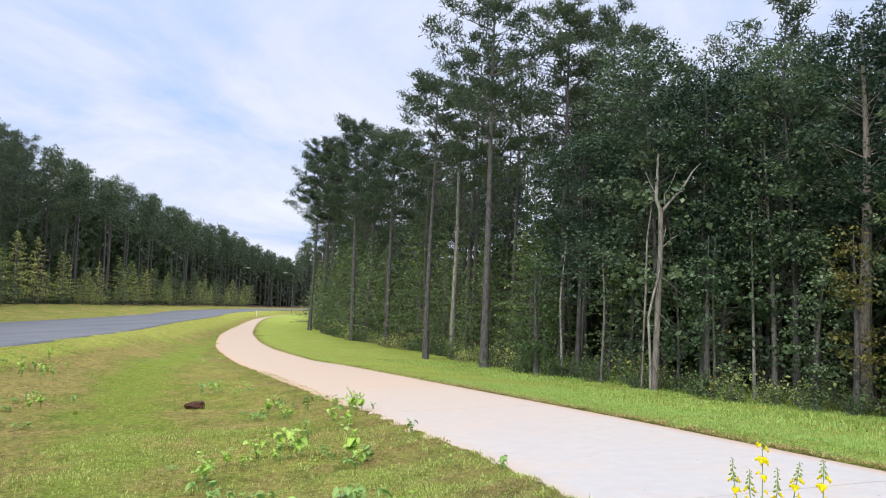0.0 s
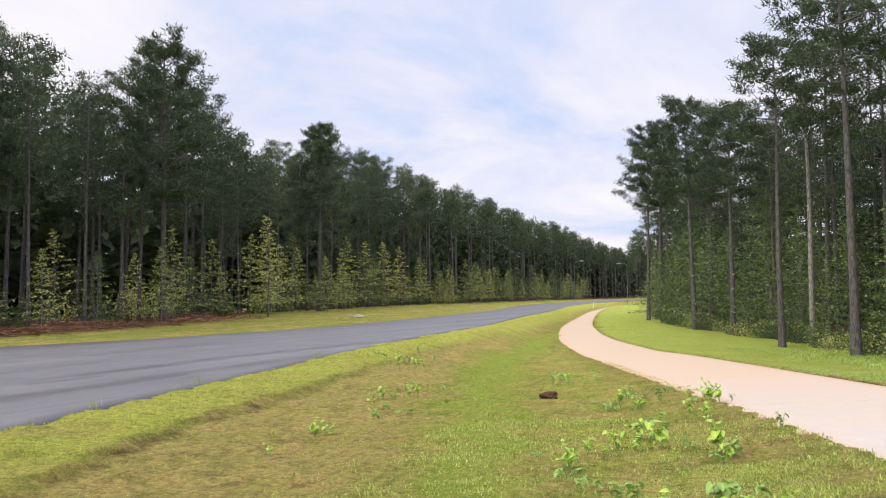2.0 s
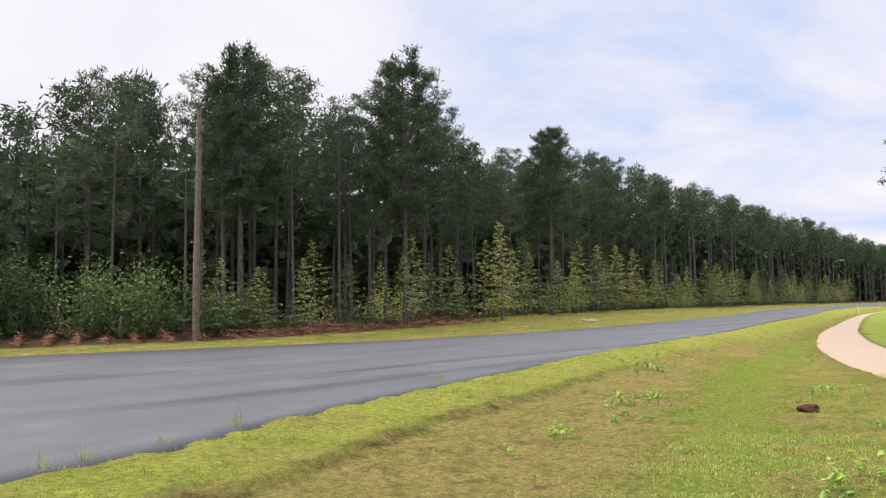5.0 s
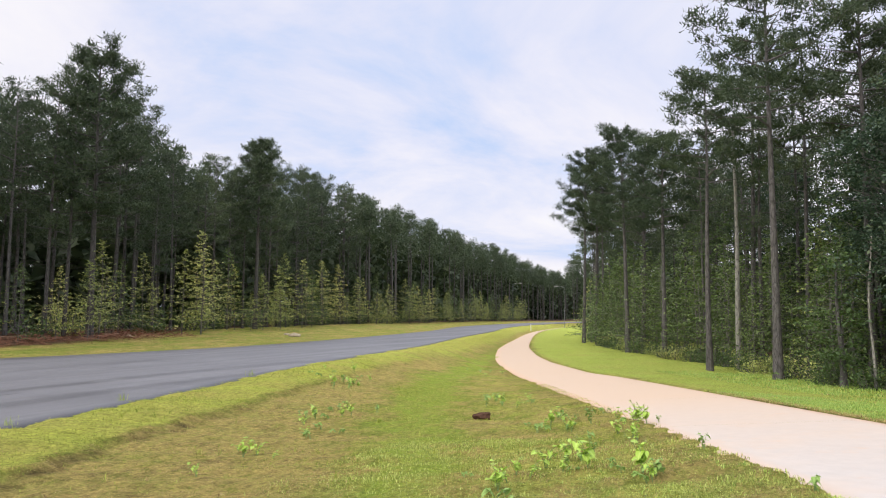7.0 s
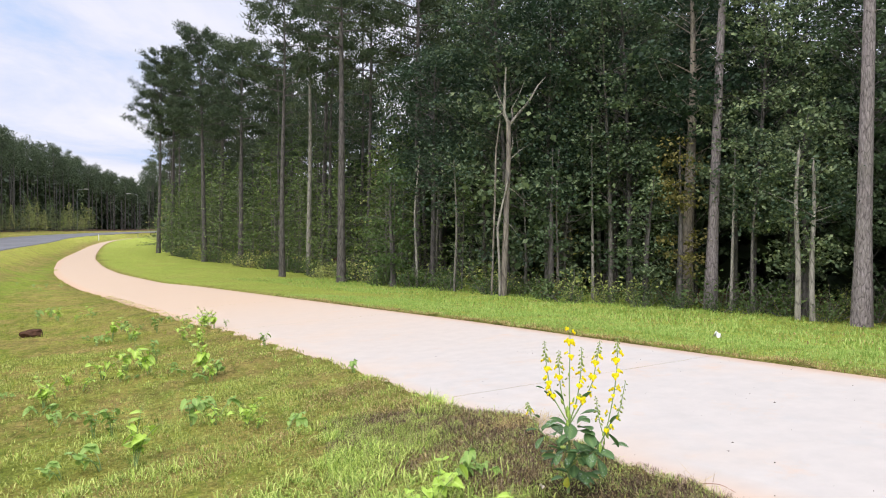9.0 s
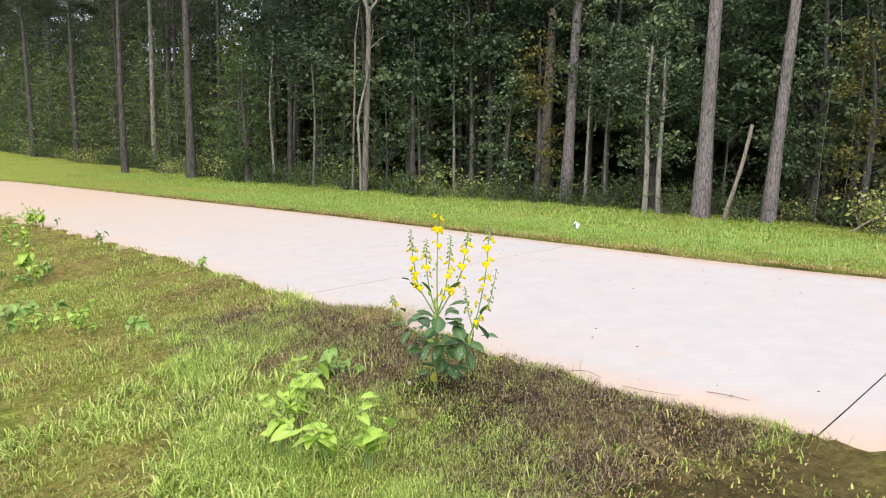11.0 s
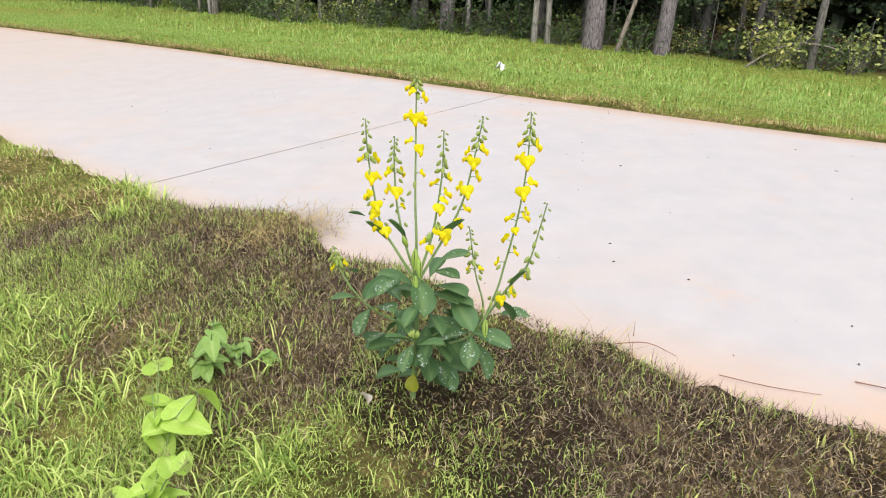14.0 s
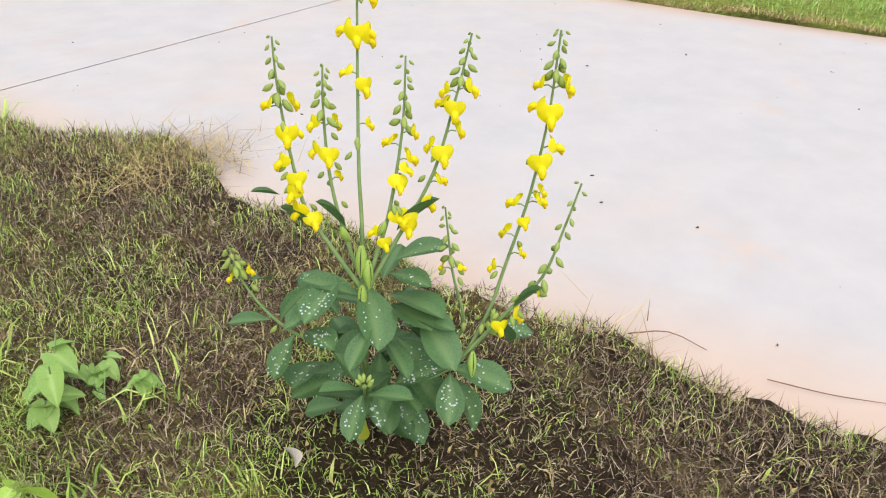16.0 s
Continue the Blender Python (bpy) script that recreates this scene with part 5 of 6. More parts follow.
MAT_DRY = leaf_material("dry_grass", [(0.0, (0.13, 0.085, 0.04)), (1.0, (0.70, 0.56, 0.28)), (0.5, (0.40, 0.295, 0.13))], 0.8, 0.15, 0.15, 0.1)


MAT_MEADOW = leaf_material("mown_grass", [(0.0, (0.10, 0.16, 0.025)), (1.0, (0.56, 0.58, 0.13)), (0.5, (0.31, 0.37, 0.06))], 0.7, 0.2, 0.3, 0.1)
MAT_MEADOW_DRY = leaf_material("mown_straw", [(0.0, (0.18, 0.12, 0.05)), (1.0, (0.68, 0.55, 0.25)), (0.5, (0.42, 0.32, 0.13))], 0.8, 0.15, 0.2, 0.1)


def blades(x, y, z, h, w, rng, flop=0.7):
    """Bent blades of three triangles each."""
    n = len(x)
    g = rng.uniform(0, 2 * np.pi, n)
    d = np.stack([np.cos(g), np.sin(g), np.zeros(n)], 1)
    s = np.stack([-np.sin(g), np.cos(g), np.zeros(n)], 1) * w[:, None]
    b = np.stack([x, y, z - 0.008], 1)
    f = np.abs(rng.normal(flop, 0.3, n)).clip(0.05, 1.6)
    up = np.array([0, 0, 1.0])
    m = b + d * (h * 0.35 * f)[:, None] + up * (h * 0.62 / (1 + 0.3 * f))[:, None]
    t = b + d * (h * (0.75 * f))[:, None] + up * (h * (1.0 - 0.52 * f).clip(0.12, 1))[:, None]
    V = np.stack([b + s, b - s, m + s * 0.8, m - s * 0.8, t], 1).reshape(-1, 3)
    i = np.arange(n)[:, None] * 5
    F = (i[:, :, None] + np.array([[[0, 1, 2], [1, 3, 2], [2, 3, 4]]])).reshape(-1, 3)
    return V, F


def slivers(x, y, z, l, w, rng):
    """Dead blades lying this way and that: one slim triangle each."""
    n = len(x)
    g = rng.uniform(0, 2 * np.pi, n)
    e = np.abs(rng.normal(0.35, 0.45, n)).clip(0, 1.4)
    d = np.stack([np.cos(g) * np.cos(e), np.sin(g) * np.cos(e), np.sin(e)], 1) * l[:, None]
    s = np.stack([-np.sin(g), np.cos(g), np.zeros(n)], 1) * w[:, None]
    b = np.stack([x, y, z + rng.uniform(-0.004, 0.012, n)], 1)
    V = np.stack([b - s, b + s, b + d], 1).reshape(-1, 3)
    return V, np.arange(3 * n).reshape(-1, 3)


def sow(x0, x1, y0, y1, per_m2, rng, side, keep):
    """Random places in a rectangle that lie on the wanted side of the path and off road and path."""
    n = int((x1 - x0) * (y1 - y0) * per_m2)
    x, y = rng.uniform(x0, x1, n), rng.uniform(y0, y1, n)
    z, dp, dn, df = terrain(x, y)
    if side == "near":
        ok = (dp < -HALF + 0.05 + creep(x, y)) & (dn > 0.05)
    else:
        ok = (dp > HALF - 0.02)
    ok &= keep(x, y, dp)
    z = z + 0.028 * np.clip((HALF + 1.2 - np.abs(dp)) / 1.2, 0, 1) + micro(x, y) * np.clip(np.abs(dn) / 0.7, 0, 1)
    return x[ok], y[ok], z[ok], dp[ok]


def lawn(name, area, per_m2, h, w, seed, side="near", keep=lambda x, y, dp: np.ones(len(x), bool), dry=0.25, flop=0.7, green=None, brown=None, label="grass", thatch=False, bunch=1, pale=0.62):
    rng = np.random.default_rng(seed)
    x, y, z, dp = sow(*area, per_m2, rng, side, keep)
    if bunch > 1:
        x, y, z, dp = (np.repeat(v, bunch) for v in (x, y, z, dp))
        x, y = x + rng.normal(size=len(x)) * 0.010, y + rng.normal(size=len(x)) * 0.010
    straw, lush, ditch = tones(x, y, dp, side_of(ROAD_NEAR, NEAR_N, x, y)[0])
    clump = 0.5 + 0.40 * wave(x, y, 0.55, 1.3 + seed) + 0.30 * wave(x, y, 0.19, 2.3 + seed) + 0.2 * wave(x, y, 2.2, 0.4)
    p = np.clip(dry + (0.72 if thatch else 0.9) * bare_amount(x, y, dp) + 0.22 * wave(x, y, 1.6, 4.0) + 0.26 * wave(x, y, 0.33, 9.0) + 0.22 * wave(x, y, 0.12, 5.0) + pale * straw - 0.5 * np.maximum(lush, ditch), 0.02, 0.94)
    isdry = rng.uniform(size=len(x)) < p
    thin = rng.uniform(size=len(x)) < np.clip((0.18 if not thatch else 0.62) + 0.85 * clump, 0.10 if not thatch else 0.5, 1)
    for word, sel, mat, k in (("green", ~isdry & thin, green or MAT_GRASS, 1.0), ("dry", isdry & thin, brown or MAT_DRY, 0.62)):
        m = int(sel.sum())
        hh = h * k * rng.uniform(0.45, 1.35, m) * (0.6 + 0.6 * clump[sel]).clip(0.5, 1.2)
        if word == "dry" and thatch:
            V, F = slivers(x[sel], y[sel], z[sel], hh * 1.5, w * rng.uniform(0.7, 1.3, m), rng)
            tagged(part("dry_" + name, mesh_np(name, V, F, MAT_THATCH)), "dry brown thatch of dead grass", "grass", kind="stuff")
            continue
        V, F = blades(x[sel], y[sel], z[sel], hh, w * rng.uniform(0.7, 1.3, m), rng, flop + (0.35 if word == "dry" else 0))
        me = mesh_np(name, V, F, mat)
        tagged(part(word + "_" + name, me), ("green " if word == "green" else "dry brown ") + label, "grass", kind="stuff")


# fine turf round the yellow plant, coarser with distance
lawn("turf", (0.3, 3.0, 2.3, 5.8), 26000, 0.050, 0.0012, 1, dry=0.18, flop=0.85, green=MAT_CRAB, label="turf blades beside the concrete path", thatch=True)
lawn("turf", (-1.6, 1.4, 2.0, 8.2), 5600, 0.052, 0.0026, 8, pale=0.40, keep=lambda x, y, dp: ~((x > 0.3) & (y > 2.3) & (y < 5.8)), dry=0.24, flop=0.95, green=MAT_BANK, label="turf blades on the near bank")
lawn("turf", (-4.6, 2.6, -0.5, 11.0), 1700, 0.05, 0.004, 2, pale=0.45, green=MAT_BANK, brown=MAT_MEADOW_DRY, keep=lambda x, y, dp: ~((x > -1.6) & (x < 1.4) & (y > 2.0) & (y < 8.2)), dry=0.28, label="turf blades on the bank")
lawn("meadow_grass", (-12.0, 0.5, 2.0, 24.0), 760, 0.042, 0.004, 3, keep=lambda x, y, dp: (x < -4.6) | (y > 11), dry=0.42, green=MAT_MEADOW, brown=MAT_MEADOW_DRY, label="mown grass in the shallow ditch")
lawn("verge_grass", (-4.0, 10.5, 1.5, 20.0), 320, 0.085, 0.0028, 4, "far", lambda x, y, dp: dp < HALF + 3.2, dry=0.10, flop=0.85, green=MAT_VERGE, label="longer grass beside the path", bunch=6)
lawn("verge_fringe", (-2.0, 8.5, 1.5, 18.0), 420, 0.10, 0.0022, 12, "far", lambda x, y, dp: dp < HALF + 0.30 + 0.12 * wave(x, y, 0.4, 2.7), dry=0.55, flop=0.95, green=MAT_VERGE, brown=MAT_MEADOW_DRY, label="unmown grass hanging over the concrete's edge", bunch=7)
lawn("verge_grass", (-9.0, 17.0, 4.0, 34.0), 190, 0.11, 0.009, 5, "far", lambda x, y, dp: (dp >= HALF + 3.2) & (dp < HALF + 13.2 + 0.6 * wave(x, y, 1.2, 3.0)), dry=0.08, flop=0.6, green=MAT_VERGE, label="longer grass before the wood")
# long loose blades of crabgrass on the near bank
lawn("crabgrass", (-1.4, 1.35, 2.1, 6.4), 520, 0.115, 0.0027, 6, keep=lambda x, y, dp: wave(x, y, 0.5, 2.2) + 0.6 * wave(x, y, 0.17, 4.2) > 0.62 - 1.7 * np.exp(-((x - 0.5) / 0.5) ** 2 - ((y - 3.7) / 1.1) ** 2), dry=-0.4, flop=1.05, green=MAT_CRAB, label="floppy tufts of crabgrass", bunch=9)
lawn("tufts", (0.7, 2.9, 2.2, 6.3), 150, 0.075, 0.0016, 9, keep=lambda x, y, dp: wave(x, y, 0.31, 1.7) > -0.25, dry=0.45, flop=0.75, green=MAT_CRAB, label="small tufts on the bare bank", bunch=10)
lawn("bank_tufts", (-2.2, 2.2, 3.6, 9.5), 34, 0.085, 0.0030, 14, keep=lambda x, y, dp: (wave(x, y, 0.45, 3.4) + 0.5 * wave(x, y, 0.16, 6.2) > 0.05) & ~((x > 0.7) & (y < 6.0)), dry=0.0, flop=0.95, green=MAT_CRAB, label="small clumps of longer grass on the bank", bunch=10, pale=0.2)
lawn("ditch_tufts", (-9.0, -0.4, 3.0, 19.0), 5, 0.13, 0.0035, 10, keep=lambda x, y, dp: wave(x, y, 0.9, 5.1) + 0.4 * wave(x, y, 0.25, 2.0) > 0.2, dry=0.25, flop=0.9, green=MAT_MEADOW, brown=MAT_MEADOW_DRY, label="longer tufts left by mowing", bunch=16)
lawn("bank_grass", (0.9, 2.8, 2.2, 6.2), 1300, 0.085, 0.0015, 7, green=MAT_CRAB, dry=-0.2, flop=0.8, label="single longer blades on the bare bank")


def straw_wisps(x, y, rx, ry, n, seed, label):
    """Long dead runners washed onto the concrete's edge."""
    rng = np.random.default_rng(seed)
    px, py = x + rng.normal(size=n) * rx, y + rng.normal(size=n) * ry
    z = terrain(px, py)[0] + 0.02
    V, F = slivers(px, py, z, rng.uniform(0.05, 0.2, n), np.full(n, 0.0016), rng)
    V[:, 2] = np.minimum(V[:, 2], np.repeat(z, 3) + 0.05)
    tagged(part("straw_wisps", mesh_np("straw_wisps", V, F, MAT_DRY)), label, "dead grass", kind="stuff")


straw_wisps(1.72, 5.12, 0.15, 0.12, 900, 31, "matted tan straw at the path's edge")
straw_wisps(2.22, 3.52, 0.05, 0.08, 40, 32, "loose tan straw along the path's edge")


# ---- the yellow-flowered plant ----
def fade(N, L, base, name, other, amount):
    f = attr(N, name)
    g = N.new("ShaderNodeMath")
    g.operation = "MULTIPLY"
    L.new(f, g.inputs[0])
    g.inputs[1].default_value = amount
    return mix_node(N, L, g.outputs[0], base, other)


def plant_leaf_material(name, dark, light, rib):
    m, nt, b, N, L = material(name)
    n = noise_node(N, L, 30, 4, 0.6, object_pos(N))
    obr = N.new("ShaderNodeObjectInfo").outputs["Random"]
    c = ramp_node(N, L, n, [(0.3, dark), (0.7, light)])
    c = mix_node(N, L, ramp_like(N, L, obr, 0, 1, 0.45), c, light)
    c = fade(N, L, c, "rib", rib, 0.6)
    L.new(c, b.inputs["Base Color"])
    b.inputs["Roughness"].default_value = 0.5
    b.inputs["Specular IOR Level"].default_value = 0.35
    bump_node(N, L, n, 0.12, 0.004, b)
    tr = N.new("ShaderNodeBsdfTranslucent")
    L.new(c, tr.inputs[0])
    mx = N.new("ShaderNodeMixShader")
    mx.inputs[0].default_value = 0.22
    L.new(b.outputs[0], mx.inputs[1])
    L.new(tr.outputs[0], mx.inputs[2])
    L.new(mx.outputs[0], N["Material Output"].inputs[0])
    return m


MAT_PLANT = plant_leaf_material("blue_green_leaf", (0.044, 0.105, 0.038), (0.11, 0.21, 0.075), (0.19, 0.30, 0.11))
MAT_OLD_LEAF = plant_leaf_material("yellowing_leaf", (0.24, 0.32, 0.03), (0.42, 0.42, 0.04), (0.4, 0.34, 0.06))
MAT_STEM = plain_material("green_stem", (0.16, 0.26, 0.09), (0.26, 0.36, 0.14), 30, 0.6, 0.3, 0)
MAT_PETAL = leaf_material("yellow_petal", [(0.0, (0.88, 0.70, 0.0)), (1.0, (0.95, 0.86, 0.02)), (0.5, (0.92, 0.80, 0.005))], 0.5, 0.3, 0.35)
MAT_KEEL = plain_material("orange_keel", (0.80, 0.46, 0.01), (0.88, 0.62, 0.02), 60, 0.5, 0.3, 0)
MAT_BUD = plain_material("green_bud", (0.20, 0.30, 0.07), (0.36, 0.42, 0.10), 60, 0.6, 0.3, 0)
MAT_POD = plain_material("pale_green_pod", (0.26, 0.42, 0.07), (0.40, 0.52, 0.12), 20, 0.45, 0.4, 0)
MAT_SEAM = plain_material("dark_seam", (0.02, 0.012, 0.01), (0.05, 0.03, 0.02), 40, 0.6, 0.3, 0)
MAT_DEW = material("dew_drop")[0]
# whitish base colour paints in the sky's glint on each drop
MAT_DEW.node_tree.nodes["Principled BSDF"].inputs["Base Color"].default_value = (0.72, 0.80, 0.76, 1)
MAT_DEW.node_tree.nodes["Principled BSDF"].inputs["Transmission Weight"].default_value = 0.35
MAT_DEW.node_tree.nodes["Principled BSDF"].inputs["Roughness"].default_value = 0.08
MAT_DEW.node_tree.nodes["Principled BSDF"].inputs["IOR"].default_value = 1.33


def blade_leaf(name, wide, mat, fold=0.12, curl=0.18, widest=0.62, heart=0.0, n=9, m=5, wavy=0.0):
    """A leaf one unit long along x: widest past the middle, or heart-shaped; folded at the rib and curling down."""
    V, R = [], []
    for i in range(n):
        t = i / (n - 1)
        if heart:
            w = wide * max(0.0, math.sin(math.pi * min(1.0, 0.16 + 0.84 * t) ** 0.62)) ** 0.8
        else:
            a = t / widest if t < widest else 1 + (t - widest) / (1 - widest)
            w = wide * (math.sin(math.pi / 2 * a) ** 1.15 if t < widest else math.cos(math.pi / 2 * (a - 1)) ** 0.5) + 0.02 * (1 - t)
        for j in range(m):
            s = (j / (m - 1) - 0.5) * 2
            x = t - (heart * math.sin(math.pi * min(1.0, abs(s) * 0.75)) * (1 - t) ** 3)
            V.append((x, s * w / 2, abs(s) * w * fold * 1.6 - curl * t * t + wavy * math.sin(t * 14 + s * 2) * abs(s) * 0.05))
            R.append(1.0 if abs(s) < 0.1 else 0.0)
    F = [(i * m + j, (i + 1) * m + j, (i + 1) * m + j + 1, i * m + j + 1) for i in range(n - 1) for j in range(m - 1)]
    me = mesh_np(name, V, F, mat, True)
    add_attr(me, "rib", R)
    return me


def aim(u, v, w, heading, pitch, size, roll=0.0):
    """Places a piece whose x axis points along heading and pitch."""
    return pose(u, v, w) @ pose(0, 0, 0, 0, 0, heading) @ pose(0, 0, 0, 0, -pitch, 0) @ pose(0, 0, 0, roll, 0, 0) @ Matrix.Diagonal((size, size, size, 1))


def flower_meshes():
    """A pea flower about one unit across: the broad yellow banner leaning back, two wings, and the small orange keel."""
    V, F = [], []
    n, m = 17, 5
    for i in range(n):
        a = 2 * math.pi * i / (n - 1)
        for j in range(m):
            r = j / (m - 1)
            lobe = 1 - 0.16 * math.exp(-(math.sin(a / 2) / 0.16) ** 2)
            y, up = 0.50 * r * math.sin(a) * lobe, 0.24 + 0.36 * r * math.cos(a) * lobe
            V.append((0.22 - 0.32 * up - 0.26 * r * r * abs(math.sin(a)) + 0.10 * r * (1 - r), y, up))
    for i in range(n - 1):
        for j in range(m - 1):
            F.append((i * m + j, i * m + j + 1, (i + 1) * m + j + 1, (i + 1) * m + j))
    banner = (np.array(V), np.array(F))
    wings = []
    for sgn in (-1, 1):
        W = [(0.10, 0.02 * sgn, 0.02), (0.30, 0.17 * sgn, 0.05), (0.50, 0.15 * sgn, -0.10), (0.52, 0.05 * sgn, -0.20), (0.35, 0.06 * sgn, -0.14), (0.16, 0.04 * sgn, -0.06)]
        wings.append((np.array(W), np.array([(0, 1, 4, 5), (1, 2, 3, 4)])))
    body = tube([(0.06, 0, 0.10), (0.22, 0, 0.05), (0.40, 0, -0.06), (0.50, 0, -0.20)], [0.07, 0.19, 0.17, 0.04], 8)
    top = mesh_np("flower", *join([banner, body] + wings), MAT_PETAL, True)
    k = tube([(0.12, 0, 0.0), (0.26, 0, -0.08), (0.38, 0, -0.20), (0.38, 0, -0.32), (0.33, 0, -0.37)], [0.04, 0.11, 0.12, 0.07, 0.01], 8)
    return top, mesh_np("keel", *k, MAT_KEEL, True)


def bead(name, mat, slim=0.5, n=7):
    """A small bud or pod, one unit long along x."""
    t = np.linspace(0, 1, n)
    V, F = tube([(a, 0, -0.05 * math.sin(a * 3)) for a in t], [0.5 * slim * math.sin(math.pi * min(0.97, 0.06 + a * 0.92)) ** 0.8 for a in t], 7)
    return mesh_np(name, V, F, mat, True)


STEMS = {
    "main": [(0, 0, -0.05), (0, 0, 0.09), (0.003, 0, 0.21), (0, 0, 0.34), (-0.005, 0, 0.42)],
    "a": [(-0.005, 0, 0.40), (-0.066, 0, 0.494), (-0.105, 0.01, 0.552), (-0.132, 0.02, 0.66), (-0.147, 0.02, 0.762), (-0.152, 0.02, 0.835)],
    "b": [(-0.003, 0.02, 0.40), (-0.036, 0.03, 0.479), (-0.068, 0.05, 0.588), (-0.081, 0.06, 0.705), (-0.082, 0.06, 0.785)],
    "c": [(-0.006, 0.02, 0.39), (-0.012, 0.04, 0.509), (-0.021, 0.06, 0.608), (-0.029, 0.09, 0.766), (-0.033, 0.10, 0.88), (-0.036, 0.10, 0.945)],
    "d": [(-0.002, 0, 0.40), (0.02, 0.02, 0.477), (0.036, 0.03, 0.552), (0.05, 0.04, 0.694), (0.049, 0.05, 0.812)],
    "e": [(0.003, 0, 0.40), (0.031, 0.02, 0.455), (0.058, 0.03, 0.509), (0.105, 0.05, 0.612), (0.132, 0.05, 0.745), (0.149, 0.05, 0.855)],
    "f": [(0.003, 0, 0.16), (0.064, -0.06, 0.235), (0.164, -0.06, 0.286), (0.213, -0.06, 0.403), (0.233, -0.05, 0.491), (0.257, -0.05, 0.631), (0.268, -0.05, 0.765), (0.267, -0.05, 0.895)],
    "g": [(0.16, -0.06, 0.28), (0.206, -0.08, 0.369), (0.244, -0.1, 0.447), (0.29, -0.1, 0.517), (0.311, -0.1, 0.612), (0.324, -0.1, 0.685)],
    "h": [(0.003, 0, 0.2), (0.061, 0, 0.242), (0.181, 0.03, 0.295), (0.154, 0.04, 0.427), (0.131, 0.04, 0.556)],
    "i": [(0.003, 0, 0.2), (0.004, -0.02, 0.254), (-0.102, -0.04, 0.315), (-0.158, -0.05, 0.368), (-0.203, -0.05, 0.436), (-0.222, -0.05, 0.503)],
    "j": [(0.002, 0, 0.11), (0.004, -0.03, 0.15), (0.011, -0.1, 0.257), (0.013, -0.14, 0.305)],
}
# flowers on each spike: share of its length, heading round it, size
FLOWERS = {
    "a": [(0.34, -60, 1.0), (0.38, -110, 1.0), (0.45, -130, 1.0), (0.50, -60, 1.0), (0.56, -150, 0.95), (0.66, -90, 1.1), (0.67, 0, 0.8), (0.76, 175, 0.9), (0.77, 20, 0.9)],
    "b": [(0.60, -80, 1.05), (0.62, -170, 0.9), (0.72, 10, 0.85), (0.73, -150, 0.9), (0.50, 30, 0.6)],
    "c": [(0.55, -20, 0.7), (0.66, -60, 1.0), (0.70, -150, 0.8), (0.79, -90, 1.1), (0.80, -160, 1.0), (0.78, -10, 0.9), (0.80, 0, 0.9), (0.89, 0, 0.95), (0.91, -120, 0.8), (0.92, 175, 0.9)],
    "d": [(0.24, -60, 0.8), (0.28, -150, 0.8), (0.34, -20, 1.0), (0.50, -80, 1.05), (0.60, 0, 1.0), (0.66, 175, 0.9), (0.56, -30, 0.8), (0.72, 0, 0.75)],
    "e": [(0.30, -60, 1.0), (0.34, -110, 1.05), (0.40, -30, 1.0), (0.47, 10, 0.95), (0.58, -90, 1.15), (0.60, 165, 0.85), (0.66, 0, 0.95), (0.74, -80, 1.05), (0.75, 175, 0.85), (0.80, 180, 0.8), (0.81, 0, 1.0)],
    "f": [(0.52, 175, 0.75), (0.56, 0, 0.7), (0.60, 160, 0.85), (0.64, -90, 0.65), (0.67, 170, 0.95), (0.68, 5, 0.95), (0.70, 0, 0.7), (0.76, -90, 1.15), (0.79, 0, 1.0), (0.85, -100, 1.15), (0.86, 170, 0.9), (0.90, 175, 0.8), (0.90, 0, 1.0)],
    "g": [(0.36, -60, 0.85), (0.42, -20, 0.95), (0.55, 0, 0.9)],
    "h": [(0.72, 175, 0.6), (0.73, 0, 0.6)],
    "i": [(0.88, 10, 0.65), (0.84, 190, 0.6)],
}
# leaves: place, heading, pitch, length, width kind
LEAVES_1 = [(0.0, 0.02, 0.40, -72, -17, 0.132, 0), (0.04, 0.02, 0.38, -39, 17, 0.133, 0), (-0.05, 0, 0.41, -114, 1, 0.109, 0), (-0.09, 0, 0.41, -161, -43, 0.095, 1),
            (-0.16, -0.05, 0.36, 173, -10, 0.081, 1), (-0.12, -0.05, 0.33, -123, -40, 0.085, 0), (-0.10, -0.05, 0.34, -52, 22, 0.095, 0), (-0.09, 0, 0.23, -104, 23, 0.112, 0),
            (-0.05, 0.03, 0.32, 136, 27, 0.120, 0), (-0.19, -0.05, 0.44, 71, -21, 0.06, 0), (-0.05, 0.02, 0.22, -161, -44, 0.09, 0), (0.0, 0.0, 0.26, -133, -10, 0.085, 0)]
LEAVES_2 = [(0.01, -0.14, 0.29, 140, 38, 0.080, 1), (0.01, -0.14, 0.29, -150, 25, 0.085, 1), (0.01, -0.14, 0.28, -106, -29, 0.080, 0), (0.02, -0.14, 0.28, -26, 25, 0.090, 1),
            (0.02, -0.13, 0.28, 66, -10, 0.086, 1), (0.02, -0.12, 0.25, -58, -15, 0.055, 0), (0.16, -0.08, 0.30, -169, -6, 0.10, 0), (0.16, -0.08, 0.29, -88, -32, 0.092, 0),
            (0.16, -0.08, 0.30, -10, -4, 0.115, 0), (0.17, -0.06, 0.26, -34, -49, 0.109, 0), (0.12, 0, 0.35, 0, -51, 0.129, 0), (0.05, 0.03, 0.45, 15, 21, 0.10, 0)]
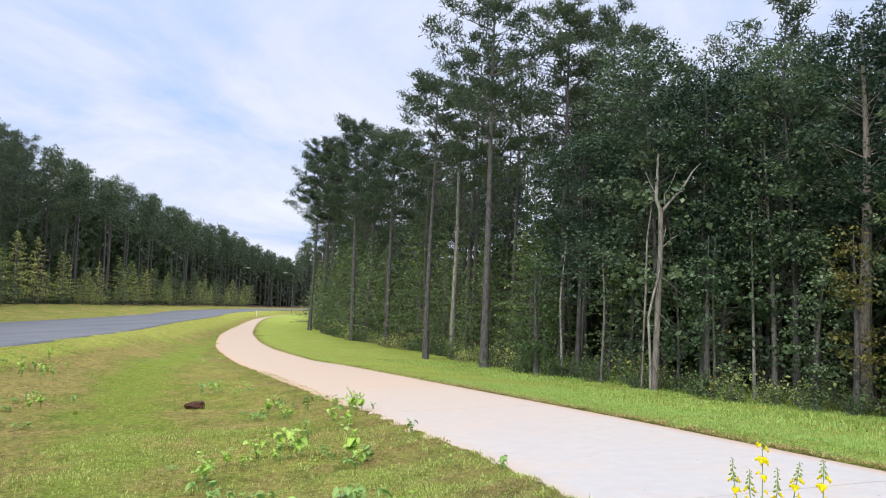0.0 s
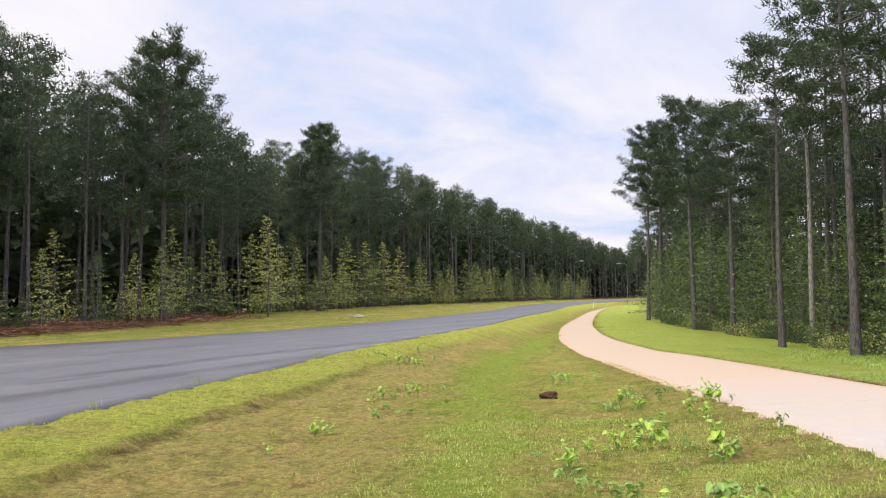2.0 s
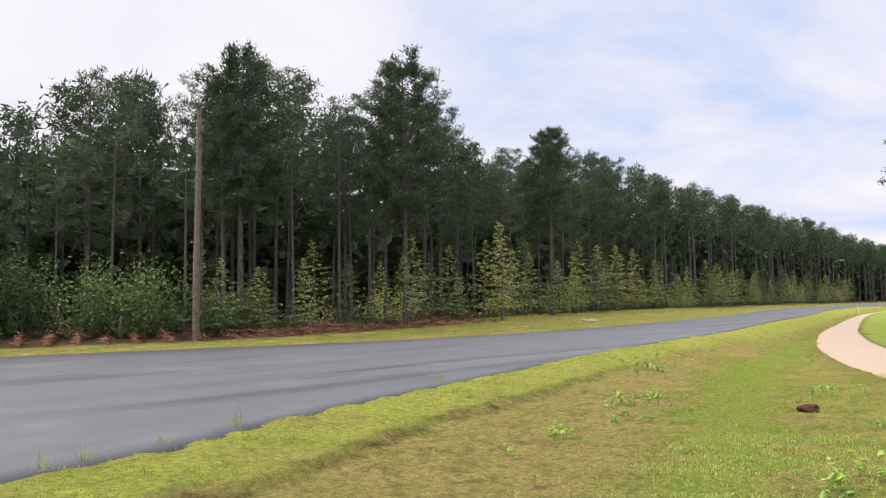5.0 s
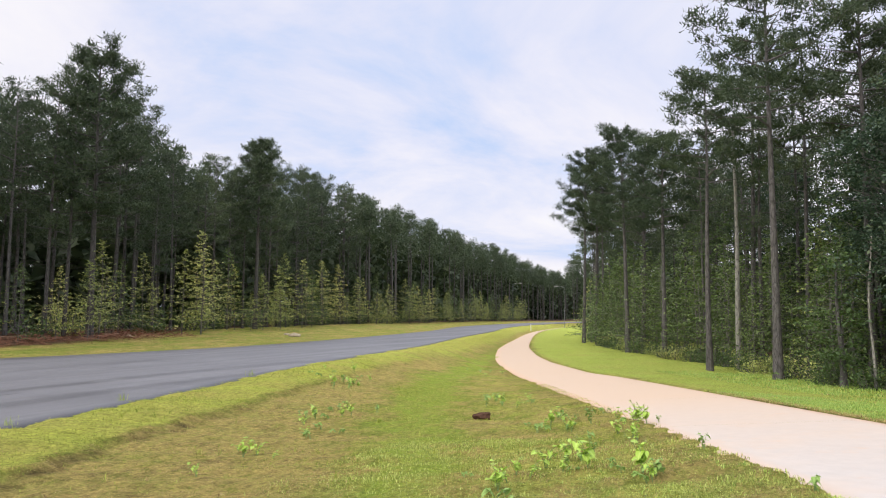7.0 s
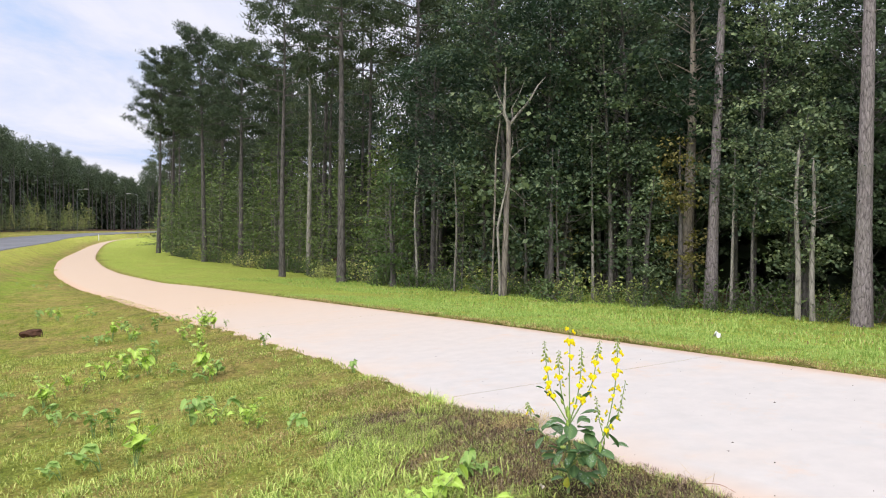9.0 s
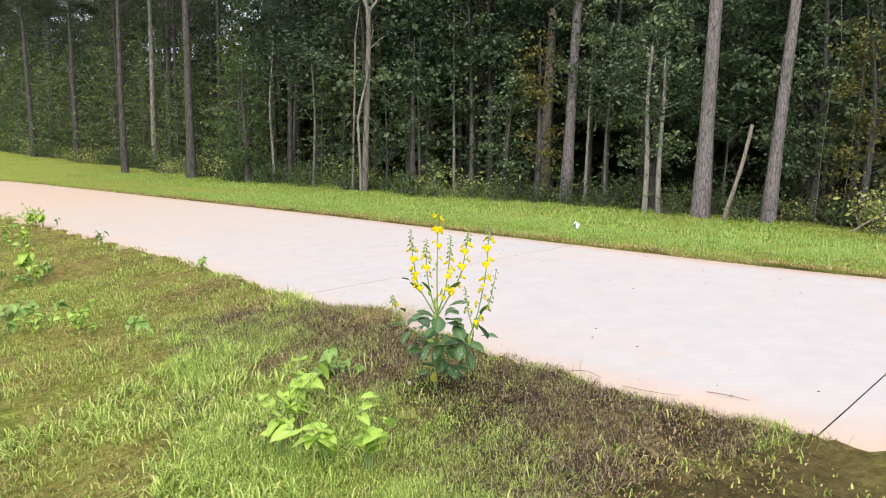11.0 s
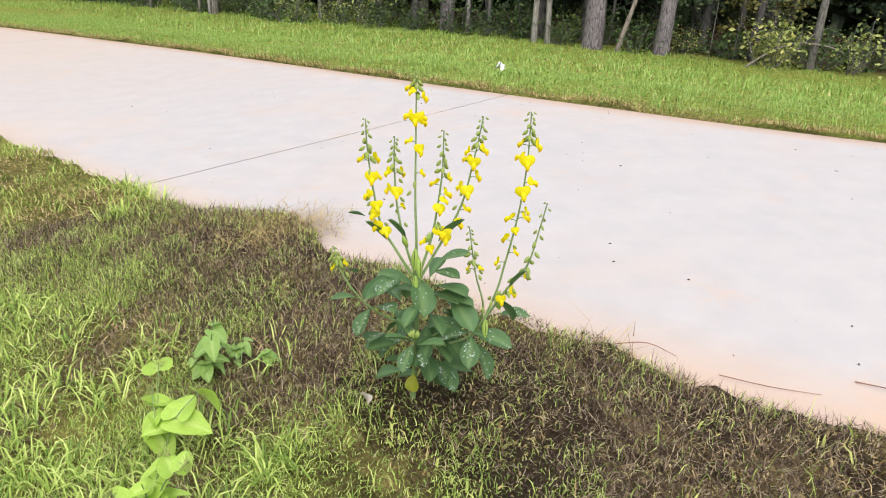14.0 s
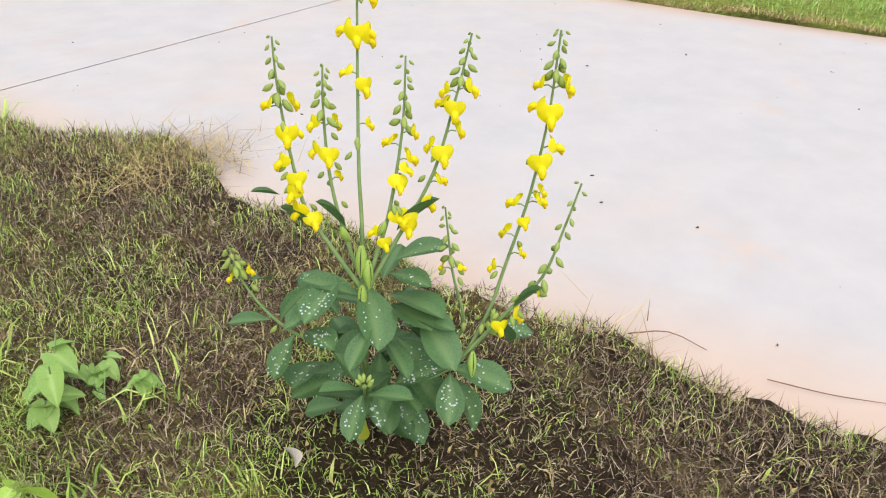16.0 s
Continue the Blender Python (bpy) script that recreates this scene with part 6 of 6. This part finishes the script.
LEAVES_3 = [(0.04, 0.03, 0.42, -28, 11, 0.085, 0), (0.08, 0.03, 0.33, -22, -16, 0.10, 0), (0.06, 0, 0.30, -48, -10, 0.10, 0), (0.05, 0, 0.16, -45, -17, 0.119, 0), (0.02, 0, 0.12, -45, 12, 0.115, 0),
            (0.23, 0, 0.32, 16, 3, 0.09, 0), (0.21, -0.05, 0.40, 38, -46, 0.117, 1), (-0.09, 0.01, 0.51, -149, 47, 0.085, 2), (-0.15, 0.02, 0.57, -153, 18, 0.05, 2),
            (-0.04, 0.03, 0.51, -146, 51, 0.084, 2), (0.05, 0.03, 0.51, -9, 49, 0.102, 2), (0.25, -0.1, 0.45, -29, 56, 0.074, 2)]
PLANT_PLACE = pose(1.555, 3.61, 0.055, 0, 0, -38)


def flowering_plant():
    thing = tagged(new("flowering_plant"), "bushy green plant with tall spikes of yellow pea flowers", "flower")
    thing.matrix_basis = PLANT_PLACE
    rng = np.random.default_rng(3)
    spikes = {}
    for key, pts in STEMS.items():
        line = smooth_line(pts, 0.02)
        r0 = 0.0085 if key == "main" else 0.0044
        rad = np.linspace(r0, 0.0016 if key != "main" else 0.006, len(line))
        spikes[key] = (part("stem", mesh_np("stem", *tube(line, rad, 7), MAT_STEM, True), thing), line)
    kinds = [blade_leaf("leaf", 0.56, MAT_PLANT), blade_leaf("leaf", 0.42, MAT_PLANT, 0.16, 0.10), blade_leaf("leaf", 0.32, MAT_PLANT, 0.3, 0.05, 0.5)]
    old = blade_leaf("leaf", 0.72, MAT_OLD_LEAF, 0.14, 0.2, 0.62, 0.0, 9, 7, 1.2)
    dew = []
    for (u, v, w, head, pit, size, k) in LEAVES_1 + LEAVES_2 + LEAVES_3:
        m = aim(u, v, w, head, pit, size, rng.uniform(-14, 14))
        part("leaf", kinds[k], thing, "", m)
        if k == 0 and rng.uniform() < 0.8:
            for _ in range(rng.integers(8, 34)):
                x, s = rng.uniform(0.25, 0.92), rng.uniform(-0.8, 0.8)
                wd = 0.5 * (math.sin(math.pi / 2 * min(1, x / 0.62)))
                q = m @ Vector((x, s * wd / 2, abs(s) * wd * 0.19 - 0.18 * x * x))
                dew.append((q, rng.uniform(0.0010, 0.0027)))
    # more leaves inside the bush, in whorls along the lower stems
    for i in range(40):
        h = rng.uniform(0.08, 0.40)
        g = rng.uniform(0, 360)
        r = rng.uniform(0.0, 0.09)
        c = Vector((math.cos(radians(g)) * r + 0.03, math.sin(radians(g)) * r + 0.02, h))
        part("leaf", kinds[i % 2], thing, "", aim(c.x, c.y, c.z, g + rng.uniform(-25, 25), rng.uniform(-40, 25), rng.uniform(0.075, 0.12), rng.uniform(-15, 15)))
    part("leaf", old, thing, "yellowing old leaf", aim(0.0, -0.012, 0.115, -95, -66, 0.058, 8))
    bm = bmesh.new()
    for q, r in dew:
        bmesh.ops.create_icosphere(bm, subdivisions=1, radius=r, matrix=Matrix.Translation(q) @ Matrix.Diagonal((1, 1, 0.7, 1)))
    me = bpy.data.meshes.new("dew")
    bm.to_mesh(me)
    bm.free()
    me.materials.append(MAT_DEW)
    tagged(part("dew", me, thing), "dew drops", kind="stuff")
    petal, keel = flower_meshes()
    bud, pod = bead("bud", MAT_BUD, 0.52), bead("seed_pod", MAT_POD, 0.34, 9)
    for key, rows in FLOWERS.items():
        ob, line = spikes[key]
        for f, head, size in rows:
            p = along(line, f)
            h = head + rng.uniform(-15, 15)
            d = 0.016
            q = p + np.array([math.cos(radians(h)) * d, math.sin(radians(h)) * d, 0.002])
            fl = part("flower", petal, thing, "", aim(*q, h, rng.uniform(-20, 15), 0.035 * size, rng.uniform(-12, 12)))
            part("keel", keel, fl, "orange keel petal")
            # its little stalk
            V, F = tube([p, (p + q) / 2 + (0, 0, 0.003), q], [0.0013, 0.0012, 0.0012], 5)
            part("flower_stalk", mesh_np("flower_stalk", V, F, MAT_STEM, True), thing)
        lo = max(f for f, _, _ in rows)
        for i in range(15):
            f = lo + 0.02 + (0.995 - lo) * (i + 0.5) / 15
            p = along(line, min(f, 1))
            h = i * 137.5 + rng.uniform(-20, 20)
            s = 0.024 * (1.12 - 0.72 * (f - lo) / (1 - lo))
            part("bud", bud, thing, "", aim(p[0] + math.cos(radians(h)) * 0.006, p[1] + math.sin(radians(h)) * 0.006, p[2], h, rng.uniform(-60, -25), s))
        # spent blooms and small green buds between
        for i in range(5):
            f = rng.uniform(0.38, lo)
            p = along(line, f)
            h = rng.uniform(0, 360)
            part("bud", bud, thing, "", aim(p[0] + math.cos(radians(h)) * 0.012, p[1] + math.sin(radians(h)) * 0.012, p[2], h, -50, 0.018))
    for i in range(7):
        part("bud", bud, thing, "pale young bud", aim(0.013 + 0.006 * math.cos(i * 2.4), -0.142 + 0.006 * math.sin(i * 2.4), 0.305, i * 137, 55, 0.016))
    for (u, v, w, head, pit, s) in ((-0.008, -0.01, 0.50, -90, -82, 0.062), (0.004, -0.015, 0.475, -60, -80, 0.056), (-0.004, -0.02, 0.425, -100, -85, 0.052), (-0.03, 0.0, 0.50, -120, 60, 0.045),
                                    (0.225, -0.06, 0.42, -60, -70, 0.045), (0.215, -0.07, 0.40, 20, -60, 0.038), (0.195, -0.085, 0.345, -80, -75, 0.05), (0.02, -0.01, 0.52, -30, 70, 0.035)):
        pd = part("seed_pod", pod, thing, "", aim(u, v, w, head, pit, s))
        V, F = tube([(0.06, 0, 0.09), (0.3, 0, 0.158), (0.6, 0, 0.158), (0.9, 0, 0.08)], [0.006, 0.014, 0.014, 0.005], 5)
        part("seam", mesh_np("seam", V, F, MAT_SEAM, True), pd, "dark seam line")


flowering_plant()


# ---- broad-leaved weeds ----
MAT_WEED = plant_leaf_material("lime_weed_leaf", (0.26, 0.44, 0.055), (0.50, 0.68, 0.12), (0.58, 0.72, 0.22))
MAT_WEED_DARK = plant_leaf_material("green_weed_leaf", (0.15, 0.29, 0.06), (0.32, 0.47, 0.12), (0.40, 0.54, 0.18))
MAT_FUZZ = leaf_material("fuzzy_seed_head", [(0.0, (0.26, 0.32, 0.10)), (1.0, (0.50, 0.50, 0.22))], 0.9, 0.1, 0.3)


def weed_kind(seed, height, spread, leaves, size, mat, label, heads=0):
    def make():
        rng = np.random.default_rng(seed)
        e = tagged(new("broadleaf_weed"), label, "weed", "weeds in the grass")
        kinds = [blade_leaf("leaf", 0.86, mat, 0.07, 0.2, 0.4, 0.25, 9, 7, 0.3), blade_leaf("leaf", 0.76, mat, 0.14, 0.28, 0.4, 0.22, 9, 7, 0.3)]
        stems = []
        for i in range(max(2, leaves // 4)):
            g = rng.uniform(0, 6.28)
            top = np.array([math.cos(g) * spread * rng.uniform(0.2, 1), math.sin(g) * spread * rng.uniform(0.2, 1), height * rng.uniform(0.6, 1)])
            line = smooth_line([(0, 0, -0.03), tuple(top * (0.35, 0.35, 0.6)), tuple(top)], 0.02)
            part("stem", mesh_np("stem", *tube(line, np.linspace(0.0035, 0.0015, len(line)), 5), MAT_STEM, True), e)
            stems.append(line)
        for i in range(leaves):
            line = stems[i % len(stems)]
            p = along(line, rng.uniform(0.35, 1.0))
            h = rng.uniform(0, 360)
            part("leaf", kinds[i % 2], e, "", aim(*p, h, rng.uniform(-45, 18), size * rng.uniform(0.5, 1.2), rng.uniform(-20, 20)))
        for i in range(heads):
            p = along(stems[i % len(stems)], 0.98)
            c = np.repeat(p[None], 30, 0) + rng.normal(size=(30, 3)) * (0.006, 0.006, 0.012)
            part("seed_head", mesh_np("seed_head", *needles(c, np.tile((0, 0, 0.5), (30, 1)), 0.018, rng, 3, 0.05), MAT_FUZZ), e, "fuzzy pale seed head")
        return e
    return make


WEEDS = Kinds([
    weed_kind(1, 0.30, 0.16, 18, 0.075, MAT_WEED, "lime green weed with heart-shaped leaves", 3),
    weed_kind(2, 0.22, 0.18, 16, 0.066, MAT_WEED, "bright green broadleaf weed in short grass", 2),
    weed_kind(3, 0.24, 0.11, 12, 0.065, MAT_WEED_DARK, "green weed with drooping heart-shaped leaves"),
    weed_kind(5, 0.36, 0.24, 13, 0.11, MAT_WEED, "lime green weed with large heart-shaped leaves", 4),
    weed_kind(4, 0.13, 0.20, 14, 0.065, MAT_WEED_DARK, "low spreading weed with dull green leaves"),
])
SPOTS_1 = [(-2.96, 13.9), (-2.31, 13.3), (-1.53, 13.9), (-1.5, 13.2), (-0.36, 10.3), (-2.97, 13.0), (-1.78, 9.4), (-1.62, 9.1), (-2.09, 8.8), (-2.11, 8.1), (-0.94, 8.5),
           (-0.80, 8.4), (-0.55, 6.3), (-0.75, 6.1), (-0.31, 6.0), (0.02, 5.7), (-1.48, 6.07), (-1.35, 6.1), (-1.19, 5.14), (-0.98, 5.13), (-1.4, 5.0), (-5.14, 16.2), (-5.2, 17.2),
           (-2.77, 13.3), (-2.34, 15.0), (-1.35, 13.2), (-2.27, 7.4), (-2.2, 7.1), (-9.29, 17.2), (-8.75, 15.7), (-4.39, 16.0), (-3.02, 12.2), (-1.55, 8.6), (-1.7, 9.9), (-8.9, 16.9)]
for i, (x, y) in enumerate(SPOTS_1):
    WEEDS.put(int(rnd.choice([0, 1, 2, 4])), x, y, rnd.uniform(0, 360), 1.25 * rnd.uniform(0.7, 1.2))
for i, (x, y, k, size) in enumerate([(0.66, 7.7, 2, 0.9), (0.86, 3.72, 3, 0.80), (0.79, 3.48, 0, 0.9), (0.87, 3.02, 3, 0.80), (0.99, 2.90, 0, 1.0), (0.70, 3.20, 0, 0.9), (1.09, 4.05, 2, 0.95), (1.03, 4.12, 4, 0.75), (1.17, 4.02, 4, 0.7)]):
    WEEDS.put(k, x, y, 60 * i, size)
# low mats of weeds on the bank and beside the ditch
for (x, y, n, r) in [(-9.9, 18.4, 7, 0.7), (-9.2, 17.6, 6, 0.6), (-6.9, 11.6, 8, 0.7), (-6.8, 12.6, 5, 0.5), (-5.6, 8.1, 5, 0.6), (-10.0, 30.2, 5, 1.0), (-4.9, 17.0, 7, 0.7), (-1.8, 9.0, 7, 0.5), (-2.3, 7.2, 4, 0.4), (-2.8, 13.2, 9, 0.5), (-1.6, 13.4, 6, 0.4), (-1.5, 11.2, 4, 0.5), (-0.9, 8.4, 4, 0.25), (-0.5, 6.1, 3, 0.2), (-5.9, 9.9, 4, 0.5)]:
    for k in range(n):
        WEEDS.put(int(rnd.choice([0, 1, 2, 4])), x + rnd.normal() * r * 0.6, y + rnd.normal() * r, rnd.uniform(0, 360), rnd.uniform(0.6, 1.1))


# ---- small things ----
MAT_SOIL = plain_material("dark_soil_clod", (0.035, 0.018, 0.012), (0.11, 0.06, 0.04), 25, 0.95, 0.1, 0.8)


def clod(x, y, size):
    bm = bmesh.new()
    bmesh.ops.create_icosphere(bm, subdivisions=3, radius=1)
    for v in bm.verts:
        k = 1 + 0.35 * noise.noise(v.co * 1.6) + 0.18 * noise.noise(v.co * 5)
        v.co = Vector((v.co.x * k * size, v.co.y * k * size * 0.8, v.co.z * k * size * 0.45))
    me = bpy.data.meshes.new("soil_mound")
    bm.to_mesh(me)
    bm.free()
    me.materials.append(MAT_SOIL)
    ob = tagged(part("soil_mound", me), "small dark mound of bare soil in grass", "soil mound")
    ob.matrix_basis = pose(x, y, level(x, y) + 0.05, 0, 0, 25)


clod(-4.45, 13.8, 0.19)


def litter_scrap(x, y):
    """Crumpled white scrap lying in the verge."""
    rng = np.random.default_rng(2)
    n = 7
    V = [((i / (n - 1) - 0.5) * 0.10, (j / (n - 1) - 0.5) * 0.07, abs(rng.normal()) * 0.035 + 0.05 * math.exp(-((i - 3) ** 2 + (j - 3) ** 2) / 5)) for i in range(n) for j in range(n)]
    F = [(i * n + j, (i + 1) * n + j, (i + 1) * n + j + 1, i * n + j + 1) for i in range(n - 1) for j in range(n - 1)]
    me = mesh_np("litter_scrap", V, F, MAT_WHITE, True)
    ob = tagged(part("litter_scrap", me), "crumpled white plastic scrap in the grass", "litter")
    ob.matrix_basis = pose(x, y, level(x, y) + 0.07, 10, 0, 40)


litter_scrap(5.13, 8.1)
MAT_DEADLEAF = plain_material("pale_dead_leaf", (0.42, 0.36, 0.29), (0.62, 0.56, 0.48), 40, 0.8, 0.2, 0.2)
dead_leaf = blade_leaf("dead_leaf", 0.45, MAT_DEADLEAF, 0.5, 0.5, 0.5)
ob = tagged(part("dead_leaf", dead_leaf), "curled pale dead leaf on brown turf", "leaf")
ob.matrix_basis = aim(1.40, 3.60, level(1.40, 3.60) + 0.055, 70, 25, 0.05, 40)


def twig(points, r, label):
    line = smooth_line(points, 0.03)
    tagged(part("twig", mesh_np("twig", *tube(line, np.linspace(r, r * 0.5, len(line)), 5), MAT_TWIG, True)), label, "twig", "twigs on the path")


def on_path(x, y, up=0.004):
    return (x, y, level(x, y) + up)


twig([on_path(2.75, 2.98), on_path(2.79, 2.89, 0.012), on_path(2.85, 2.80)], 0.002, "thin brown twig lying on concrete")
twig([on_path(2.80, 2.87, 0.008), on_path(2.84, 2.90)], 0.002, "short brown twig lying on concrete")
twig([on_path(1.72, 4.66), on_path(1.86, 4.60, 0.01), on_path(2.02, 4.47)], 0.002, "dry grass runner over the path's edge")
twig([on_path(1.80, 4.62), on_path(1.83, 4.52, 0.014), on_path(1.84, 4.45)], 0.0015, "dry grass runner over the path's edge")
twig([on_path(2.42, 3.22, 0.012), on_path(2.50, 3.10, 0.008), on_path(2.60, 2.99, 0.004)], 0.0016, "thin brown twig along the turf edge")
twig([on_path(2.28, 3.52, 0.02), on_path(2.36, 3.46, 0.026), on_path(2.40, 3.37, 0.008)], 0.002, "brown pine needle at the turf edge")
MAT_SPECK = plain_material("dark_specks", (0.03, 0.025, 0.02), (0.10, 0.08, 0.06), 30, 0.9, 0.2, 0)


def specks():
    """Crumbs of soil and bark scattered over the concrete."""
    rng = np.random.default_rng(12)
    pieces = []
    for _ in range(150):
        x, y = rng.uniform(1.6, 6.2), rng.uniform(2.4, 8.5)
        z, dp, _, _ = terrain(x, y)
        if abs(dp[0]) > HALF - 0.08:
            continue
        r = rng.uniform(0.002, 0.006)
        g = rng.uniform(0, 3.1)
        d = np.array([math.cos(g), math.sin(g), 0]) * r * rng.uniform(0.6, 1.6)
        p = np.array([x, y, z[0] + 0.003])
        pieces.append(tube([p - d, p, p + d], [r * 0.2, r * 0.6, r * 0.2], 5))
    tagged(part("crumbs", mesh_np("crumbs", *join(pieces), MAT_SPECK)), "dark crumbs of soil on the concrete", "crumbs", kind="stuff")


specks()


def grass_tuft(x, y, h, n, seed, label):
    rng = np.random.default_rng(seed)
    px, py = rng.normal(size=n) * 0.04, rng.normal(size=n) * 0.04
    V, F = blades(px, py, np.zeros(n), h * rng.uniform(0.5, 1.2, n), np.full(n, 0.0028), rng, 0.5)
    ob = tagged(part("grass_tuft", mesh_np("grass_tuft", V, F, MAT_GRASS)), label, "grass tuft", "tufts by the road")
    ob.matrix_basis = pose(x, y, level(x, y))


for i, (x, y, h) in enumerate([(-8.75, 5.2, 0.34), (-7.85, 2.6, 0.25), (-8.0, 3.05, 0.25), (-8.25, 4.0, 0.16), (-9.3, 7.6, 0.18), (-10.1, 10.5, 0.2), (-11.3, 16.0, 0.22)]):
    grass_tuft(x, y, h, 22, i, "tall grass tuft at the road's edge")
